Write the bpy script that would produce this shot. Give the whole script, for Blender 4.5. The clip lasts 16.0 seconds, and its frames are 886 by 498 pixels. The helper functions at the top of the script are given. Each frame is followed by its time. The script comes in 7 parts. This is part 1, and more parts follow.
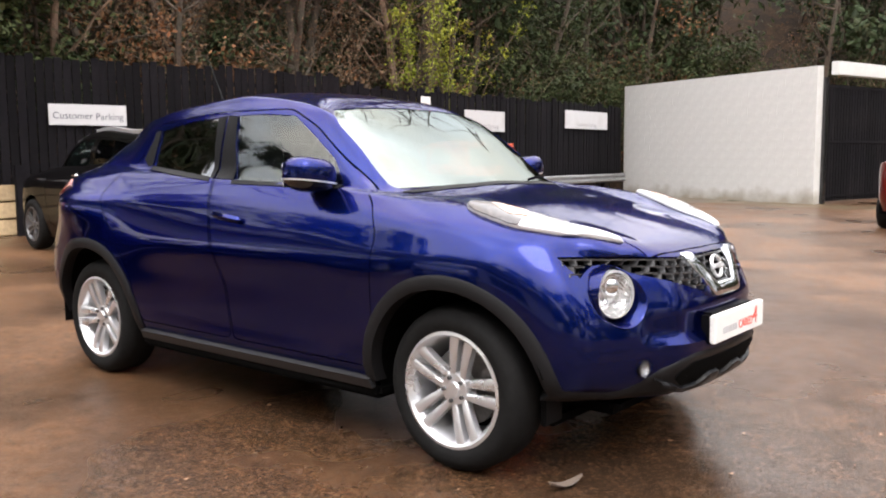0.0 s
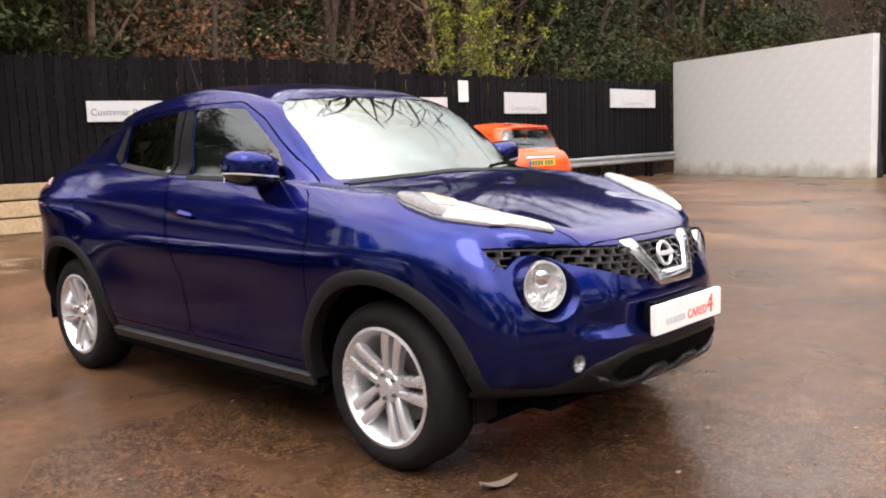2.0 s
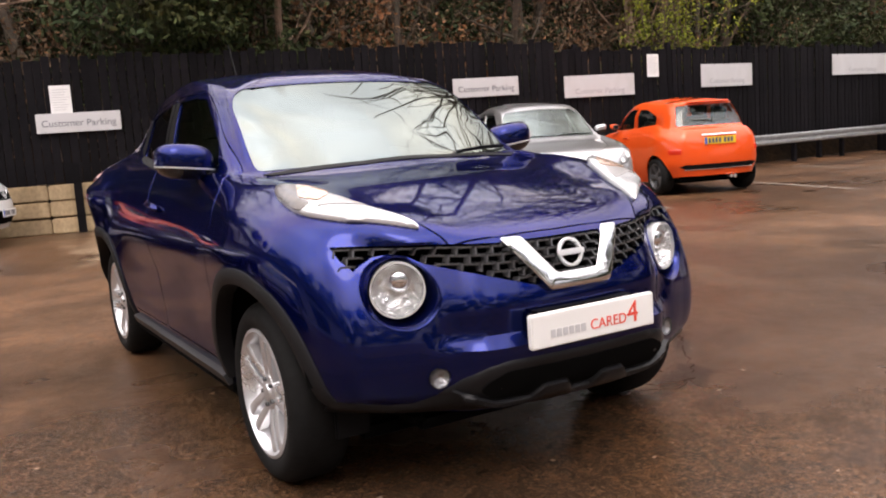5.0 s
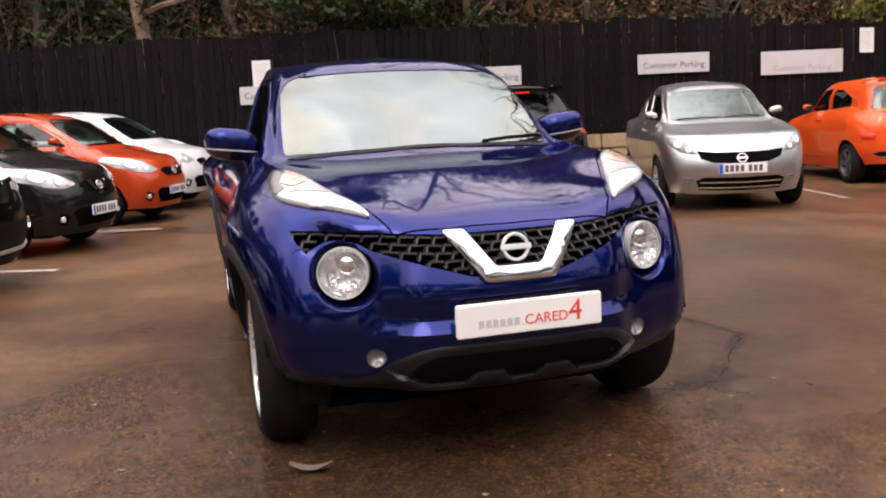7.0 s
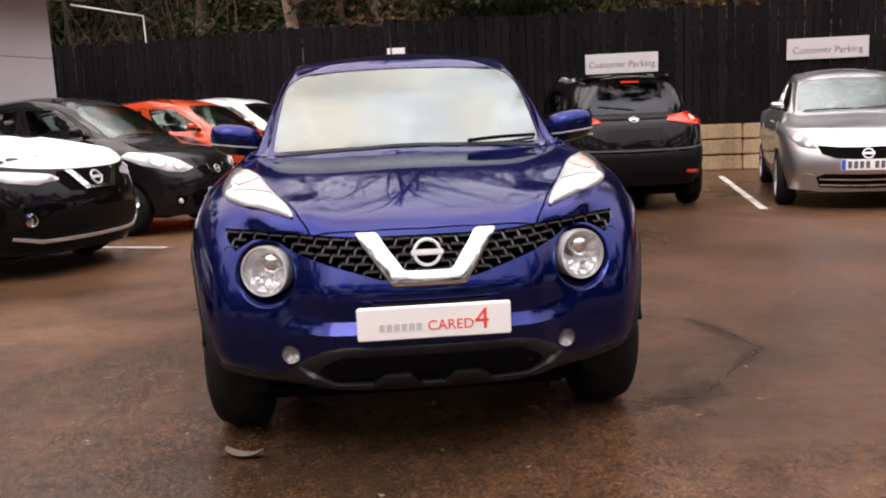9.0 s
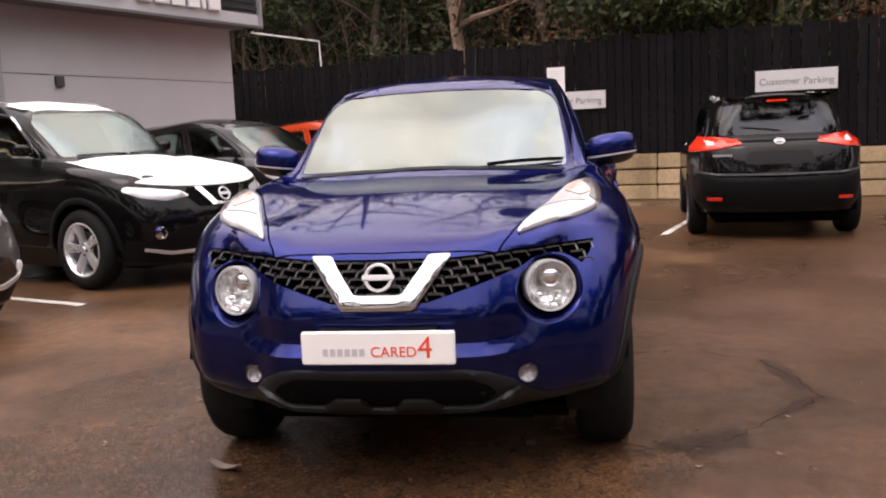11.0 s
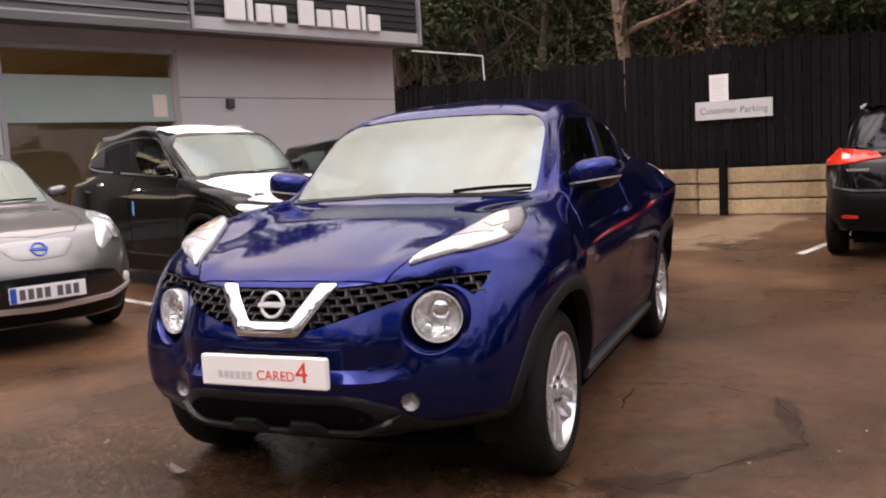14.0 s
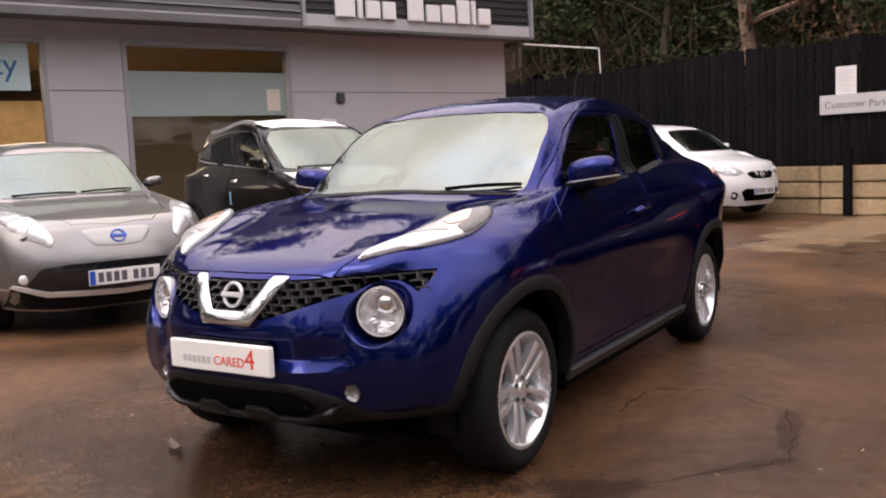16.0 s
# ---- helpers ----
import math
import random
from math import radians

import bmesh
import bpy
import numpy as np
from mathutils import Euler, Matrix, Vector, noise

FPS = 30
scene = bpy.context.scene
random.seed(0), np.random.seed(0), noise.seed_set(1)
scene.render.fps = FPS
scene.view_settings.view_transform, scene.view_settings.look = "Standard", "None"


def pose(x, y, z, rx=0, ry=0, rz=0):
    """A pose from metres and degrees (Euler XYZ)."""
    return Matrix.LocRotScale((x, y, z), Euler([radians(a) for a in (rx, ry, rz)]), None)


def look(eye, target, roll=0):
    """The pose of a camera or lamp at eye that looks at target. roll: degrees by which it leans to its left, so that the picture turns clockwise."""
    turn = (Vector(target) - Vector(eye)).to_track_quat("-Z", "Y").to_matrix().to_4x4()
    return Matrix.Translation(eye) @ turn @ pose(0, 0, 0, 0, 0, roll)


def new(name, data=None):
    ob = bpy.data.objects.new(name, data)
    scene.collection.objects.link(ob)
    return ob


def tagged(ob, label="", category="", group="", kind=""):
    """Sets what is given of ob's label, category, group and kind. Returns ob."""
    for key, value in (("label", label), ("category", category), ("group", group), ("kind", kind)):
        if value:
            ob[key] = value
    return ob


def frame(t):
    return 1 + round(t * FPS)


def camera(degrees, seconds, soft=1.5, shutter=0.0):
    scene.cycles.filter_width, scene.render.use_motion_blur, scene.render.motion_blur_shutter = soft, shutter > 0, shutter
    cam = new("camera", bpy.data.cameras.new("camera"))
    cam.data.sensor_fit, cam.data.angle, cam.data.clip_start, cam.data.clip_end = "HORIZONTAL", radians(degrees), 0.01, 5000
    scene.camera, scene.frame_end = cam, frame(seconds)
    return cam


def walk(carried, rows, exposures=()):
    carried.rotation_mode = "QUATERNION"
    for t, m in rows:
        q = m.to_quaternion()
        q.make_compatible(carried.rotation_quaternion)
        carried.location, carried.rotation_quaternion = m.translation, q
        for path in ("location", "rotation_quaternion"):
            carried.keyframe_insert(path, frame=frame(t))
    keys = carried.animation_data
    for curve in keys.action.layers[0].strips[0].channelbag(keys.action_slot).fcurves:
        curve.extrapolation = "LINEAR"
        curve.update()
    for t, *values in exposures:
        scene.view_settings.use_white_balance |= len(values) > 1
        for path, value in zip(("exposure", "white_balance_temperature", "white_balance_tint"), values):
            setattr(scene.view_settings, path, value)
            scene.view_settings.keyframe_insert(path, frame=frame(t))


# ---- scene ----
cam = camera(53.8, 16.0, soft=2.0)
PATH = [
    (0, (3.288, -3.298, 1.204), (2.024, -1.762, 0.994), -0.4),
    (0.5, (3.39, -3.225, 1.202), (2.116, -1.698, 0.988), -0.7),
    (1, (3.495, -3.153, 1.215), (2.165, -1.676, 0.988), -1.9),
    (1.5, (3.526, -3.04, 1.207), (2.186, -1.575, 0.966), -3.0),
    (2, (3.582, -2.885, 1.211), (2.21, -1.449, 0.968), -2.2),
    (2.5, (3.698, -2.742, 1.206), (2.265, -1.367, 0.964), -2.9),
    (3, (3.879, -2.584, 1.214), (2.379, -1.282, 0.979), -1.9),
    (3.5, (3.941, -2.432, 1.196), (2.402, -1.179, 0.943), -3.0),
    (3.7, (3.962, -2.353, 1.191), (2.407, -1.122, 0.934), -3.1),
    (5.8, (4.284, -1.444, 1.155), (2.49, -0.604, 0.877), -3.3),
    (6, (4.346, -1.399, 1.181), (2.536, -0.599, 0.891), -2.8),
    (6.5, (4.514, -1.17, 1.187), (2.644, -0.526, 0.889), -2.4),
    (7, (4.587, -0.986, 1.187), (2.682, -0.448, 0.897), -2.9),
    (7.5, (4.573, -0.754, 1.18), (2.654, -0.28, 0.874), -2.5),
    (8, (4.651, -0.553, 1.196), (2.71, -0.175, 0.896), -3.8),
    (8.5, (4.748, -0.309, 1.202), (2.789, -0.058, 0.891), -3.1),
    (9, (4.749, -0.158, 1.218), (2.779, -0.01, 0.909), -2.5),
    (9.2, (4.775, -0.114, 1.212), (2.799, 0.0, 0.927), -2.4),
    (11.3, (4.645, 0.744, 1.203), (2.692, 0.4, 0.94), -2.1),
    (11.5, (4.635, 0.811, 1.212), (2.687, 0.446, 0.939), -1.8),
    (12, (4.595, 0.977, 1.215), (2.664, 0.522, 0.959), -2.4),
    (12.5, (4.616, 1.213, 1.221), (2.714, 0.643, 0.979), -2.0),
    (13, (4.595, 1.374, 1.22), (2.722, 0.716, 0.981), -2.4),
    (13.5, (4.502, 1.522, 1.22), (2.65, 0.799, 0.996), -2.8),
    (14, (4.444, 1.674, 1.238), (2.607, 0.909, 1.031), -3.1),
    (14.5, (4.411, 1.92, 1.233), (2.614, 1.067, 1.026), -3.1),
    (15, (4.374, 2.095, 1.236), (2.621, 1.155, 1.023), -3.1),
    (15.5, (4.265, 2.192, 1.221), (2.542, 1.196, 1.02), -3.1),
    (16, (4.193, 2.297, 1.229), (2.507, 1.242, 1.021), -2.6),
]
EXPOSURES = [(0.0, 1.36, 6620, 14), (1.5, 1.30, 6720, 16), (3.0, 1.24, 6960, 18), (4.5, 0.94, 6920, 19), (6.5, 0.78, 6960, 22), (9.0, 0.77, 6940, 23), (12.0, 0.70, 6940, 24), (16.0, 0.60, 6960, 24)]
walk(cam, [(t, look(eye, target, roll)) for t, eye, target, roll in PATH], EXPOSURES)

# ---- world, sun, exposure ----
world = bpy.data.worlds.new("overcast_world")
scene.world = world
world.use_nodes = True
wn, wl = world.node_tree.nodes, world.node_tree.links
sky = wn.new("ShaderNodeTexSky")
sky.sky_type, sky.sun_disc = "NISHITA", False
sky.sun_elevation, sky.sun_rotation = radians(48), radians(120)
sky.dust_density, sky.air_density, sky.ozone_density = 4.0, 1.0, 1.0
# a closed cloud deck, about three times as bright overhead as at the horizon
coord, split = wn.new("ShaderNodeTexCoord"), wn.new("ShaderNodeSeparateXYZ")
rise = wn.new("ShaderNodeMapRange")
rise.inputs["To Min"].default_value, rise.inputs["To Max"].default_value = 2.0, 18.4
wl.new(coord.outputs["Generated"], split.inputs[0])
wl.new(split.outputs["Z"], rise.inputs["Value"])
cloud = wn.new("ShaderNodeMix")
cloud.data_type = "RGBA"
cloud.inputs["Factor"].default_value = 0.85
wl.new(sky.outputs[0], cloud.inputs["A"])
billow, soft_cloud, deck = wn.new("ShaderNodeTexNoise"), wn.new("ShaderNodeMapRange"), wn.new("ShaderNodeMath")
billow.inputs["Scale"].default_value, billow.inputs["Detail"].default_value = 2.4, 4.0
wl.new(coord.outputs["Generated"], billow.inputs["Vector"])
soft_cloud.inputs["From Min"].default_value, soft_cloud.inputs["From Max"].default_value = 0.3, 0.7
soft_cloud.inputs["To Min"].default_value, soft_cloud.inputs["To Max"].default_value = 0.62, 1.4
wl.new(billow.outputs["Fac"], soft_cloud.inputs["Value"])
deck.operation = "MULTIPLY"
wl.new(rise.outputs[0], deck.inputs[0])
wl.new(soft_cloud.outputs[0], deck.inputs[1])
tone, hue, warm = wn.new("ShaderNodeMix"), wn.new("ShaderNodeTexNoise"), wn.new("ShaderNodeMapRange")
tone.data_type = "RGBA"
tone.inputs["A"].default_value, tone.inputs["B"].default_value = (0.93, 0.98, 1.05, 1), (1.05, 1.0, 0.92, 1)
hue.inputs["Scale"].default_value, hue.inputs["Detail"].default_value = 3.1, 2.0
wl.new(coord.outputs["Generated"], hue.inputs["Vector"])
warm.inputs["From Min"].default_value, warm.inputs["From Max"].default_value = 0.4, 0.62
wl.new(hue.outputs["Fac"], warm.inputs["Value"])
wl.new(warm.outputs[0], tone.inputs["Factor"])
tinted = wn.new("ShaderNodeMix")
tinted.data_type, tinted.blend_type = "RGBA", "MULTIPLY"
tinted.inputs["Factor"].default_value = 1.0
wl.new(tone.outputs["Result"], tinted.inputs["A"])
wl.new(deck.outputs[0], tinted.inputs["B"])
wl.new(tinted.outputs["Result"], cloud.inputs["B"])
wl.new(cloud.outputs["Result"], wn["Background"].inputs[0])
wn["Background"].inputs[1].default_value = 0.14
sun = new("sun", bpy.data.lights.new("sun", "SUN"))
sun.data.energy, sun.data.angle, sun.data.color = 0.5, radians(25), (1.0, 0.97, 0.92)
sun.matrix_world = look((6, -4, 12), (0, 0, 0))


# ---- materials ----
def surf(name, base, rough=0.5, metal=0.0, grain=(0, 0), stain=None, bump=(0, 0), coat=0.0, island=0.0, spec=0.5, where="Object", rough_var=0.0):
    """A painted or raw surface: grain=(scale, amount), stain=(scale, colour, amount), bump=(scale, strength)."""
    m = bpy.data.materials.new(name)
    m.use_nodes = True
    n, l = m.node_tree.nodes, m.node_tree.links
    b = n["Principled BSDF"]
    b.inputs["Roughness"].default_value, b.inputs["Metallic"].default_value = rough, metal
    b.inputs["Coat Weight"].default_value, b.inputs["Coat Roughness"].default_value = coat, 0.03
    b.inputs["Specular IOR Level"].default_value = spec
    col = n.new("ShaderNodeRGB")
    col.outputs[0].default_value = (*base, 1)
    out = col.outputs[0]
    tc = n.new("ShaderNodeTexCoord")
    if where == "World":
        geo = n.new("ShaderNodeNewGeometry")
        co = geo.outputs["Position"]
    else:
        co = tc.outputs["Object"]

    def noise_at(scale, detail=5.0):
        t = n.new("ShaderNodeTexNoise")
        t.inputs["Scale"].default_value, t.inputs["Detail"].default_value = scale, detail
        l.new(co, t.inputs["Vector"])
        return t.outputs["Fac"]

    def mixed(fac, a, c, kind="MIX"):
        x = n.new("ShaderNodeMix")
        x.data_type, x.blend_type = "RGBA", kind
        if isinstance(fac, float):
            x.inputs["Factor"].default_value = fac
        else:
            l.new(fac, x.inputs["Factor"])
        l.new(a, x.inputs["A"])
        if isinstance(c, tuple):
            x.inputs["B"].default_value = (*c, 1)
        else:
            l.new(c, x.inputs["B"])
        return x.outputs["Result"]

    def ramp(fac, lo, hi, vlo=0.0, vhi=1.0):
        r = n.new("ShaderNodeMapRange")
        r.inputs["From Min"].default_value, r.inputs["From Max"].default_value = lo, hi
        r.inputs["To Min"].default_value, r.inputs["To Max"].default_value = vlo, vhi
        l.new(fac, r.inputs["Value"])
        return r.outputs["Result"]

    if stain:
        scale, colour, amount = stain
        out = mixed(ramp(noise_at(scale), 0.42, 0.68, 0.0, amount), out, colour)
    if grain[1]:
        g = ramp(noise_at(grain[0]), 0.25, 0.75, 1 - grain[1], 1 + grain[1])
        out = mixed(1.0, out, g, "MULTIPLY")
    if island:
        info = n.new("ShaderNodeObjectInfo")
        out = mixed(1.0, out, ramp(info.outputs["Random"], 0, 1, 1 - island, 1 + island), "MULTIPLY")
    if rough_var:
        l.new(ramp(noise_at(3.0), 0.3, 0.7, rough - rough_var, rough + rough_var), b.inputs["Roughness"])
    if bump[1]:
        bp = n.new("ShaderNodeBump")
        bp.inputs["Strength"].default_value, bp.inputs["Distance"].default_value = bump[1], 0.02
        l.new(noise_at(bump[0], 8.0), bp.inputs["Height"])
        l.new(bp.outputs[0], b.inputs["Normal"])
    l.new(out, b.inputs["Base Color"])
    return m


M = {}
M["rubber"] = surf("tyre_rubber", (0.009, 0.009, 0.009), 0.75, grain=(30, 0.3), bump=(60, 0.1), spec=0.14)
M["fence"] = surf("black_stained_timber", (0.0050, 0.0044, 0.0058), 0.85, grain=(9, 0.4), stain=(1.3, (0.0105, 0.0088, 0.0098), 0.7), bump=(25, 0.4), island=0.35, spec=0.12)
M["sleeper"] = surf("weathered_sleeper", (0.42, 0.31, 0.18), 0.85, grain=(14, 0.25), stain=(1.7, (0.20, 0.14, 0.075), 0.7), bump=(20, 0.6), island=0.15)
M["render_white"] = surf("white_painted_block", (0.64, 0.64, 0.62), 0.8, grain=(6, 0.06), stain=(0.5, (0.5, 0.49, 0.45), 0.5), bump=(12, 0.3))
def splashed(m, tone, height, reach):
    """Mud splashed up the foot of a wall, with a ragged upper edge."""
    n, l = m.node_tree.nodes, m.node_tree.links
    b = n["Principled BSDF"]
    geo, sep, t, add, rg, x = (n.new(k) for k in ("ShaderNodeNewGeometry", "ShaderNodeSeparateXYZ", "ShaderNodeTexNoise", "ShaderNodeMath", "ShaderNodeMapRange", "ShaderNodeMix"))
    t.inputs["Scale"].default_value, t.inputs["Detail"].default_value = 2.2, 8.0
    l.new(geo.outputs["Position"], sep.inputs[0])
    l.new(geo.outputs["Position"], t.inputs["Vector"])
    add.operation = "MULTIPLY_ADD"
    l.new(t.outputs["Fac"], add.inputs[0])
    add.inputs[1].default_value = -reach * 2
    l.new(sep.outputs["Z"], add.inputs[2])
    rg.inputs["From Min"].default_value, rg.inputs["From Max"].default_value = height - reach, height
    rg.inputs["To Min"].default_value, rg.inputs["To Max"].default_value = 0.75, 0.0
    l.new(add.outputs[0], rg.inputs["Value"])
    x.data_type = "RGBA"
    l.new(rg.outputs[0], x.inputs["Factor"])
    l.new(b.inputs["Base Color"].links[0].from_socket, x.inputs["A"])
    x.inputs["B"].default_value = (*tone, 1)
    l.new(x.outputs["Result"], b.inputs["Base Color"])


splashed(M["render_white"], (0.24, 0.19, 0.12), 0.0, 0.35)
M["wall_grey"] = surf("grey_cladding", (0.49, 0.485, 0.495), 0.6, grain=(1.2, 0.05), stain=(0.4, (0.43, 0.425, 0.43), 0.4), bump=(40, 0.05))
M["dark_grey"] = surf("dark_grey_metal", (0.06, 0.062, 0.066), 0.45, grain=(5, 0.1))
M["sign_white"] = surf("sign_board_white", (0.56, 0.56, 0.57), 0.5, grain=(3, 0.05), stain=(2, (0.47, 0.46, 0.45), 0.5))
M["ink"] = surf("sign_ink", (0.10, 0.10, 0.12), 0.5)
M["ink_faint"] = surf("faded_sign_ink", (0.34, 0.34, 0.36), 0.5)
M["paper"] = surf("laminated_paper", (0.80, 0.80, 0.79), 0.4, grain=(5, 0.03))
M["white_line"] = surf("worn_road_paint", (0.55, 0.53, 0.48), 0.8, grain=(12, 0.3), stain=(5, (0.16, 0.12, 0.09), 0.8))
M["galv"] = surf("galvanised_steel", (0.42, 0.43, 0.44), 0.45, 0.8, grain=(8, 0.2))


# ---- small builders ----
def link_bm(name, bm, material, smooth=False):
    me = bpy.data.meshes.new(name)
    bmesh.ops.recalc_face_normals(bm, faces=bm.faces)
    if smooth:
        for e in bm.edges:
            if len(e.link_faces) == 2 and e.calc_face_angle(0) > 0.8:
                e.smooth = False
    bm.to_mesh(me)
    bm.free()
    for mt in material if isinstance(material, (list, tuple)) else [material]:
        me.materials.append(mt)
    if smooth:
        me.polygons.foreach_set("use_smooth", [True] * len(me.polygons))
    return new(name, me)


def part(name, bm, material, parent, label="", smooth=False):
    ob = link_bm(name, bm, material, smooth)
    ob.parent = parent
    if label:
        ob["label"] = label
    return ob


def shared(name, mesh, parent, m=None):
    ob = new(name, mesh)
    ob.parent = parent
    if m is not None:
        ob.matrix_basis = m
    return ob


def box(bm, lo, hi, m=None, bevel=0.0):
    r = bmesh.ops.create_cube(bm, size=1)
    vs = r["verts"]
    c = [(a + b) / 2 for a, b in zip(lo, hi)]
    s = [b - a for a, b in zip(lo, hi)]
    for v in vs:
        v.co = Vector((c[0] + v.co.x * s[0], c[1] + v.co.y * s[1], c[2] + v.co.z * s[2]))
    if bevel:
        es = list({e for v in vs for e in v.link_edges})
        r2 = bmesh.ops.bevel(bm, geom=es, offset=bevel, segments=2, affect="EDGES")
        vs = list({v for f in r2["faces"] for v in f.verts} | {v for v in vs if v.is_valid})
    if m is not None:
        bmesh.ops.transform(bm, matrix=m, verts=vs)
    return vs


def cyl(bm, r1, r2, depth, m, seg=24, caps=True):
    r = bmesh.ops.create_cone(bm, cap_ends=caps, segments=seg, radius1=r1, radius2=r2, depth=depth)
    bmesh.ops.transform(bm, matrix=m, verts=r["verts"])
    return r["verts"]


def empty(name, m, label, category, group=""):
    ob = new(name)
    ob.empty_display_size = 0.3
    ob.matrix_basis = m
    return tagged(ob, label, category, group)


def text_mesh(name, body, size, material, parent, m, extrude=0.002, label=""):
    cu = bpy.data.curves.new(name, "FONT")
    cu.body, cu.size, cu.extrude, cu.align_x, cu.align_y = body, size, extrude, "CENTER", "CENTER"
    tmp = bpy.data.objects.new("tmp", cu)
    scene.collection.objects.link(tmp)
    me = bpy.data.meshes.new_from_object(tmp.evaluated_get(bpy.context.evaluated_depsgraph_get()))
    bpy.data.objects.remove(tmp)
    me.name = name
    me.materials.clear()
    me.materials.append(material)
    ob = new(name, me)
    ob.parent = parent
    ob.matrix_basis = m
    if label:
        ob["label"] = label
    return ob


# ---- ground ----
def asphalt():
    m = bpy.data.materials.new("wet_brown_asphalt")
    m.use_nodes = True
    n, l = m.node_tree.nodes, m.node_tree.links
    b = n["Principled BSDF"]
    geo = n.new("ShaderNodeNewGeometry")

    def tex(scale, detail=6.0, rough=0.6):
        t = n.new("ShaderNodeTexNoise")
        t.inputs["Scale"].default_value, t.inputs["Detail"].default_value, t.inputs["Roughness"].default_value = scale, detail, rough
        l.new(geo.outputs["Position"], t.inputs["Vector"])
        return t.outputs["Fac"]

    def rng(fac, lo, hi, a, c):
        r = n.new("ShaderNodeMapRange")
        r.inputs["From Min"].default_value, r.inputs["From Max"].default_value = lo, hi
        r.inputs["To Min"].default_value, r.inputs["To Max"].default_value = a, c
        l.new(fac, r.inputs["Value"])
        return r.outputs["Result"]

    def mix(fac, a, c, kind="MIX"):
        x = n.new("ShaderNodeMix")
        x.data_type, x.blend_type = "RGBA", kind
        if isinstance(fac, float):
            x.inputs["Factor"].default_value = fac
        else:
            l.new(fac, x.inputs["Factor"])
        for key, v in (("A", a), ("B", c)):
            if isinstance(v, tuple):
                x.inputs[key].default_value = (*v, 1)
            else:
                l.new(v, x.inputs[key])
        return x.outputs["Result"]

    wet = tex(0.35, 3.0)
    col = mix(rng(tex(0.7), 0.38, 0.62, 0, 1), (0.116, 0.054, 0.0235), (0.068, 0.032, 0.0145))
    col = mix(rng(tex(52, 5.0, 0.75), 0.52, 0.64, 0, 0.65), col, (0.25, 0.155, 0.09))
    col = mix(rng(tex(38, 6.0, 0.75), 0.53, 0.64, 0, 0.9), col, (0.014, 0.009, 0.006))
    col = mix(rng(tex(3.0, 4.0), 0.56, 0.78, 0, 0.5), col, (0.11, 0.058, 0.032))
    col = mix(1.0, col, rng(wet, 0.4, 0.6, 1.1, 0.6), "MULTIPLY")
    col = mix(1.0, col, rng(tex(11, 6.0, 0.75), 0.34, 0.66, 0.62, 1.38), "MULTIPLY")
    col = mix(rng(tex(150, 2.0), 0.60, 0.72, 0, 0.4), col, (0.30, 0.24, 0.19))

    def blotch(cx, cy, turn, rx, ry, rag, core=0.75, rim=1.05):
        """1 inside a ragged oval, fading to 0 past its rim."""
        mp = n.new("ShaderNodeMapping")
        mp.vector_type = "TEXTURE"
        mp.inputs["Location"].default_value, mp.inputs["Rotation"].default_value, mp.inputs["Scale"].default_value = (cx, cy, 0.018), (0, 0, radians(turn)), (rx, ry, 1)
        l.new(geo.outputs["Position"], mp.inputs["Vector"])
        ln, ad = n.new("ShaderNodeVectorMath"), n.new("ShaderNodeMath")
        ln.operation, ad.operation = "LENGTH", "ADD"
        l.new(mp.outputs[0], ln.inputs[0])
        l.new(ln.outputs["Value"], ad.inputs[0])
        l.new(rng(tex(rag, 5.0, 0.65), 0.3, 0.7, -0.55, 0.55), ad.inputs[1])
        return rng(ad.outputs[0], core, rim, 1, 0)

    def scaled(fac, k):
        return rng(fac, 0, 1, 0, k)
    # dry sand by the sleeper wall, damp oily patches round the seam
    col = mix(scaled(blotch(-8.6, .65, 169, 2.9, .75, 1.6), 0.8), col, (0.23, 0.16, 0.10))
    col = mix(scaled(blotch(-5.2, 18.6, 159, 5.0, .9, 2.0), 0.7), col, (0.10, 0.085, 0.05))
    col = mix(scaled(blotch(-.6, 2.8, 172, 4.4, 2.0, 0.8), 0.55), col, (0.042, 0.021, 0.012))
    damp = blotch(.95, 1.35, 120, .75, .42, 3.0)
    col = mix(scaled(damp, 0.35), col, (0.026, 0.015, 0.009))
    soaked = None
    for cx, cy, turn, rx, ry, k in ((1.34, 1.10, 118, .28, .10, .7), (.40, 1.60, 9, .36, .06, .6), (.90, 1.55, 137, .26, .045, .7)):
        spot = blotch(cx, cy, turn, rx, ry, 6.0)
        col = mix(scaled(spot, k), col, (0.016, 0.009, 0.006))
        top = n.new("ShaderNodeMath")
        top.operation = "MAXIMUM"
        l.new(spot, top.inputs[0])
        if soaked:
            l.new(soaked, top.inputs[1])
        soaked = top.outputs[0]
    # wet ground ahead of the nose, with the car's dark reflection painted in
    shaded_wet = blotch(2.05, -.05, 86, 1.5, 1.0, 1.3, 0.35, 1.45)
    col = mix(scaled(shaded_wet, 0.45), col, (0.030, 0.018, 0.012))
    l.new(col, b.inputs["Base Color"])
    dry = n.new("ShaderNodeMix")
    l.new(scaled(shaded_wet, 0.9), dry.inputs["Factor"])
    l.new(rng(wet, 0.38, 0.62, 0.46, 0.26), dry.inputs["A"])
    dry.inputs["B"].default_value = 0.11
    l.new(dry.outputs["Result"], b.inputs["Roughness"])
    film = n.new("ShaderNodeMix")
    l.new(scaled(soaked, 0.6), film.inputs["Factor"])
    l.new(rng(tex(9, 5.0, 0.7), 0.36, 0.64, 0.18, 0.46), film.inputs["A"])
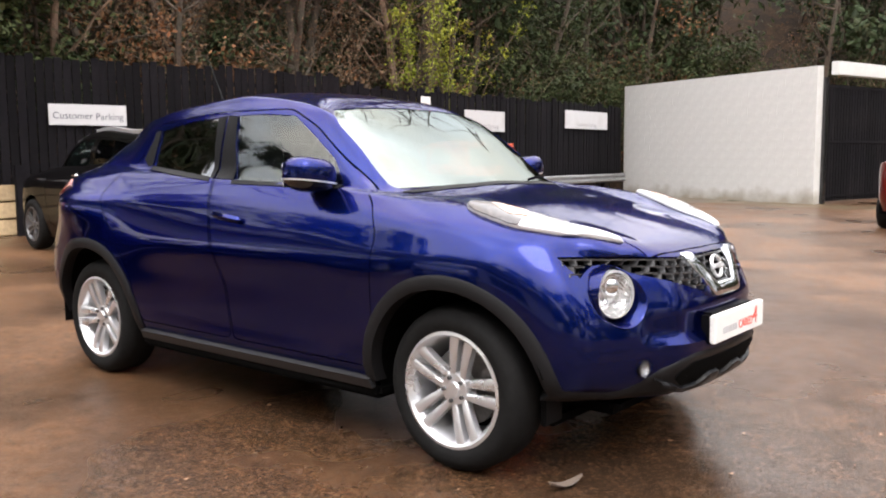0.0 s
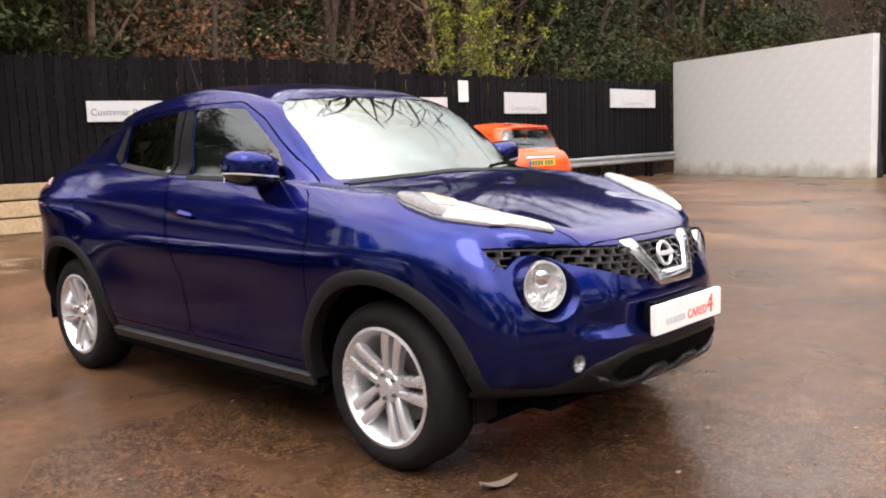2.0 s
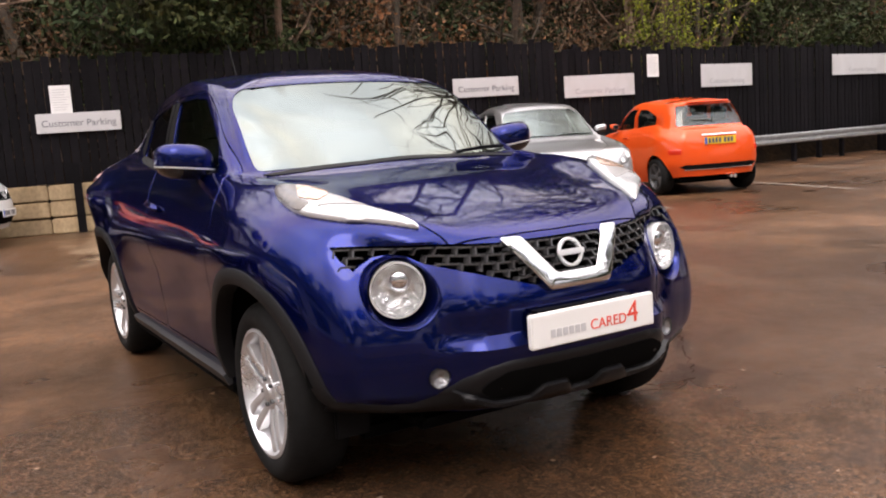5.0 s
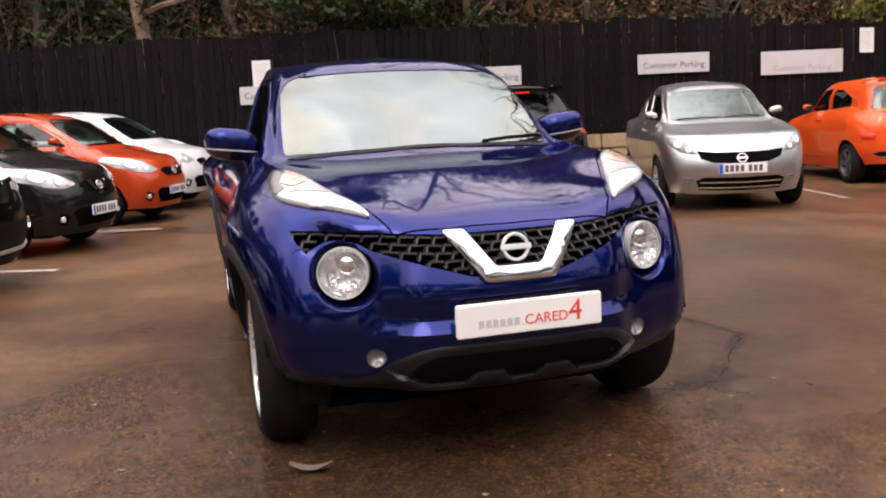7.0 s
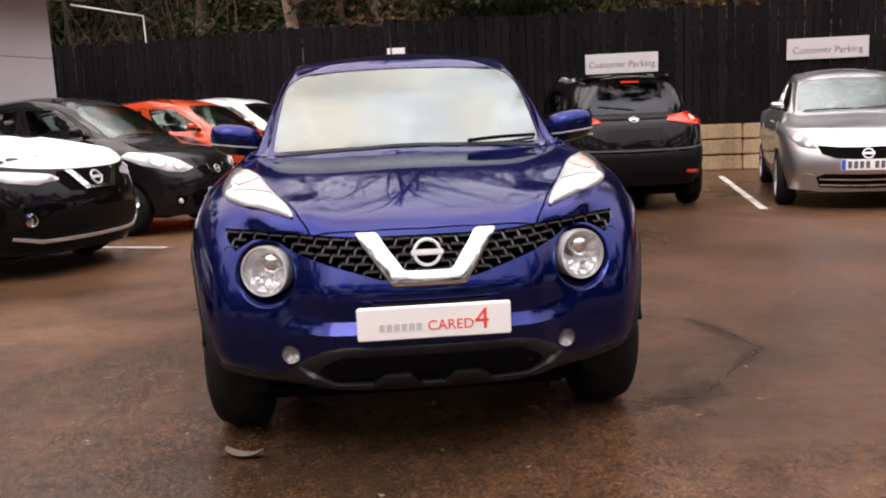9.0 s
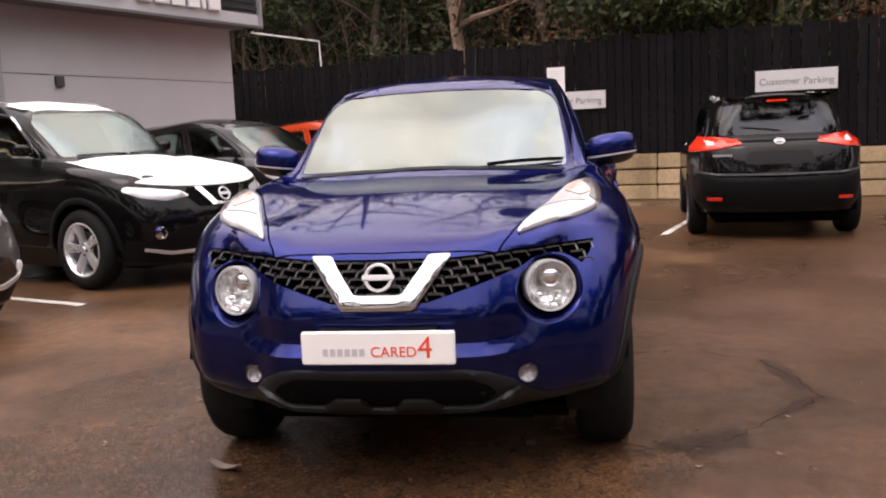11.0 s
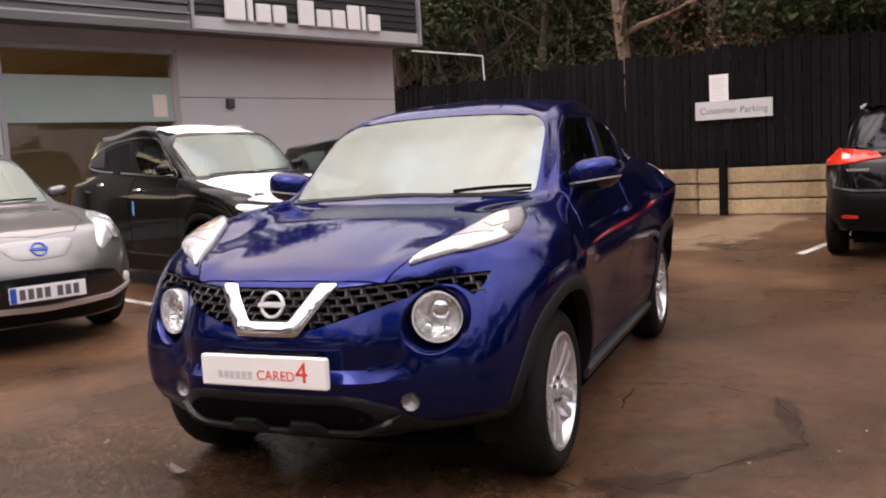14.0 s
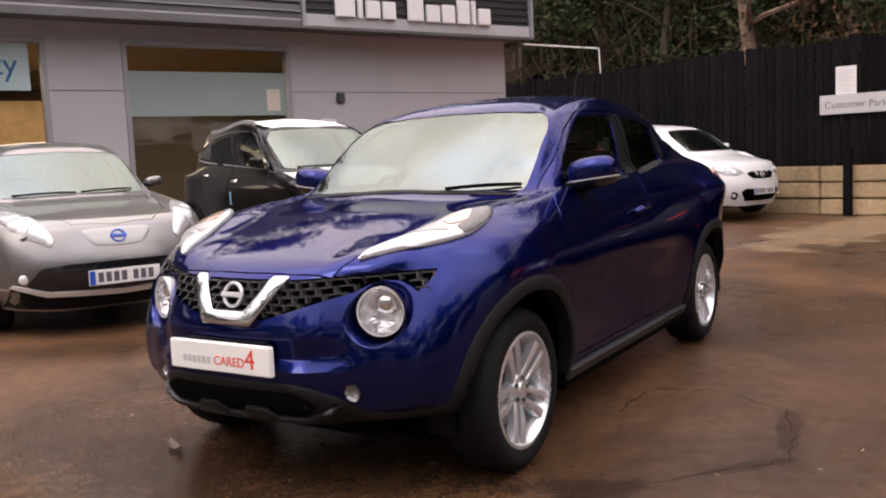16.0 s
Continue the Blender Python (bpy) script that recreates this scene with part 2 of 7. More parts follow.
    film.inputs["B"].default_value = 0.06
    l.new(film.outputs["Result"], b.inputs["Specular IOR Level"])
    bp = n.new("ShaderNodeBump")
    bp.inputs["Distance"].default_value = 0.006
    l.new(rng(shaded_wet, 0, 1, 0.5, 0.22), bp.inputs["Strength"])
    l.new(tex(55, 6.0, 0.7), bp.inputs["Height"])
    l.new(bp.outputs[0], b.inputs["Normal"])
    return m


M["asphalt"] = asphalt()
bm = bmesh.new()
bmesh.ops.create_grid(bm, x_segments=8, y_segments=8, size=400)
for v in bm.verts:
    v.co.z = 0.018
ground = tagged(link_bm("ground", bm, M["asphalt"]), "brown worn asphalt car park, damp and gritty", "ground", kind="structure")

# ---- black fence on its sleeper wall ----
FENCE = [Vector((-13.9, -7.4)), Vector((-11.42, 0.0)), Vector((-9.2, 10.6)), Vector((-9.4, 20.6))]
fence = empty("fence", pose(0, 0, 0), "tall black-stained close-board timber fence above a sleeper wall", "fence")


def along(line, step):
    """Places at even steps along a plan line, with the heading of the line."""
    for a, b in zip(line, line[1:]):
        d = b - a
        k = max(1, round(d.length / step))
        for i in range(k):
            yield a + d * ((i + 0.5) / k), math.atan2(d.y, d.x), d.length / k


bm = bmesh.new()
box(bm, (-0.064, -0.011, 0.0), (0.064, 0.011, 2.0), bevel=0.003)
board_mesh = link_bm("board", bm, M["fence"])
bm = bmesh.new()
box(bm, (-0.05, -0.05, 0.0), (0.05, 0.05, 2.75), bevel=0.006)
post_mesh = link_bm("post", bm, M["fence"])
rng_f = random.Random(5)
first = True
for p, a, w in along(FENCE, 0.142):
    low = 0.82 if p.y < 9 else 0.62
    m = pose(p.x, p.y, low + rng_f.uniform(-0.015, 0.02), rng_f.uniform(-0.7, 0.7), rng_f.uniform(-0.3, 0.3), math.degrees(a))
    if first:
        board_mesh.parent, board_mesh.matrix_basis, first = fence, m, False
    else:
        shared("board", board_mesh.data, fence, m @ Matrix.Diagonal((1, 1, rng_f.uniform(0.985, 1.03), 1)))
first = True
for p, a, w in along(FENCE, 2.4):
    m = pose(p.x - 0.09, p.y, 0, 0, 0, math.degrees(a))
    if first:
        post_mesh.parent, post_mesh.matrix_basis, first = fence, m, False
    else:
        shared("post", post_mesh.data, fence, m)
for z in (1.1, 1.85, 2.55):
    for a, b in zip(FENCE, FENCE[1:]):
        d = b - a
        bm = bmesh.new()
        box(bm, (0, 0.013, z - 0.04), (d.length, 0.06, z + 0.04), bevel=0.004)
        r = part("rail", bm, M["fence"], fence)
        r.matrix_basis = pose(a.x, a.y, 0, 0, 0, math.degrees(math.atan2(d.y, d.x)))

sleepers = empty("sleeper_wall", pose(0, 0, 0), "low retaining wall of weathered tan timber sleepers in three courses", "retaining wall")
sleepers["kind"] = "structure"
bm = bmesh.new()
box(bm, (-1.195, -0.07, 0.0), (1.195, 0.06, 0.252), bevel=0.02)
sleeper_mesh = link_bm("sleeper", bm, M["sleeper"])
first = True
for k in range(3):
    line = [FENCE[0] + Vector((0.16, 0)), FENCE[1] + Vector((0.16, 0)), FENCE[1].lerp(FENCE[2], 0.78) + Vector((0.16, 0))]
    for p, a, w in along(line, 2.4):
        m = pose(p.x + rng_f.uniform(-0.012, 0.012), p.y, 0.02 + k * 0.27, 0, rng_f.uniform(-0.3, 0.3), math.degrees(a)) @ Matrix.Diagonal((w / 2.4, 1, 1, 1))
        if first:
            sleeper_mesh.parent, sleeper_mesh.matrix_basis, first = sleepers, m, False
        else:
            shared("sleeper", sleeper_mesh.data, sleepers, m)

# ---- white block wall and dark gate ----
WA, WB = Vector((-9.38, 20.75)), Vector((-3.1, 18.3))
d = WB - WA
bm = bmesh.new()
box(bm, (0, 0.0025, -0.1), (d.length, 0.2175, 3.262), bevel=0.004)
wall = tagged(link_bm("wall_white", bm, M["render_white"]), "white painted blockwork wall, grubby along its foot", "wall", kind="structure")
wall.matrix_world = pose(WA.x, WA.y, 0, 0, 0, math.degrees(math.atan2(d.y, d.x)))
bw = d.length / 15
bm = bmesh.new()
box(bm, (0.0015, 0.0, 0.0015), (bw - 0.0015, 0.22, 0.2163), bevel=0.002)
block_mesh = link_bm("block", bm, M["render_white"])
first = True
for r in range(15):
    lay = [(c * bw, 1.0) for c in range(15)] if r % 2 else [(0, 0.5)] + [(c * bw + bw / 2, 1.0) for c in range(14)] + [(14.5 * bw, 0.5)]
    for x, k in lay:
        m = pose(x, rng_f.uniform(-0.0015, 0.0015), r * 0.2178) @ Matrix.Diagonal((k, 1, 1, 1))
        if first:
            block_mesh.parent, block_mesh.matrix_basis, first = wall, m, False
        else:
            shared("block", block_mesh.data, wall, m)


# ---- car kit ----
from mathutils.bvhtree import BVHTree
from mathutils.geometry import delaunay_2d_cdt


def paint(name, base, metal=0.4, rough=0.38, coat=1.0, flake=0.12, spec=0.1):
    return surf(name, base, rough, metal, grain=(900, flake), coat=coat, spec=spec, stain=(2.5, tuple(c * 0.9 for c in base), 0.5))


def glass(name, tint=(0.75, 0.85, 0.8), face=0.04, sheen=(1, 1, 1), haze=0.02):
    """Thin glass: tinted where one looks through, mirror-like by the share face, more so towards grazing."""
    m = bpy.data.materials.new(name)
    m.use_nodes = True
    n, l = m.node_tree.nodes, m.node_tree.links
    n.remove(n["Principled BSDF"])
    clear, gloss, both = n.new("ShaderNodeBsdfTransparent"), n.new("ShaderNodeBsdfGlossy"), n.new("ShaderNodeMixShader")
    clear.inputs["Color"].default_value = (*tint, 1)
    gloss.inputs["Color"].default_value = (*sheen, 1)
    gloss.inputs["Roughness"].default_value = haze
    lay, power, span = n.new("ShaderNodeLayerWeight"), n.new("ShaderNodeMath"), n.new("ShaderNodeMapRange")
    lay.inputs["Blend"].default_value = 0.5
    power.operation, power.inputs[1].default_value = "POWER", 5.0
    span.inputs["To Min"].default_value, span.inputs["To Max"].default_value = face, 0.95
    l.new(lay.outputs["Facing"], power.inputs[0])
    l.new(power.outputs[0], span.inputs["Value"])
    l.new(span.outputs[0], both.inputs[0])
    l.new(clear.outputs[0], both.inputs[1])
    l.new(gloss.outputs[0], both.inputs[2])
    l.new(both.outputs[0], n["Material Output"].inputs["Surface"])
    return m


M["plastic"] = surf("satin_black_plastic", (0.0045, 0.0045, 0.005), 0.5, grain=(200, 0.15), bump=(400, 0.08), spec=0.12)
M["plastic_grey"] = surf("textured_dark_grey_plastic", (0.010, 0.010, 0.011), 0.55, grain=(200, 0.15), bump=(300, 0.1), spec=0.2)
M["gloss_black"] = surf("gloss_black_trim", (0.008, 0.008, 0.009), 0.12, coat=0.5)
M["inside"] = surf("dark_cabin_trim", (0.03, 0.03, 0.032), 0.8, grain=(40, 0.2))
M["cloth"] = surf("grey_seat_cloth", (0.06, 0.06, 0.065), 0.9, grain=(60, 0.3), bump=(200, 0.2))
# near-black: shade in cavities and under the cars is put into this colour
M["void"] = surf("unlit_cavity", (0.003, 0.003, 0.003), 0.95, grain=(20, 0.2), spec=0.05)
M["chrome"] = surf("chrome", (0.85, 0.86, 0.87), 0.07, 1.0, rough_var=0.02)
M["bright_satin"] = surf("satin_chrome", (0.82, 0.83, 0.84), 0.32, 0.55, grain=(60, 0.04))
M["alloy"] = surf("silver_alloy", (0.74, 0.75, 0.77), 0.30, 0.75, grain=(400, 0.06), rough_var=0.05)
M["reflector"] = surf("lamp_reflector", (0.86, 0.87, 0.88), 0.3, 0.35, grain=(60, 0.10))
M["amber"] = surf("amber_lamp", (0.44, 0.27, 0.19), 0.2, grain=(40, 0.25), coat=1.0, stain=(30, (0.58, 0.47, 0.41), 0.8))
M["red_lens"] = surf("red_lamp_lens", (0.72, 0.035, 0.012), 0.15, coat=0.4)
M["disc"] = surf("brake_disc_steel", (0.16, 0.15, 0.14), 0.4, 0.8, grain=(80, 0.2))
M["window"] = glass("clear_window_glass", (0.60, 0.72, 0.67), 0.20, (0.38, 0.40, 0.39))
M["privacy"] = glass("privacy_window_glass", (0.12, 0.125, 0.13), 0.25, (0.22, 0.225, 0.23))
M["privacy_clean"] = glass("rained_privacy_glass", (0.12, 0.125, 0.13), 0.28, (0.55, 0.56, 0.57))
M["screen"] = glass("solar_coated_windscreen_glass", (0.90, 1.0, 0.97), 0.88, (0.225, 0.25, 0.235))
M["screen_plain"] = glass("rained_windscreen_glass", (0.60, 0.80, 0.73), 0.62, (0.27, 0.31, 0.29), 0.14)
M["screen_pale"] = glass("misted_windscreen_glass", (0.60, 0.80, 0.73), 0.66, (0.32, 0.36, 0.34), 0.2)
M["clear"] = bpy.data.materials.new("inner_glass_face")
M["clear"].use_nodes = True
M["clear"].node_tree.nodes.remove(M["clear"].node_tree.nodes["Principled BSDF"])
M["clear"].node_tree.links.new(M["clear"].node_tree.nodes.new("ShaderNodeBsdfTransparent").outputs[0], M["clear"].node_tree.nodes["Material Output"].inputs["Surface"])
M["lens"] = glass("clear_lamp_lens", (0.96, 0.97, 0.98), 0.03)
M["plate_white"] = surf("white_plate", (0.82, 0.82, 0.80), 0.35, grain=(8, 0.03))
M["plate_yellow"] = surf("yellow_plate", (0.8, 0.5, 0.03), 0.35, grain=(8, 0.03))
M["plate_blue"] = surf("blue_plate_band", (0.02, 0.09, 0.5), 0.4)
M["red_print"] = surf("red_print", (0.75, 0.07, 0.04), 0.4)
M["grey_print"] = surf("pale_grey_print", (0.52, 0.52, 0.53), 0.4)
M["film"] = surf("white_transit_film", (0.8, 0.8, 0.8), 0.55, grain=(3, 0.05), bump=(6, 0.15))


def spline(p, steps, ends):
    """Catmull-Rom along the first axis; ends gives the phantom rows before and after."""
    q = np.concatenate([ends[0][None], p, ends[1][None]])
    t = np.linspace(0, 1, steps, endpoint=False)[:, None]
    t = t.reshape((-1,) + (1,) * (p.ndim - 1))
    out = []
    for i in range(1, len(q) - 2):
        a, b, c, d = q[i - 1], q[i], q[i + 1], q[i + 2]
        out.append(0.5 * (2 * b + (c - a) * t + (2 * a - 5 * b + 4 * c - d) * t ** 2 + (3 * b - a - 3 * c + d) * t ** 3))
    out.append(p[-1][None])
    return np.concatenate(out)


FLIP = np.array([1, -1, 1])


def skin(loops, su=7, sv=5, shape=None):
    """The outer skin of a car from its half loops, lowest first: each runs from the nose's middle round the side to the tail's middle."""
    p = np.array(loops, float)
    g = spline(p, sv, (2 * p[0] - p[1], p[-2] * FLIP))
    g = np.swapaxes(g, 0, 1)
    g = spline(g, su, (g[1] * FLIP, g[-2] * FLIP))
    if shape is not None:
        g = shape(g)
    nu, nv = g.shape[:2]
    ring = np.concatenate([g, g[-2:0:-1] * FLIP])
    n = len(ring)
    faces = [(i * nv + j, ((i + 1) % n) * nv + j, ((i + 1) % n) * nv + j + 1, i * nv + j + 1) for i in range(n) for j in range(nv - 1)]
    bm = bmesh.new()
    vs = [bm.verts.new(v) for v in ring.reshape(-1, 3)]
    for f in faces:
        bm.faces.new([vs[k] for k in f])
    bmesh.ops.remove_doubles(bm, verts=bm.verts, dist=0.0015)
    bmesh.ops.dissolve_degenerate(bm, edges=bm.edges, dist=0.0005)
    bmesh.ops.recalc_face_normals(bm, faces=bm.faces)
    return bm


AXES = {"side": (0, 2, 1), "front": (1, 2, 0), "top": (0, 1, 2)}


def prism(cutters, outline, view, lo, hi):
    """A straight-sided cutter: a plan outline seen from the side, the front or the top, between two depths."""
    a, b, c = AXES[view]
    bm = bmesh.new()
    cutters.append(bm)

    def at(p, d):
        v = [0, 0, 0]
        v[a], v[b], v[c] = p[0], p[1], d
        return v
    low = [bm.verts.new(at(p, lo)) for p in outline]
    high = [bm.verts.new(at(p, hi)) for p in outline]
    bm.faces.new(low)
    bm.faces.new(high[::-1])
    n = len(outline)
    for i in range(n):
        bm.faces.new((low[i], high[i], high[(i + 1) % n], low[(i + 1) % n]))


def rounded(points, r=0.04, k=4):
    """The outline with its corners rounded."""
    out = []
    n = len(points)
    for i in range(n):
        p, a, b = (Vector(points[j % n]) for j in (i, i - 1, i + 1))
        da, db = (a - p), (b - p)
        ra, rb = min(r, da.length * 0.45), min(r, db.length * 0.45)
        s, e = p + da.normalized() * ra, p + db.normalized() * rb
        for j in range(k + 1):
            t = j / k
            out.append(tuple((1 - t) ** 2 * s + 2 * t * (1 - t) * p + t * t * e))
    return out


def ribbon(points, w, closed=True):
    """Two outlines a small way to each side of a line."""
    n = len(points)
    ins, outs = [], []
    for i in range(n):
        p = Vector(points[i])
        a = Vector(points[i - 1]) if (closed or i) else p
        b = Vector(points[(i + 1) % n]) if (closed or i < n - 1) else p
        d = (b - a).normalized()
        nrm = Vector((-d.y, d.x))
        ins.append(tuple(p + nrm * w / 2))
        outs.append(tuple(p - nrm * w / 2))
    return ins, outs


def slot(cutters, points, view, lo, hi, w=0.006, closed=True):
    """A thin cutter along a line: a shut line."""
    a, b, c = AXES[view]
    bm = bmesh.new()
    cutters.append(bm)

    def at(p, d):
        v = [0, 0, 0]
        v[a], v[b], v[c] = p[0], p[1], d
        return bm.verts.new(v)
    ins, outs = ribbon(points, w, closed)
    rows = [[at(p, lo) for p in ins], [at(p, hi) for p in ins], [at(p, hi) for p in outs], [at(p, lo) for p in outs]]
    n = len(points)
    for i in range(n if closed else n - 1):
        j = (i + 1) % n
        for r in range(4):
            s = (r + 1) % 4
            bm.faces.new((rows[r][i], rows[s][i], rows[s][j], rows[r][j]))
    if not closed:
        bm.faces.new([r[0] for r in rows])
        bm.faces.new([r[-1] for r in rows][::-1])


def cut_shell(bm, cutters, thick=0.018):
    """The skin thickened inwards and cut by each cutter in turn; returns its loose pieces as bmeshes."""
    tmp = []
    for b in [bm] + cutters:
        me = bpy.data.meshes.new("tmp")
        bmesh.ops.recalc_face_normals(b, faces=b.faces)
        b.to_mesh(me)
        b.free()
        tmp.append(new("tmp", me))
    ob = tmp[0]
    s = ob.modifiers.new("thick", "SOLIDIFY")
    s.thickness, s.offset, s.use_even_offset = thick, -1.0, False
    for cu in tmp[1:]:
        k = ob.modifiers.new("cut", "BOOLEAN")
        k.object, k.operation, k.solver = cu, "DIFFERENCE", "MANIFOLD"
    me = bpy.data.meshes.new_from_object(ob.evaluated_get(bpy.context.evaluated_depsgraph_get()))
    for o in tmp:
        bpy.data.objects.remove(o)
    full = bmesh.new()
    full.from_mesh(me)
    bpy.data.meshes.remove(me)
    seen, pieces = set(), []
    full.verts.ensure_lookup_table()
    for v in full.verts:
        if v in seen:
            continue
        group, todo = [], [v]
        seen.add(v)
        while todo:
            w = todo.pop()
            group.append(w)
            for e in w.link_edges:
                o = e.other_vert(w)
                if o not in seen:
                    seen.add(o)
                    todo.append(o)
        idx = {w: i for i, w in enumerate(group)}
        piece = bmesh.new()
        nv = [piece.verts.new(w.co) for w in group]
        done = set()
        for w in group:
            for f in w.link_faces:
                if f not in done:
                    done.add(f)
                    try:
                        piece.faces.new([nv[idx[x]] for x in f.verts])
                    except ValueError:
                        pass
        pieces.append(piece)
    full.free()
    return pieces


def smooth_by_angle(ob, deg=32):
    me = ob.data
    bm = bmesh.new()
    bm.from_mesh(me)
    lim = math.radians(deg)
    for f in bm.faces:
        f.smooth = True
    for e in bm.edges:
        if len(e.link_faces) == 2 and e.calc_face_angle(0) > lim:
            e.smooth = False
    bm.to_mesh(me)
    bm.free()


def onto(tree, view, p, sign=1.0):
    """The place and normal where a line along the view meets the skin, from outside."""
    a, b, c = AXES[view]
    o, d = [0, 0, 0], [0, 0, 0]
    o[a], o[b], o[c], d[c] = p[0], p[1], 4.0 * sign, -sign
    hit = tree.ray_cast(Vector(o), Vector(d))
    return (hit[0], hit[1]) if hit[0] is not None else (None, None)


def patch(tree, outline, view, sign=1.0, proud=0.004, thick=0.012, step=0.035, edge=0.0, bev=0.008, lift=None, pane=False):
    """A panel that lies on the skin within an outline, with thickness; edge sinks its rim."""
    pts = []
    n = len(outline)
    for i in range(n):
        a, b = Vector(outline[i]), Vector(outline[(i + 1) % n])
        k = max(1, int((b - a).length / step + 0.5))
        pts += [a.lerp(b, j / k) for j in range(k)]
    nb = len(pts)
    x0, x1 = min(p.x for p in pts), max(p.x for p in pts)
    y0, y1 = min(p.y for p in pts), max(p.y for p in pts)

    def inside(q):
        r = False
        for i in range(nb):
            a, b = pts[i], pts[i - 1]
            if (a.y > q.y) != (b.y > q.y) and q.x < (b.x - a.x) * (q.y - a.y) / (b.y - a.y) + a.x:
                r = not r
        return r
    inner = []
    if edge:
        area = sum(p.x * q.y - q.x * p.y for p, q in zip(pts, pts[1:] + pts[:1]))
        turn = 1 if area > 0 else -1
        for i in range(nb):
            d = (pts[(i + 1) % nb] - pts[i - 1]).normalized()
            q = pts[i] + Vector((-d.y, d.x)) * turn * bev
            if inside(q) and min((q - p).length for p in pts) > bev * .7:
                inner.append(q)
    ring_n = len(inner)
    keep_off = pts + inner
    yy = y0 + step / 2
    while yy < y1:
        xx = x0 + step / 2
        while xx < x1:
            q = Vector((xx, yy))
            if inside(q) and min((q - p).length for p in keep_off) > step * 0.45:
                inner.append(q)
            xx += step
        yy += step
    vs, _, fs, ov, _, _ = delaunay_2d_cdt(pts + inner, [(i, (i + 1) % nb) for i in range(nb)], [], 1, 1e-5)
    bm = bmesh.new()
    top, nrm = [], []
    for v, o in zip(vs, ov):
        h, nn = onto(tree, view, v, sign)
        if h is None:
            top.append(None)
            nrm.append(None)
            continue
        rim = any(k < nb for k in o)
        top.append(bm.verts.new(h + nn * (proud - (edge if rim else 0) + (lift(v) if lift else 0))))
        nrm.append(nn)
    low = [bm.verts.new(t.co - nn * thick) if t else None for t, nn in zip(top, nrm)]
    count = {}
    for f in fs:
        if any(top[k] is None for k in f):
            continue
        bm.faces.new([top[k] for k in f])
        bm.faces.new([low[k] for k in reversed(f)]).material_index = int(pane)
        for i in range(len(f)):
            e = (f[i], f[(i + 1) % len(f)])
            count[e] = count.get(e, 0) + 1
    for (a, b) in count:
        if (b, a) not in count:
            bm.faces.new((top[b], top[a], low[a], low[b])).material_index = int(pane)
    return bm


def domed(outline, rise, bev):
    """Height over an outline: nothing at its rim, rising as a rounded shoulder to a flat top."""
    pts = [Vector(p) for p in outline]

    def f(q):
        q = Vector((q[0], q[1]))
        best = 9.0
        for a, b in zip(pts, pts[1:] + pts[:1]):
            d = b - a
            t = max(0.0, min(1.0, (q - a).dot(d) / max(d.length_squared, 1e-9)))
            best = min(best, (q - a - d * t).length)
        k = min(best / bev, 1.0)
        return rise * math.sqrt(max(0.0, 1 - (1 - k) ** 2))
    return f


def lathe(bm, profile, m, seg=48, closed=False):
    """Turns a profile of (radius, height) about the local z axis."""
    rows = []
    for k in range(seg):
        a = 2 * math.pi * k / seg
        rows.append([bm.verts.new(m @ Vector((r * math.cos(a), r * math.sin(a), h))) for r, h in profile])
    n = len(profile)
    for k in range(seg):
        p, q = rows[k], rows[(k + 1) % seg]
        for j in range(n if closed else n - 1):
            i = (j + 1) % n
            fv = [p[j], q[j], q[i], p[i]]
            try:
                bm.faces.new(fv)
            except ValueError:
                pass
    bmesh.ops.remove_doubles(bm, verts=[v for r in rows for v in r], dist=1e-5)


def arch_ring(tree, cx, cz, r0, r1, side, a0=-18, a1=198, proud=0.016, clip_low=0.2):
    """A plastic wheel-arch lip that follows the body side."""
    bm = bmesh.new()
    prof = [(r0 - 0.002, -0.05), (r0, proud * 0.7), (r0 + (r1 - r0) * 0.25, proud), (r0 + (r1 - r0) * 0.8, proud), (r1, proud * 0.5), (r1, -0.012)]
    rows = []
    for k in range(49):
        a = math.radians(a0 + (a1 - a0) * k / 48)
        row = []
        for r, o in prof:
            x, z = cx + r * math.cos(a), max(cz + r * math.sin(a), clip_low)
            h, nn = onto(tree, "side", (x, z), side)
            if h is None:
                h = Vector((x, side * 0.8, z))
            row.append(bm.verts.new((x, h.y + side * o, z)))
        rows.append(row)
    for p, q in zip(rows, rows[1:]):
        for j in range(len(prof) - 1):
            bm.faces.new((p[j], q[j], q[j + 1], p[j + 1]))
    return bm


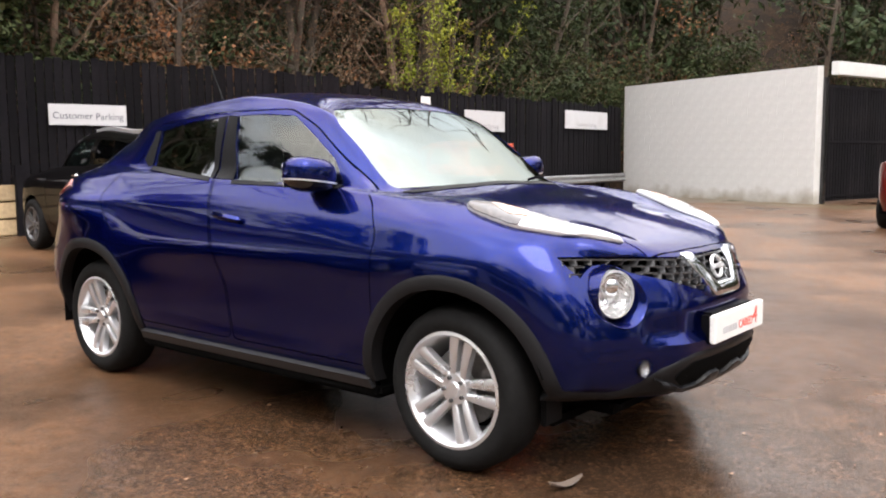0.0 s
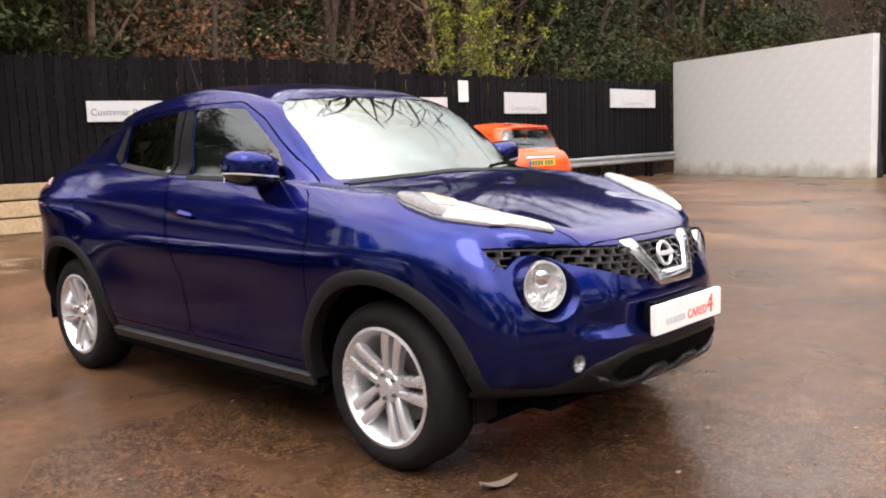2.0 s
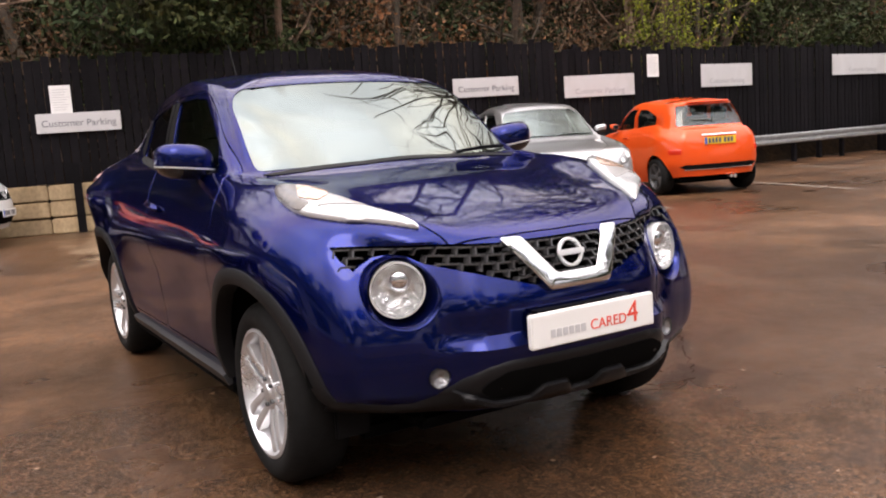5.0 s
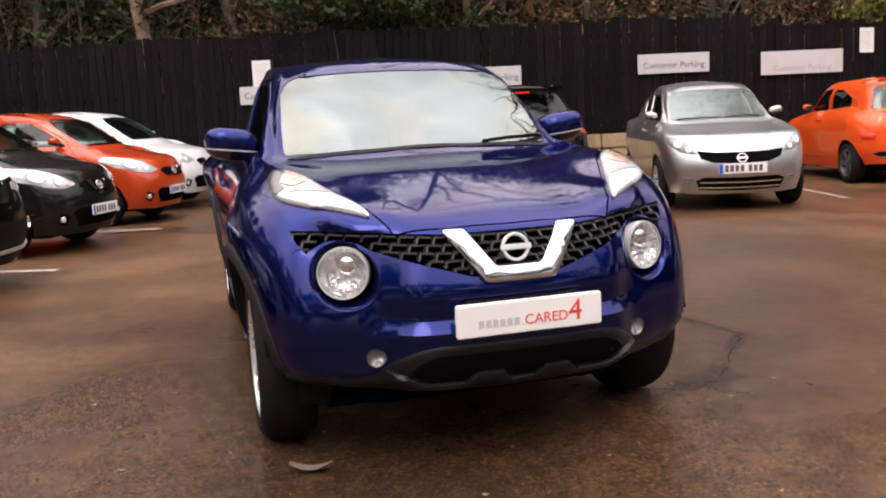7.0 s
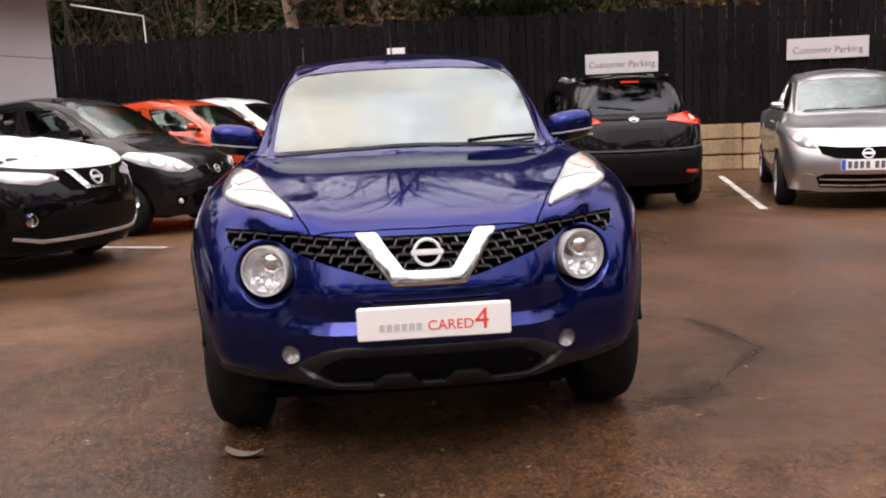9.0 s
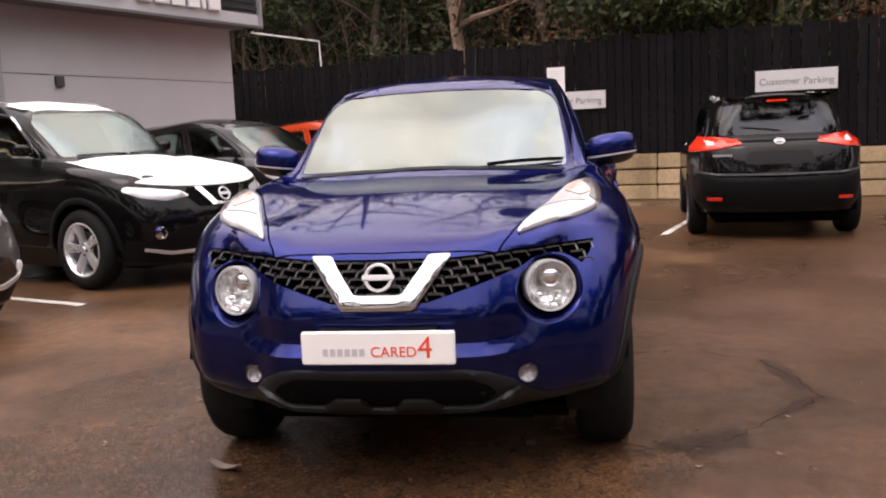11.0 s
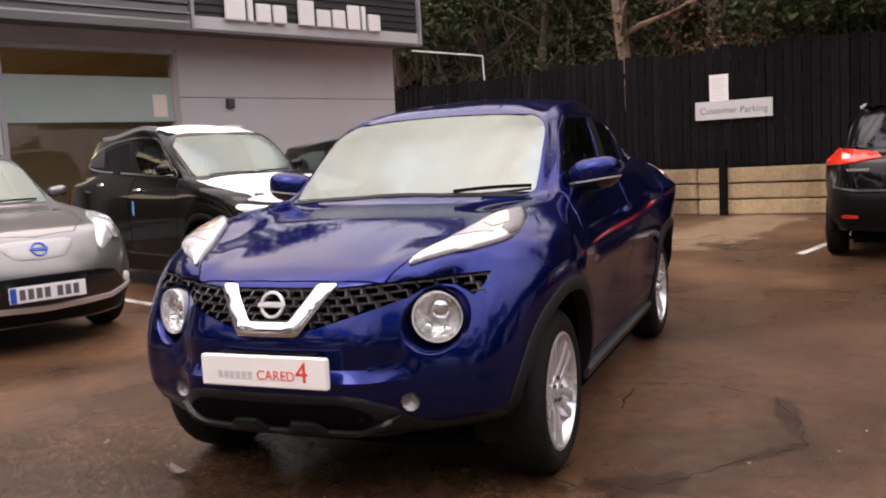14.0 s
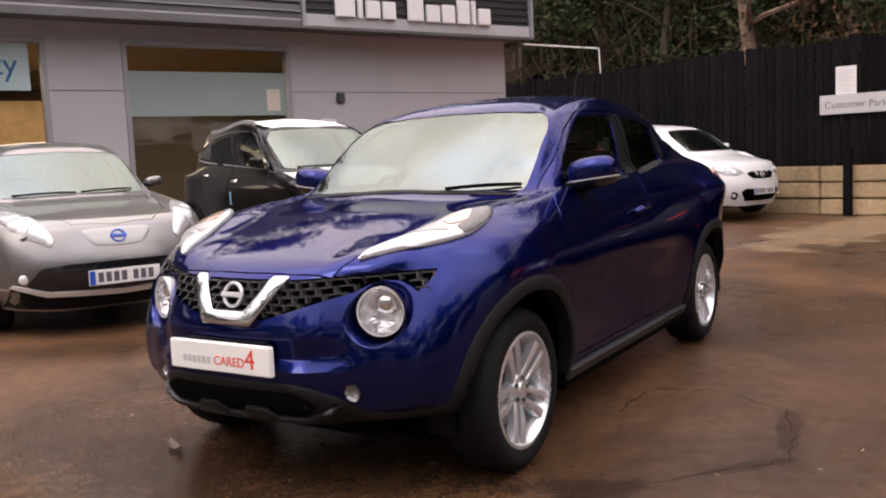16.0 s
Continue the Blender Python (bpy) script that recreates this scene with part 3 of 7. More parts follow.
def make_wheel(parent, m, radius=0.334, rim_r=0.226, width=0.205, style="twin", material="alloy", name="wheel", n=5):
    """A wheel on its local z axis, which points outwards."""
    w = new(name)
    w.parent, w.matrix_basis = parent, m
    R, h = radius, width / 2
    bm = bmesh.new()
    prof = [(rim_r - 0.004, -h + 0.01), (rim_r + 0.012, -h), (R - 0.03, -h), (R - 0.008, -h + 0.02), (R, -h + 0.04), (R, h - 0.055), (R - 0.004, h - 0.036), (R - 0.014, h - 0.017), (R - 0.03, h - 0.004), (rim_r + 0.05, h + 0.004), (rim_r + 0.012, h - 0.004), (rim_r - 0.004, h - 0.02)]
    lathe(bm, prof, Matrix(), 64)
    tyre = part("tyre", bm, M["rubber"], w, "black rubber tyre", True)
    smooth_by_angle(tyre, 40)
    bm = bmesh.new()
    lathe(bm, [(rim_r + 0.006, h - 0.012), (rim_r + 0.008, h - 0.004), (rim_r - 0.004, h - 0.001), (rim_r - 0.014, h - 0.012), (rim_r - 0.03, h - 0.05), (rim_r - 0.045, -h + 0.02)], Matrix(), 64)
    zf = h - 0.03
    lathe(bm, [(0.0, zf + 0.012), (0.026, zf + 0.012), (0.032, zf + 0.004), (0.058, zf + 0.002), (0.066, zf - 0.01), (0.068, zf - 0.05)], Matrix(), 40)

    def spoke(a_hub, a_rim, w_hub, w_rim, r0=0.05, r1=rim_r - 0.012, dz=0.012, shift=0.0):
        rows = []
        for k in range(6):
            t = k / 5
            r = r0 + (r1 - r0) * t
            a = math.radians(a_hub + (a_rim - a_hub) * t ** 0.8)
            ww = w_hub + (w_rim - w_hub) * t
            c, s = math.cos(a), math.sin(a)
            sh = shift * (1 + 0.45 * t)
            z = zf + dz * math.sin(t * math.pi * 0.6) + 0.008 * t
            row = []
            for off, zz in ((-0.5, -0.035), (-0.5, -0.004), (-0.32, 0.0), (0.32, 0.0), (0.5, -0.004), (0.5, -0.035)):
                row.append(bm.verts.new((c * r - s * (off * ww + sh), s * r + c * (off * ww + sh), z + zz)))
            rows.append(row)
        for p, q in zip(rows, rows[1:]):
            for j in range(5):
                bm.faces.new((p[j], p[j + 1], q[j + 1], q[j]))
        bm.faces.new(rows[-1])
    for k in range(n):
        a = 90 + 360 * k / n
        if style == "twin":
            for s in (-1, 1):
                spoke(a, a, 0.026, 0.043, shift=s * 0.024)
        elif style == "wide":
            spoke(a, a, 0.06, 0.085)
        else:
            for s in (-1, 1):
                spoke(a + s * 6, a + s * 15, 0.02, 0.03)
    rim = part("rim", bm, M[material], w, "silver alloy rim with paired spokes" if style != "wide" else "silver alloy rim with broad spokes", True)
    smooth_by_angle(rim, 35)
    bm = bmesh.new()
    cyl(bm, 0.15, 0.15, 0.02, pose(0, 0, h - 0.11), 40)
    cyl(bm, 0.06, 0.06, 0.05, pose(0, 0, h - 0.085), 24)
    part("brake_disc", bm, M["disc"], w, "grey steel brake disc")
    for k in range(5):
        a = math.radians(54 + 72 * k)
        bm = bmesh.new()
        cyl(bm, 0.0095, 0.008, 0.018, pose(0.046 * math.cos(a), 0.046 * math.sin(a), zf + 0.004), 6)
        part("wheel_nut", bm, M["dark_grey"], w)
    bm = bmesh.new()
    cyl(bm, rim_r - 0.03, rim_r - 0.03, 0.01, pose(0, 0, -h + 0.03), 32)
    part("backing_plate", bm, M["void"], w)
    return w


def flat_emblem(name, parent, m, r, material, label):
    """A plain ring with a bar across it, on its local z axis."""
    bm = bmesh.new()
    lathe(bm, [(r, 0), (r, 0.008), (r * 0.96, 0.011), (r * 0.82, 0.011), (r * 0.78, 0.008), (r * 0.78, 0)], m, 40)
    box(bm, (-r * 1.12, -r * 0.2, 0.004), (r * 1.12, r * 0.2, 0.014), m, bevel=0.003)
    return part(name, bm, M[material], parent, label, False)


def number_plate(parent, m, back="plate_white", name="number_plate", w=0.52, h=0.111):
    """A plate facing local -y... lying in local xz, with plain bars for its characters."""
    bm = bmesh.new()
    box(bm, (-w / 2, -0.006, -h / 2), (w / 2, 0.006, h / 2), bevel=0.003)
    p = part(name, bm, M[back], parent, "white number plate with plain dark bars" if back == "plate_white" else "yellow number plate with plain dark bars")
    p.matrix_basis = m
    bm = bmesh.new()
    box(bm, (-w / 2 + 0.004, -0.0085, -h / 2 + 0.004), (-w / 2 + 0.045, -0.006, h / 2 - 0.004))
    part("plate_band", bm, M["plate_blue"], p, "blue band")
    x = -w / 2 + 0.06
    for k, cw in enumerate((0.05,) * 7):
        bm = bmesh.new()
        box(bm, (x + 0.006, -0.0085, -0.036), (x + 0.044, -0.006, 0.036))
        part("character_bar", bm, M["ink"], p)
        x += 0.056 if k != 3 else 0.085
    return p


def liner(x, z, side, r=0.4, y0=0.42, y1=0.8, a0=-10):
    """The dark inner arch over a wheel."""
    bm = bmesh.new()
    rows = []
    for k in range(25):
        a = math.radians(a0 + (190 - a0) * k / 24)
        rows.append([bm.verts.new((x + r * math.cos(a), side * y, z + r * math.sin(a))) for y in (y0, y1)] + [bm.verts.new((x, side * y0, z))])
    for p, q in zip(rows, rows[1:]):
        bm.faces.new((p[0], q[0], q[1], p[1]))
        bm.faces.new((p[0], p[2], q[2], q[0]))
    return bm


def seat(name, parent, m, material="cloth"):
    """A car seat: cushion, backrest and head restraint in one padded mesh."""
    bm = bmesh.new()
    box(bm, (-0.25, -0.24, 0.0), (0.27, 0.24, 0.16), bevel=0.05)
    box(bm, (-0.07, -0.23, 0.0), (0.07, 0.23, 0.62), pose(-0.24, 0, 0.1, 0, -14, 0), bevel=0.05)
    box(bm, (-0.05, -0.13, 0.0), (0.05, 0.13, 0.19), pose(-0.40, 0, 0.72, 0, -10, 0), bevel=0.04)
    ob = part(name, bm, M[material], parent, "dark cloth seat", True)
    ob.matrix_basis = m
    smooth_by_angle(ob, 50)
    return ob


def cabin(parent, dash_x, dash_z, seat_x, seat_z, half=0.36, rear_x=-0.75):
    """Dashboard, steering wheel on the right-hand side, seats."""
    bm = bmesh.new()
    box(bm, (dash_x - 0.42, -half - 0.26, dash_z - 0.5), (dash_x, half + 0.26, dash_z - 0.1), bevel=0.08)
    ob = part("dashboard", bm, M["inside"], parent, "dark moulded dashboard", True)
    smooth_by_angle(ob, 50)
    bm = bmesh.new()
    lathe(bm, [(0.18, -0.012), (0.192, 0.0), (0.18, 0.012), (0.168, 0.0)], Matrix(), 32, True)
    box(bm, (-0.17, -0.02, -0.008), (0.17, 0.02, 0.008))
    ob = part("steering_wheel", bm, M["inside"], parent, "black steering wheel", True)
    ob.matrix_basis = pose(dash_x - 0.52, -half, dash_z - 0.12, 0, -65, 0)
    for y in (-half, half):
        seat("front_seat", parent, pose(seat_x, y, seat_z))
        seat("rear_seat", parent, pose(rear_x, y, seat_z - 0.08))


def door_mirror(parent, x, y, z, side, cap, size=1.0, strip=True):
    """A door mirror: coloured cap, dark lower half and stalk, pale lamp strip."""
    mir = new("door_mirror")
    mir.parent, mir.matrix_basis = parent, pose(x, y, z) @ Matrix.Diagonal((size, size * side, size, 1))

    def shell(lo, hi, grow=1.0):
        bm = bmesh.new()
        rows = []
        for k in range(13):
            v = lo + (hi - lo) * k / 12
            row = []
            for j in range(28):
                u = 2 * math.pi * j / 28
                c, s = math.cos(u), math.sin(u)
                sq = lambda q, e: math.copysign(abs(q) ** e, q)
                w = math.cos(v) ** 0.6
                px = 0.080 * sq(c, 0.8) * w * grow
                py = 0.106 * sq(s, 0.7) * w * grow
                pz = 0.066 * sq(math.sin(v), 0.8) * grow
                row.append(bm.verts.new((px - 0.02 * (py / 0.1) ** 2 * 0.5, py, pz + 0.012 * py / 0.1)))
            rows.append(row)
        for p, q in zip(rows, rows[1:]):
            for j in range(28):
                bm.faces.new((p[j], p[(j + 1) % 28], q[(j + 1) % 28], q[j]))
        bm.faces.new(rows[0])
        bm.faces.new(rows[-1])
        return bm
    part("mirror_cap", shell(math.radians(-14), math.radians(88)), cap, mir, "", True)
    part("mirror_base", shell(math.radians(-88), math.radians(-17)), M["gloss_black"], mir, "gloss black lower housing", True)
    part("mirror_band", shell(math.radians(-18), math.radians(-13), 1.004), M["reflector"] if strip else cap, mir, "pale lamp strip" if strip else "", True)
    bm = bmesh.new()
    box(bm, (-0.03, -0.2, -0.055), (0.03, -0.06, -0.02), bevel=0.012)
    part("mirror_arm", bm, M["gloss_black"], mir)
    bm = bmesh.new()
    box(bm, (-0.083, -0.07, -0.045), (-0.078, 0.07, 0.045), bevel=0.0015)
    part("mirror_glass", bm, M["chrome"], mir, "mirror glass")
    return mir


def wiper(parent, tree, p0, p1, name="wiper", view="front", sign=1.0):
    """A thin wiper blade lying on the glass, and its arm."""
    bm = bmesh.new()
    pts = []
    for k in range(9):
        t = k / 8
        q = (p0[0] + (p1[0] - p0[0]) * t, p0[1] + (p1[1] - p0[1]) * t)
        h, n = onto(tree, view, q, sign)
        if h is not None:
            pts.append((h + n * (0.008 + 0.006 * math.sin(t * math.pi)), n))
    rows = []
    for h, n in pts:
        up = Vector((0, 0, 1))
        rows.append([bm.verts.new(h + o) for o in (n * 0.005 + up * 0.003, n * 0.005 - up * 0.003, -n * 0.006 - up * 0.003, -n * 0.006 + up * 0.003)])
    for p, q in zip(rows, rows[1:]):
        for j in range(4):
            bm.faces.new((p[j], p[(j + 1) % 4], q[(j + 1) % 4], q[j]))
    bm.faces.new(rows[0])
    bm.faces.new(rows[-1][::-1])
    return part(name, bm, M["plastic"], parent, "black wiper")


def circle(cx, cy, r, n=28):
    return [(cx + r * math.cos(2 * math.pi * k / n), cy + r * math.sin(2 * math.pi * k / n)) for k in range(n)]


M["louvre_grey"] = surf("lamp_louvre_grey", (0.30, 0.29, 0.285), 0.4, 0.3, grain=(80, 0.1), coat=0.6)
M["bay_glass"] = surf("smoked_lamp_bay", (0.05, 0.043, 0.043), 0.3, 0.1, grain=(50, 0.3), coat=0.7, stain=(12, (0.12, 0.10, 0.095), 0.5))
M["lamp_smoke"] = surf("grey_backed_lamp", (0.20, 0.205, 0.21), 0.3, 0.3, grain=(60, 0.1), coat=1.0, stain=(14, (0.32, 0.33, 0.34), 0.6))
M["lamp_face"] = surf("clear_coated_lamp", (0.64, 0.65, 0.66), 0.25, 0.35, grain=(60, 0.06), coat=1.0, stain=(14, (0.62, 0.63, 0.65), 0.4))


def lamp_pod(parent, tree, outline, view, sign, name="headlamp", rise=0.012, step=0.02, label="clear headlamp with bright reflector", bowls=(), material="lamp_face", proud=.006):
    """A lamp unit that stands a little proud of the body, with a bevelled clear face."""
    outline = rounded(outline, .02, 3)
    lift = domed(outline, rise, max(rise * 2.2, .02))
    base = part(name, patch(tree, outline, view, sign, proud, proud + .008, step, lift=lift), M[material], parent, label, True)
    smooth_by_angle(base, 50)
    part("lamp_seal", patch(tree, outline, view, sign, .002, .008, step), M["plastic"], base)
    for cx, cy, r in bowls:
        part("lamp_bezel", patch(tree, circle(cx, cy, r, 16), view, sign, .0075, .006, .03, lift=lift), M["louvre_grey"], base, "grey bezel", True)
        part("reflector_bowl", patch(tree, circle(cx, cy, r * .72, 16), view, sign, .0105, .006, .03, lift=lift), M["reflector"], base, "bright bowl", True)
    return base


def bars_text(parent, m, widths, h, material, name="word_bar"):
    """Plain bars in place of a word: (offset, width) each, in local x."""
    for x, w in widths:
        bm = bmesh.new()
        box(bm, (x, -0.0015, -h / 2), (x + w, 0.0, h / 2))
        ob = part(name, bm, M[material], parent)
        ob.matrix_basis = m


# ---- the blue crossover ----
M["pale_lens"] = surf("pale_rose_lamp_lens", (0.55, 0.36, 0.33), 0.2, coat=0.6, stain=(12, (0.45, 0.05, 0.03), 0.8))
M["vee_chrome"] = surf("brushed_bright_trim", (0.66, 0.67, 0.68), 0.09, 1.0, rough_var=0.03)
M["fog_bowl"] = surf("fog_lamp_bowl", (0.36, 0.36, 0.37), 0.16, 0.85, grain=(90, 0.4), bump=(60, 0.6))
M["sill_grey"] = surf("grey_sill_plastic", (0.015, 0.015, 0.016), 0.45, grain=(150, 0.15))
M["grille_grey"] = surf("satin_grille_plastic", (0.045, 0.045, 0.047), 0.26, grain=(90, 0.15))
M["bumper_black"] = surf("satin_black_bumper", (0.007, 0.007, 0.008), 0.36, grain=(200, 0.15), bump=(400, 0.05), spec=0.28)
M["facet"] = surf("faceted_lamp_bowl", (0.78, 0.78, 0.77), 0.14, 0.85, grain=(45, 0.4), bump=(28, 0.8))
M["blue"] = paint("deep_blue_pearl_paint", (0.0018, 0.0085, 0.096), 0.9, 0.25, 0.85)
# pearl flakes keep their blue towards grazing
M["blue"].node_tree.nodes["Principled BSDF"].inputs["Specular Tint"].default_value = (0.05, 0.10, 0.48, 1)
# a film of rain blurs the clear coat
M["blue"].node_tree.nodes["Principled BSDF"].inputs["Coat IOR"].default_value = 1.38
M["blue"].node_tree.nodes["Principled BSDF"].inputs["Coat Roughness"].default_value = 0.05


def juke_loops():
    """Half loops from sill to roof, each from the nose's middle to the tail's middle."""
    a = []
    a.append([(1.93, 0, .322), (1.895, .42, .322), (1.705, .70, .335), (1.265, .80, .28), (.75, .775, .255), (-.1, .775, .255), (-.95, .775, .255), (-1.4, .80, .26), (-1.85, .66, .30), (-2.0, .40, .30), (-2.02, 0, .30)])
    a.append([(2.005, 0, .42), (1.955, .42, .42), (1.765, .735, .42), (1.30, .845, .42), (.75, .83, .40), (-.1, .83, .40), (-.95, .84, .42), (-1.4, .855, .45), (-1.9, .72, .48), (-2.05, .42, .48), (-2.07, 0, .48)])
    a.append([(2.02, 0, .58), (1.965, .42, .58), (1.755, .755, .59), (1.28, .856, .60), (.75, .85, .58), (-.1, .85, .58), (-.95, .86, .60), (-1.4, .866, .62), (-1.92, .72, .64), (-2.06, .42, .64), (-2.08, 0, .64)])
    a.append([(1.955, 0, .755), (1.895, .42, .76), (1.68, .76, .765), (1.26, .858, .80), (.75, .855, .80), (-.1, .855, .80), (-.95, .86, .80), (-1.42, .868, .82), (-1.92, .70, .82), (-2.03, .42, .82), (-2.05, 0, .82)])
    a.append([(1.89, 0, .845), (1.81, .42, .865), (1.60, .725, .88), (1.22, .828, .93), (.75, .81, .95), (-.1, .805, .97), (-.95, .82, .99), (-1.45, .845, 1.0), (-1.90, .66, 1.0), (-1.98, .42, 1.0), (-2.0, 0, 1.0)])
    a.append([(1.72, 0, .915), (1.65, .38, .92), (1.48, .635, .935), (1.17, .735, .995), (.70, .745, 1.05), (-.1, .745, 1.08), (-.95, .73, 1.12), (-1.45, .77, 1.11), (-1.85, .60, 1.12), (-1.93, .40, 1.12), (-1.95, 0, 1.12)])
    a.append([(1.35, 0, 1.005), (1.30, .36, 1.0), (1.18, .57, 1.0), (1.0, .66, 1.04), (.66, .715, 1.075), (-.1, .722, 1.105), (-.95, .68, 1.145), (-1.43, .72, 1.15), (-1.80, .58, 1.145), (-1.89, .39, 1.145), (-1.91, 0, 1.145)])
    a.append([(.95, 0, 1.07), (.92, .35, 1.065), (.84, .57, 1.065), (.76, .64, 1.075), (.61, .69, 1.095), (-.1, .70, 1.125), (-.95, .65, 1.165), (-1.40, .67, 1.18), (-1.75, .56, 1.17), (-1.85, .38, 1.17), (-1.87, 0, 1.17)])
    a.append([(.64, 0, 1.27), (.62, .34, 1.265), (.59, .555, 1.255), (.50, .605, 1.265), (.33, .635, 1.275), (-.2, .645, 1.30), (-.93, .60, 1.29), (-1.36, .585, 1.26), (-1.62, .50, 1.235), (-1.72, .34, 1.24), (-1.74, 0, 1.25)])
    a.append([(.30, 0, 1.465), (.31, .32, 1.455), (.365, .51, 1.405), (.27, .54, 1.425), (.05, .56, 1.455), (-.3, .565, 1.465), (-.9, .545, 1.42), (-1.30, .50, 1.345), (-1.50, .44, 1.31), (-1.58, .30, 1.33), (-1.60, 0, 1.34)])
    a.append([(.06, 0, 1.52), (.07, .28, 1.51), (.12, .42, 1.47), (.05, .46, 1.485), (-.15, .47, 1.51), (-.35, .475, 1.515), (-.9, .45, 1.47), (-1.3, .42, 1.40), (-1.5, .36, 1.36), (-1.58, .25, 1.37), (-1.62, 0, 1.375)])
    a.append([(-.10, 0, 1.54), (-.15, 0, 1.545), (-.2, 0, 1.548), (-.25, 0, 1.55), (-.35, 0, 1.555), (-.5, 0, 1.553), (-.9, 0, 1.53), (-1.2, 0, 1.49), (-1.4, 0, 1.45), (-1.5, 0, 1.42), (-1.55, 0, 1.40)])
    return a


def scoop(g):
    """A shallow ledge across the lower bumper, to each side of the plate."""
    x, y, z = g[..., 0], np.abs(g[..., 1]), g[..., 2]
    st = lambda a: np.clip(a, 0, 1) ** 2 * (3 - 2 * np.clip(a, 0, 1))
    dip = st((z - 0.525) / 0.03) * (1 - st((z - 0.565) / 0.10)) * st((0.50 - y) / 0.10) * st((x - 1.6) / 0.1)
    g[..., 0] -= 0.026 * dip
    # flanks hollow between the wheels, swelling over them
    side = st((z - 0.34) / 0.1) * (1 - st((z - 0.62) / 0.18)) * st((0.95 - np.abs(x + 0.02)) / 0.5) * st((y - 0.5) / 0.2)
    g[..., 1] -= np.sign(g[..., 1]) * 0.022 * side
    # shoulders swelling over the wheels, with a ledge below the glass
    for x0, z0, wx, amt in ((-1.30, .985, .32, .052), (1.20, .82, .42, .016)):
        hip = np.exp(-((x - x0) / wx) ** 2) * np.where(z > z0, np.exp(-((z - z0) / .05) ** 2), np.exp(-((z - z0) / .14) ** 2)) * st((y - .55) / .15)
        g[..., 1] += np.sign(g[..., 1]) * amt * hip
    # wings standing up in a ridge under the long lamps, well above the bonnet's edge
    g[..., 2] += .042 * np.exp(-((x - 1.36) / .36) ** 2) * np.exp(-((y - .63) / .13) ** 2) * st((z - .83) / .1) * st((x - .8) / .25)
    g[..., 2] += .012 * st((y - .30) / .1) * (1 - st((y - .52) / .12)) * st((x - 1.5) / .2) * st((z - .84) / .05)
    # the nose rounded off in plan outside the grille
    g[..., 0] -= .055 * st((y - .33) / .14) * (1 - .45 * st((y - .6) / .12)) * (1 - st((z - .80 - .02 * st((y - .5) / .12)) / (.06 + .07 * st((y - .5) / .12)))) * st((x - 1.4) / .2)
    # the rear glass drawn in above the haunches
    waist = st((z - 1.09) / .07) * (1 - st((z - 1.35) / .1)) * st((-1.05 - x) / .3)
    g[..., 1] -= np.sign(g[..., 1]) * .042 * waist * st((y - .2) / .2)
    g[..., 0] += .03 * waist * st((-1.35 - x) / .2)
    return g


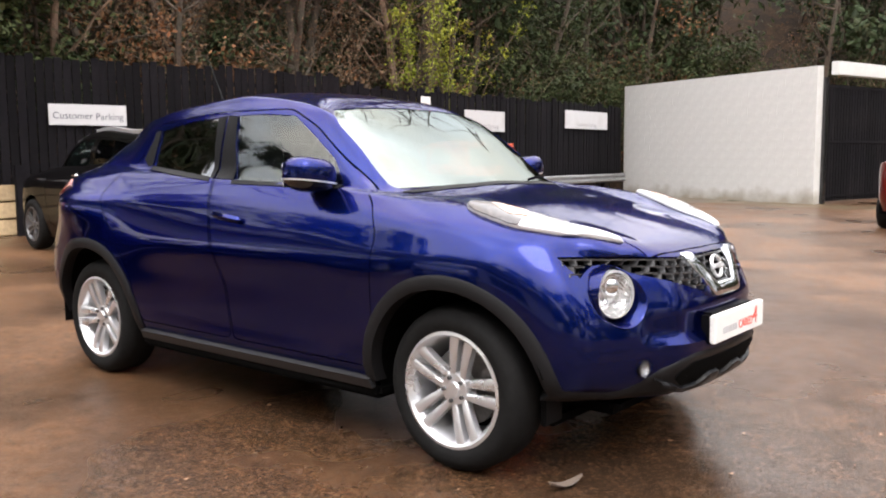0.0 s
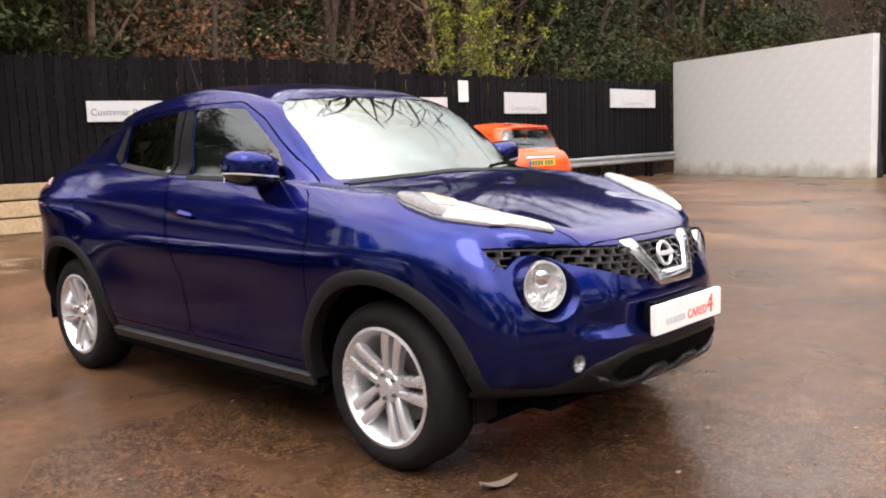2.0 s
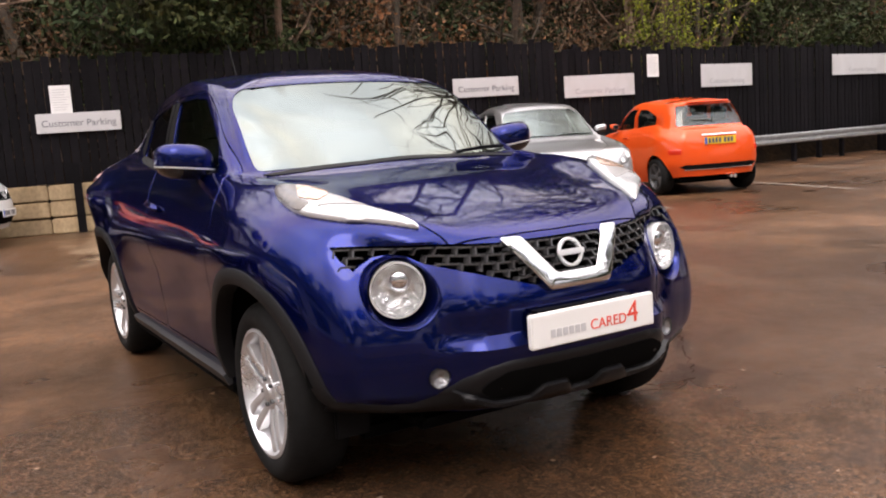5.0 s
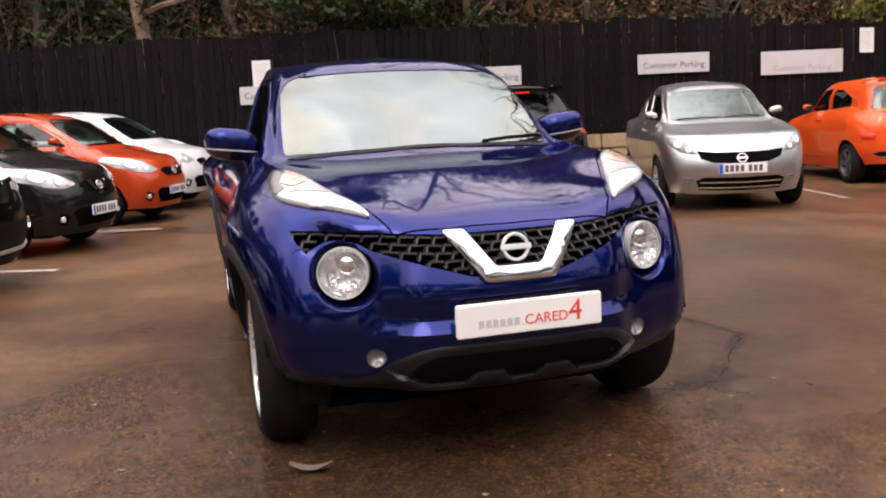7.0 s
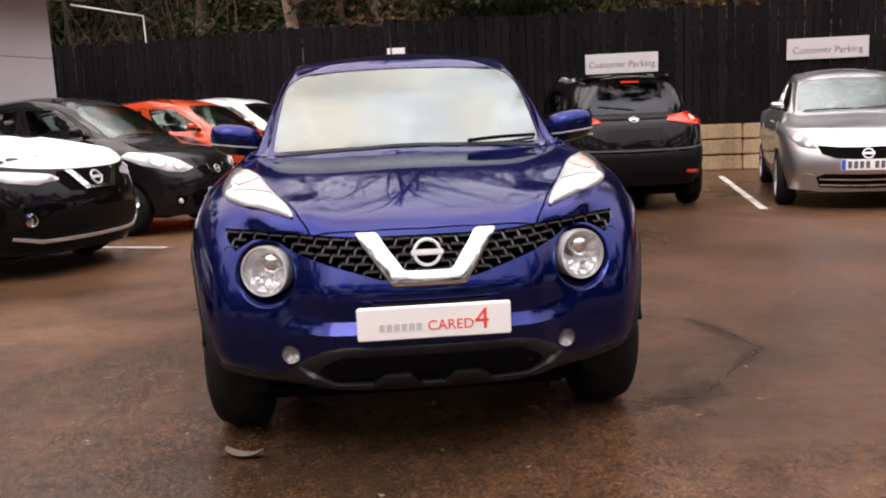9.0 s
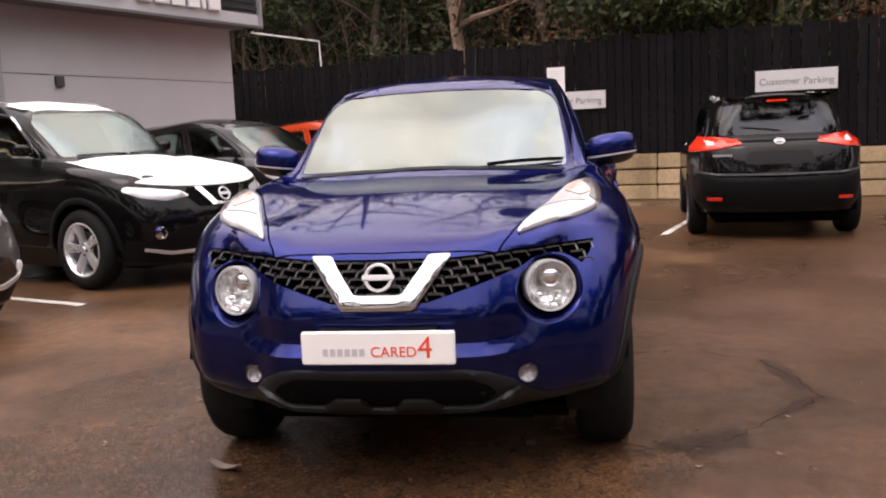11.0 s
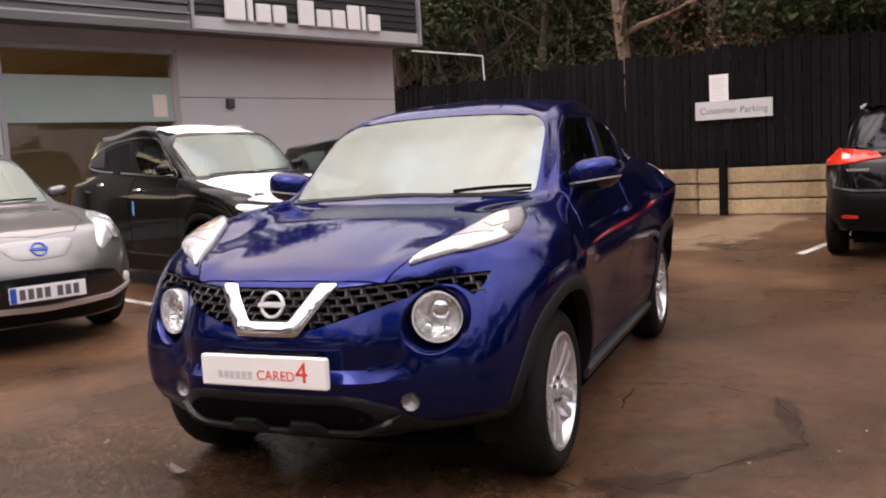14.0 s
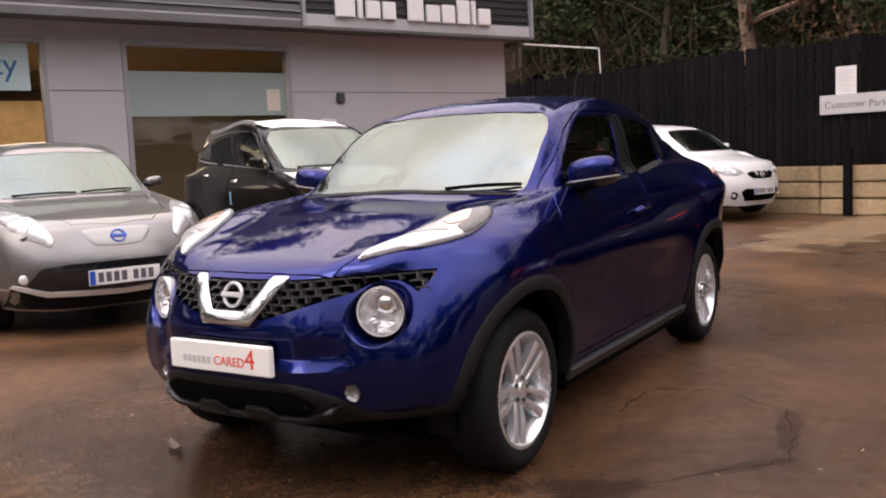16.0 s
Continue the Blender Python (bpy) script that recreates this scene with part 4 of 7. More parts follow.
def juke():
    car = empty("crossover_car", pose(0, 0, 0), "deep blue compact crossover car with round headlamps, parked on wet asphalt", "car")
    loops = np.array(juke_loops())
    far = np.clip((-1.45 - loops[..., 0]) / .3, 0, 1)
    loops[..., 0] += far * np.interp(loops[..., 2], [.3, .48, .64, .82, 1.0, 1.12, 1.17, 1.25, 1.4], [.0, .02, .03, .07, .12, .13, .11, .07, .02])
    sk = skin(loops, 12, 9, scoop)
    tree = BVHTree.FromBMesh(sk)
    AF, AR, AZ = 1.275, -1.24, 0.333
    win_f = rounded([(.605, 1.09), (.512, 1.195), (.359, 1.295), (.183, 1.398), (-.02, 1.412), (-.222, 1.41), (-.11, 1.10)], .02)
    win_r = rounded([(-.30, 1.11), (-.38, 1.405), (-.625, 1.393), (-.90, 1.355), (-.885, 1.16)], .02)
    screen = rounded([(-.60, 1.074), (-.3, 1.082), (0, 1.086), (.3, 1.082), (.60, 1.074), (.587, 1.2), (.562, 1.345), (.53, 1.395), (.474, 1.427), (.25, 1.440), (0, 1.445), (-.25, 1.440), (-.474, 1.427), (-.53, 1.395), (-.562, 1.345), (-.587, 1.2)], .02, 2)
    back = rounded([(-.44, 1.185), (.44, 1.185), (.38, 1.31), (-.38, 1.31)], .03)
    mouth = [(.232, .826), (.413, .838), (.688, .850), (.675, .81), (.648, .776), (.628, .789), (.585, .812), (.54, .818), (.495, .809), (.452, .782), (.30, .735), (.155, .692)]
    mouth = [(0, .826)] + mouth + [(0, .69)] + [(-x, z) for x, z in mouth[::-1]]
    cut = []
    for x, r in ((AF, .405), (AR, .41)):
        prism(cut, circle(x, AZ, r, 40), "side", -1.3, 1.3)
    for o in (win_f, win_r):
        prism(cut, o, "side", -1.3, 1.3)
    prism(cut, screen, "front", .12, .93)
    prism(cut, back, "front", -2.3, -1.3)
    prism(cut, mouth, "front", 1.3, 2.3)
    door_f = rounded([(.922, .90), (.905, .60), (.885, .365), (-.03, .365), (-.05, .60), (-.115, .79), (-.175, .93), (-.252, 1.105), (-.30, 1.435), (.15, 1.43), (.34, 1.345), (.58, 1.185), (.84, 1.02)], .04, 3)
    door_r = rounded([(-.045, .365), (-.79, .365), (-.84, .60), (-.95, .78), (-1.035, .90), (-1.11, 1.05), (-1.04, 1.20), (-.97, 1.385), (-.63, 1.418), (-.315, 1.435), (-.266, 1.105), (-.19, .93), (-.13, .79), (-.065, .60)], .04, 3)
    for s in (-1, 1):
        prism(cut, circle(s * .540, .704, .104, 40), "front", 1.3, 2.3)
        prism(cut, circle(s * .465, .442, .031, 20), "front", 1.5, 2.3)
        for o in (door_f, door_r):
            slot(cut, o, "side", s * .4, s * 1.3, .006)
    lid = [(.945, .0), (.90, .45), (.86, .565), (1.0, .70), (1.10, .71), (1.22, .66), (1.34, .595), (1.48, .540), (1.60, .490), (1.70, .450), (1.79, .418), (1.862, .375), (1.885, .2), (1.893, 0)]
    slot(cut, lid + [(x, -y) for x, y in lid[-2:0:-1]], "top", .78, 1.2, .006)
    doors = []
    for piece in cut_shell(sk, cut):
        n = len(piece.verts)
        if n < 60:
            piece.free()
            continue
        c = sum((v.co for v in piece.verts), Vector()) / n
        low = min(v.co.z for v in piece.verts)
        if c.x > .9 and low > .78 and abs(c.y) < .05:
            nm = "bonnet"
        elif abs(c.y) > .5 and n > 200:
            nm = "door"
        else:
            nm = "body"
        ob = part(nm, piece, M["blue"], car)
        smooth_by_angle(ob, 28)
        if nm == "door":
            doors.append((ob, c))
    for ob, c in doors:
        s = 1 if c.y > 0 else -1
        front = c.x > 0
        o, g = (win_f, "window") if front else (win_r, "privacy_clean")
        gl = part("side_window", patch(tree, o, "side", s, -.004, .004, .06, pane=True), [M[g], M["clear"]], ob, "clear side glass" if front else "dark privacy glass", True)
        gl.visible_shadow = False
        ledge = [(.60, 1.088), (.60, 1.072), (-.11, 1.084), (-.11, 1.100)] if front else [(-.30, 1.112), (-.29, 1.094), (-.90, 1.146), (-.885, 1.164)]
        part("window_strip", patch(tree, ledge, "side", s, .004, .006, .06), M["plastic"], ob, "dark window weather strip", True)
        if front:
            hd = bmesh.new()
            h, nn = onto(tree, "side", (-.03, .935), s)
            box(hd, (-.105, -.012, -.014), (.105, .018, .014), pose(h.x, h.y + s * .02, h.z, 0, 6, 0), bevel=.01)
            part("door_handle", hd, M["blue"], ob, "body-coloured door handle", True)
            part("pillar_trim", patch(tree, [(-.112, 1.102), (-.222, 1.408), (-.296, 1.412), (-.249, 1.107)], "side", s, .003, .004, .05), M["plastic"], ob, "black door pillar trim", True)
        else:
            part("pillar_trim", patch(tree, [(-.268, 1.107), (-.312, 1.412), (-.379, 1.405), (-.301, 1.112)], "side", s, .003, .004, .05), M["plastic"], ob, "black door pillar trim", True)
            part("quarter_trim", patch(tree, [(-.915, 1.355), (-.96, 1.35), (-1.0, 1.20), (-.94, 1.165), (-.905, 1.17)], "side", s, .003, .004, .05), M["plastic"], ob, "black hidden-handle panel", True)
    ob = part("windscreen", patch(tree, screen, "front", 1, -.003, .005, .08, pane=True), [M["screen"], M["clear"]], car, "raked windscreen reflecting pale sky", True)
    ob.visible_shadow = False
    ob = part("rear_window", patch(tree, back, "front", -1, -.003, .005, .06, pane=True), [M["privacy"], M["clear"]], car, "dark rear glass", True)
    ob.visible_shadow = False
    cowl = [(.932, -.2), (.905, -.45), (.875, -.56), (.845, -.59), (.875, -.45), (.905, -.2), (.905, .2), (.875, .45), (.845, .59), (.875, .56), (.905, .45), (.932, .2)]
    part("scuttle", patch(tree, cowl, "top", 1, .003, .006, .05), M["plastic"], car, "black scuttle panel below the windscreen", True)
    wiper(car, tree, (.26, 1.084), (.58, 1.094))
    for s in (-1, 1):
        for x, r in ((AF, .39), (AR, .395)):
            part("arch_trim", arch_ring(tree, x, AZ, r - .002, r + .052, s, 5 if x > 0 else -4, 184 if x > 0 else 182, .012, .29), M["plastic_grey"], car, "dark grey plastic wheel-arch trim", True)
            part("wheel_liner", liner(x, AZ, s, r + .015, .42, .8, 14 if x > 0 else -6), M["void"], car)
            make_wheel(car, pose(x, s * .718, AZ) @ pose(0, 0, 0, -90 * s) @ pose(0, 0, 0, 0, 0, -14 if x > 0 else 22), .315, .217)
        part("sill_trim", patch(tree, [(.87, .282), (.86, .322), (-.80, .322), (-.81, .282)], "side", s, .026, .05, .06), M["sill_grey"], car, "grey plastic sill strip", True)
        # near-black box: the shade below the sill is put into its colour
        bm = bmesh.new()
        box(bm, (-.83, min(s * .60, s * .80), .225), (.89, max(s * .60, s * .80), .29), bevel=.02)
        part("sill_underside", bm, M["void"], car, "sill underside painted near black for its shade")
        door_mirror(car, .515, s * .800, 1.130, s, M["blue"], 1.12)
        # boomerang lamp on the wing
        boom = [(1.795, .432), (1.70, .464), (1.60, .503), (1.48, .552), (1.36, .598), (1.305, .635), (1.258, .672), (1.262, .700), (1.32, .716), (1.40, .720), (1.47, .716), (1.53, .698), (1.59, .656), (1.65, .595), (1.725, .518)]
        boom = rounded([(x, s * y) for x, y in boom], .03, 4)
        boom_lamp = lamp_pod(car, tree, boom, "top", 1, "boomerang_lamp", .015, .007, "long clear lamp on the wing with amber indicator", proud=.010)
        lift = domed(boom, .015, .033)
        bay = rounded([(x, s * y) for x, y in ((1.272, .676), (1.345, .648), (1.40, .668), (1.44, .684), (1.50, .668), (1.505, .703), (1.47, .714), (1.40, .718), (1.32, .714), (1.272, .702))], .010, 2)
        part("lamp_bay", patch(tree, bay, "top", 1, .0125, .008, .010, lift=lift), M["bay_glass"], boom_lamp, "dark bay behind the lens", True)
        bulb = rounded([(x, s * y) for x, y in ((1.338, .650), (1.36, .632), (1.438, .588), (1.475, .602), (1.505, .645), (1.44, .682))], .012, 2)
        part("indicator_lens", patch(tree, bulb, "top", 1, .014, .008, .010, lift=lift), M["amber"], boom_lamp, "pale amber indicator", True)
        wedge = rounded([(x, s * y) for x, y in ((1.605, .522), (1.56, .600), (1.535, .665), (1.505, .636), (1.475, .594), (1.50, .566))], .008, 2)
        part("lamp_louvre", patch(tree, wedge, "top", 1, .0125, .008, .010, lift=lift), M["louvre_grey"], boom_lamp, "grey louvre behind the lens", True)
        # round lamp: collar, bowl, projector, lens
        c, nn = onto(tree, "front", (s * .545, .714), 1)
        ax = (Vector((1, s * .36, .06))).normalized()
        m = Matrix.Translation(c) @ ax.to_track_quat("Z", "Y").to_matrix().to_4x4()
        bm = bmesh.new()
        rows = []
        for k in range(49):
            u, w = math.cos(2 * math.pi * k / 48), math.sin(2 * math.pi * k / 48)
            rim = [onto(tree, "front", (s * (.540 + q * u), .704 + q * w), 1) for q in (.111, .107, .102)]
            row = [h + nr * o for (h, nr), o in zip(rim, (-.004, .003, -.001))]
            row += [c + Vector((0, s * q * u, q * w)) + ax * o for q, o in ((.099, -.016), (.095, -.034), (.087, -.042))]
            rows.append([bm.verts.new(v) for v in row])
        for p, q in zip(rows, rows[1:]):
            for j in range(5):
                bm.faces.new((p[j], p[j + 1], q[j + 1], q[j]))
        bmesh.ops.remove_doubles(bm, verts=bm.verts, dist=1e-5)
        bmesh.ops.recalc_face_normals(bm, faces=bm.faces)
        part("headlamp_socket", bm, M["blue"], car, "body-coloured socket round the headlamp", True)
        bm = bmesh.new()
        lathe(bm, [(.087, -.055), (.0875, -.006), (.085, .004), (.080, .004), (.079, -.018)], m, 48)
        lamp = part("round_headlamp", bm, M["lamp_face"], car, "round headlamp with a pale rim in a body-coloured socket", True)
        bm = bmesh.new()
        lathe(bm, [(.0805, -.004), (.076, -.024), (.06, -.048), (.03, -.058), (.0, -.06)], m, 18)
        part("reflector_bowl", bm, M["facet"], lamp, "bright faceted reflector bowl")
        for px, py, pr in ((.012, .028, .038), (-.034, -.03, .016), (.03, -.042, .013)):
            bm = bmesh.new()
            lathe(bm, [(pr, -.05), (pr, -.028), (pr * .85, -.022), (pr * .5, -.012), (0, -.008)], m @ pose(px, py, 0), 24)
            part("bulb_projector", bm, M["chrome"], lamp, "", True)
        bm = bmesh.new()
        lathe(bm, [(.082, .003), (.072, .011), (.05, .018), (.025, .0215), (0, .0225)], m, 40)
        ln = part("lamp_lens", bm, M["lens"], lamp, "clear domed lens", True)
        ln.visible_shadow = False
        # fog lamp
        c, nn = onto(tree, "front", (s * .465, .442), 1)
        m = Matrix.Translation(c) @ (Vector((1, s * .15, 0))).normalized().to_track_quat("Z", "Y").to_matrix().to_4x4()
        bm = bmesh.new()
        lathe(bm, [(.034, -.03), (.034, .003), (.031, .004), (.030, -.006)], m, 28)
        fog = part("fog_lamp", bm, M["gloss_black"], car, "small round fog lamp", True)
        bm = bmesh.new()
        lathe(bm, [(.031, -.001), (.024, -.010), (.0, -.018)], m, 24)
        part("reflector_bowl", bm, M["fog_bowl"], fog, "", True)
        bm = bmesh.new()
        lathe(bm, [(.028, 0), (.016, .005), (0, .007)], m, 24)
        part("lamp_lens", bm, M["lens"], fog, "", True).visible_shadow = False
        part("tail_lamp", patch(tree, [(-1.45, 1.055), (-1.58, 1.09), (-1.74, 1.075), (-1.72, 1.0), (-1.60, 1.0)], "side", s, .010, .014, .03), M["pale_lens"], car, "pale and red tail lamp", True)
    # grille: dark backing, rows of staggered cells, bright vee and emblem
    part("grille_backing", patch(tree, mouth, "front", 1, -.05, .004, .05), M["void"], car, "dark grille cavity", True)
    lattice = bmesh.new()

    def top_edge(y):
        return float(np.interp(abs(y), [0, .232, .413, .68], [.826, .826, .838, .850]))

    def low_edge(y):
        return float(np.interp(abs(y), [0, .155, .30, .457, .505, .565, .62, .668], [.69, .692, .735, .782, .812, .818, .79, .778]))

    def bar(p0, p1, w, d0=-.03, d1=.002):
        k = 4
        rows = []
        for i in range(k + 1):
            q = (p0[0] + (p1[0] - p0[0]) * i / k, p0[1] + (p1[1] - p0[1]) * i / k)
            h, nn = onto(tree, "front", q, 1)
            if h is None:
                return
            dv = Vector((0, p1[0] - p0[0], p1[1] - p0[1])).normalized()
            sd = Vector((0, -dv.z, dv.y)) * w / 2
            rows.append([lattice.verts.new(h + Vector((d, 0, 0)) + o) for d, o in ((d1, sd), (d1, -sd), (d0, -sd), (d0, sd))])
        for p, q in zip(rows, rows[1:]):
            for j in range(4):
                lattice.faces.new((p[j], p[(j + 1) % 4], q[(j + 1) % 4], q[j]))
        lattice.faces.new(rows[0])
        lattice.faces.new(rows[-1][::-1])
    pitch_z, pitch_y = .0245, .053
    for s in (-1, 1):
        for r in range(7):
            y = .0
            while y < .68:
                ya = y + (pitch_y / 2 if r % 2 else 0)
                yb = ya + pitch_y * .82
                za = top_edge(ya) - .010 - r * pitch_z
                if low_edge(ya) + .003 < za and low_edge(yb) + .001 < za and yb < .682:
                    bar((s * ya, za), (s * yb, top_edge(yb) - .010 - r * pitch_z), .0058)
                    bar((s * yb, za), (s * (yb + .008), max(za - pitch_z * .8, low_edge(yb) + .002)), .0058)
                y += pitch_y
    part("grille_mesh", lattice, M["grille_grey"], car, "black grille of staggered hooked cells")
    vee = [(.232, .828), (.160, .828), (.076, .712), (-.076, .712), (-.160, .828), (-.232, .828), (-.116, .667), (.116, .667)]
    part("grille_vee", patch(tree, rounded(vee, .012, 3), "front", 1, .026, .05, .02, .007, .008), M["vee_chrome"], car, "broad chrome vee", True)
    h, nn = onto(tree, "front", (0, .772), 1)
    flat_emblem("emblem", car, Matrix.Translation(h + Vector((.008, 0, 0))) @ pose(0, 0, 0, 90, 0, 90) @ pose(0, 0, 0, -14, 0, 0), .047, "bright_satin", "chrome ring-and-bar emblem")
    # black lower bumper with intake and skid lip
    low = [(.742, .388), (.68, .380), (.60, .366), (.53, .364), (.47, .386), (.41, .436), (.345, .470), (.28, .482)]
    low = low + [(-x, z) for x, z in low[::-1]] + [(-.735, .340), (-.45, .325), (.45, .325), (.735, .340)]
    part("lower_bumper", patch(tree, low, "front", 1, .008, .02, .03, .006), M["bumper_black"], car, "satin black lower bumper", True)
    half = [(.29, .452), (.35, .424), (.365, .398), (.32, .368), (.195, .366), (.155, .396), (.072, .396), (.035, .364)]
    intake = rounded(half + [(-y, z) for y, z in half[::-1]], .012, 2)
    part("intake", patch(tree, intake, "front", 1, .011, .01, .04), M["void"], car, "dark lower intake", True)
    rim = [(.43, .408), (.39, .368), (.30, .344), (.12, .336)]
    teeth = [(.37, .384), (.31, .361), (.195, .360), (.158, .390), (.070, .390), (.036, .358)]
    lip = rim + [(-y, z) for y, z in rim[::-1]] + [(-y, z) for y, z in teeth] + teeth[::-1]
    part("skid_lip", patch(tree, lip, "front", 1, .030, .03, .02, .006), M["bumper_black"], car, "black skid lip with three notches", True)
    # undertray in near black, which paints in the shade under the bumper
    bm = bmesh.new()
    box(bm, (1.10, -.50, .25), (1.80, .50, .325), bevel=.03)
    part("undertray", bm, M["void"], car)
    for s in (-1, 1):
        bm = bmesh.new()
        box(bm, (1.60, min(s * .58, s * .70), .23), (1.622, max(s * .58, s * .70), .36), bevel=.006)
        part("air_deflector", bm, M["plastic"], car, "black flap ahead of the wheel")
    # dealer's show plate
    bm = bmesh.new()
    box(bm, (-.245, -.012, -.0525), (.245, .012, .0525), bevel=.004)
    plate = part("show_plate", bm, M["plate_white"], car, "white show plate with red lettering")
    plate.matrix_basis = pose(2.047, .007, .565, 0, 0, 90)
    bars_text(plate, pose(-.175, -.012, -.012), [(k * .0235, .017) for k in range(6)], .024, "grey_print")
    text_mesh("lettering", "CARED", .046, M["red_print"], plate, pose(.052, -.0125, -.012, 90, 0, 0), .0012, "red lettering")
    text_mesh("numeral", "4", .098, M["red_print"], plate, pose(.152, -.0125, 0, 90, 0, 0), .0012, "red numeral")
    bm = bmesh.new()
    box(bm, (1.94, -.20, .50), (2.036, .20, .62), bevel=.01)
    part("plate_mount", bm, M["plastic"], car)
    bm = bmesh.new()
    cyl(bm, .006, .0025, .34, pose(-1.20, 0, 1.66, 0, -28, 0), 10)
    cyl(bm, .018, .012, .03, pose(-1.12, 0, 1.515), 16)
    part("aerial", bm, M["plastic"], car, "thin black roof aerial")
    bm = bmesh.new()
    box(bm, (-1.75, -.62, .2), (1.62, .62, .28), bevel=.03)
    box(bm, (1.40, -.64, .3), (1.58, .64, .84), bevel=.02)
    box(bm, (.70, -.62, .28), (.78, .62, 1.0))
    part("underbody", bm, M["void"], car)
    cabin(car, .84, 1.10, -.02, .52, .36, -.78)
    bm = bmesh.new()
    box(bm, (-.02, -.11, -.03), (.01, .11, .03), pose(.36, 0, 1.37, 0, 10, 0), bevel=.012)
    part("rear_view_mirror", bm, M["inside"], car)
    return car, tree


blue_car, blue_tree = juke()


# ---- the other parked cars ----
def hatch(name, label, m, colour, L, W, H, WB, R, front, cowl, bz, cz, top, roof_rear, rear_z=None, back=None, group="", wheel="twin", rim=0.2, privacy=True, track=None, rails=False, doors=2, bump=0.012, roof_w=1.0, wheel_mat="alloy", wr_x=-.95, wr_z=1.345, mirrors=True):
    """A hatchback drawn out of the same family of loops. front: nose overhang; cowl: windscreen foot; bz, cz: bonnet heights; top: windscreen head."""
    rear = L - WB - front
    lo_k, lo_v = [-2.08, -1.265, .95, 1.265, 2.02], [-WB / 2 - rear, -WB / 2, cowl, WB / 2, WB / 2 + front]
    hi_k, hi_v = [-1.62, -.9, .30, .64], [roof_rear, roof_rear * .5 - .15, top, top + (cowl - top) * .5]
    z_k, z_v = [0, .235, .845, 1.07, 1.555], [0, .2, bz, cz, H]
    sm = lambda q: np.clip(q, 0, 1) ** 2 * (3 - 2 * np.clip(q, 0, 1))

    def mp(x, z):
        x, z = np.asarray(x, float), np.asarray(z, float)
        w = sm((z - 1.08) / .2)
        nx = np.interp(x, lo_k, lo_v) * (1 - w) + np.interp(x, hi_k, hi_v) * w
        nz = np.interp(z, z_k, z_v)
        if rear_z:
            rz = np.interp(z, [0, .82, 1.0, 1.17, 1.34, 1.40, 1.555], [0, .82 * cz / 1.07] + list(rear_z) + [H])
            k = sm((-.95 - x) / .5)
            nz = nz * (1 - k) + rz * k
        return nx, nz
    p = np.array(juke_loops())
    p[0, :3, 0], p[0, :8, 2] = (1.90, 1.87, 1.70), (.235, .235, .25, .24, .22, .22, .22, .25)
    nx, nz = mp(p[..., 0], p[..., 2])
    wide = 1 + (roof_w - 1) * sm((p[..., 2] - 1.1) / .25)
    loops = np.stack([nx, p[..., 1] * W / 1.765 * wide, nz], -1)
    car = empty(name, m, label, "car", group)
    sk = skin(loops, 6, 5)
    tree = BVHTree.FromBMesh(sk)
    side = lambda pts: [tuple(float(c) for c in mp(x, z)) for x, z in pts]
    fr = lambda pts: [(y * W / 1.765 * (1 + (roof_w - 1) * float(sm((z - 1.1) / .25))), float(np.interp(z, z_k, z_v))) for y, z in pts]
    win_f = rounded(side([(.60, 1.09), (.51, 1.195), (.36, 1.295), (.18, 1.398), (-.02, 1.41), (-.22, 1.408), (-.13, 1.10)]), .02, 3)
    win_r = rounded(side([(-.25, 1.11), (-.33, 1.405), (-.62, 1.39), (wr_x, wr_z), (wr_x + .05, 1.15)]), .02, 3)
    screen = rounded(fr([(-.60, 1.085), (0, 1.095), (.60, 1.085), (.562, 1.345), (.474, 1.425), (0, 1.442), (-.474, 1.425), (-.562, 1.345)]), .03, 3)
    cut = []
    for x in (WB / 2, -WB / 2):
        prism(cut, circle(x, R, R * 1.14, 36), "side", -1.4, 1.4)
    for o in (win_f, win_r):
        prism(cut, o, "side", -1.4, 1.4)
    sx = float(np.interp(.12, hi_k, hi_v))
    prism(cut, screen, "front", sx - .12, cowl - .02)
    if back:
        prism(cut, rounded(back, .04, 3), "front", -WB / 2 - rear - .3, -WB / 2 + .35)
    d_f = rounded(side([(.80, .92), (.80, .60), (.76, .37), (-.16, .37), (-.17, .79), (-.20, 1.105), (-.27, 1.43), (.15, 1.425), (.34, 1.34), (.58, 1.18)]), .03, 2)
    d_r = rounded(side([(-.175, .37), (-.72, .37), (-.80, .66), (-.93, .80), (-1.0, .95), (-1.02, 1.1), (-1.0, 1.37), (-.63, 1.412), (-.285, 1.43), (-.214, 1.105), (-.184, .79)]), .03, 2)
    for s in (-1, 1):
        for o in (d_f, d_r)[:doors]:
            slot(cut, o, "side", s * .35, s * 1.4, .007)
    lid = [(cowl - .01, 0), (cowl - .05, W * .30), (cowl - .02, W * .345), (WB / 2, W * .33), (WB / 2 + front * .5, W * .27), (WB / 2 + front * .8, W * .17), (WB / 2 + front * .86, 0)]
    slot(cut, lid + [(x, -y) for x, y in lid[-2:0:-1]], "top", bz - .05, H * .8, .006)
    for piece in cut_shell(sk, cut):
        n = len(piece.verts)
        if n < 60:
            piece.free()
            continue
        c = sum((v.co for v in piece.verts), Vector()) / n
        nm = "bonnet" if c.x > cowl and abs(c.y) < .05 and min(v.co.z for v in piece.verts) > bz - .12 else "door" if abs(c.y) > .45 and n > 120 else "body"
        smooth_by_angle(part(nm, piece, colour, car), 30)
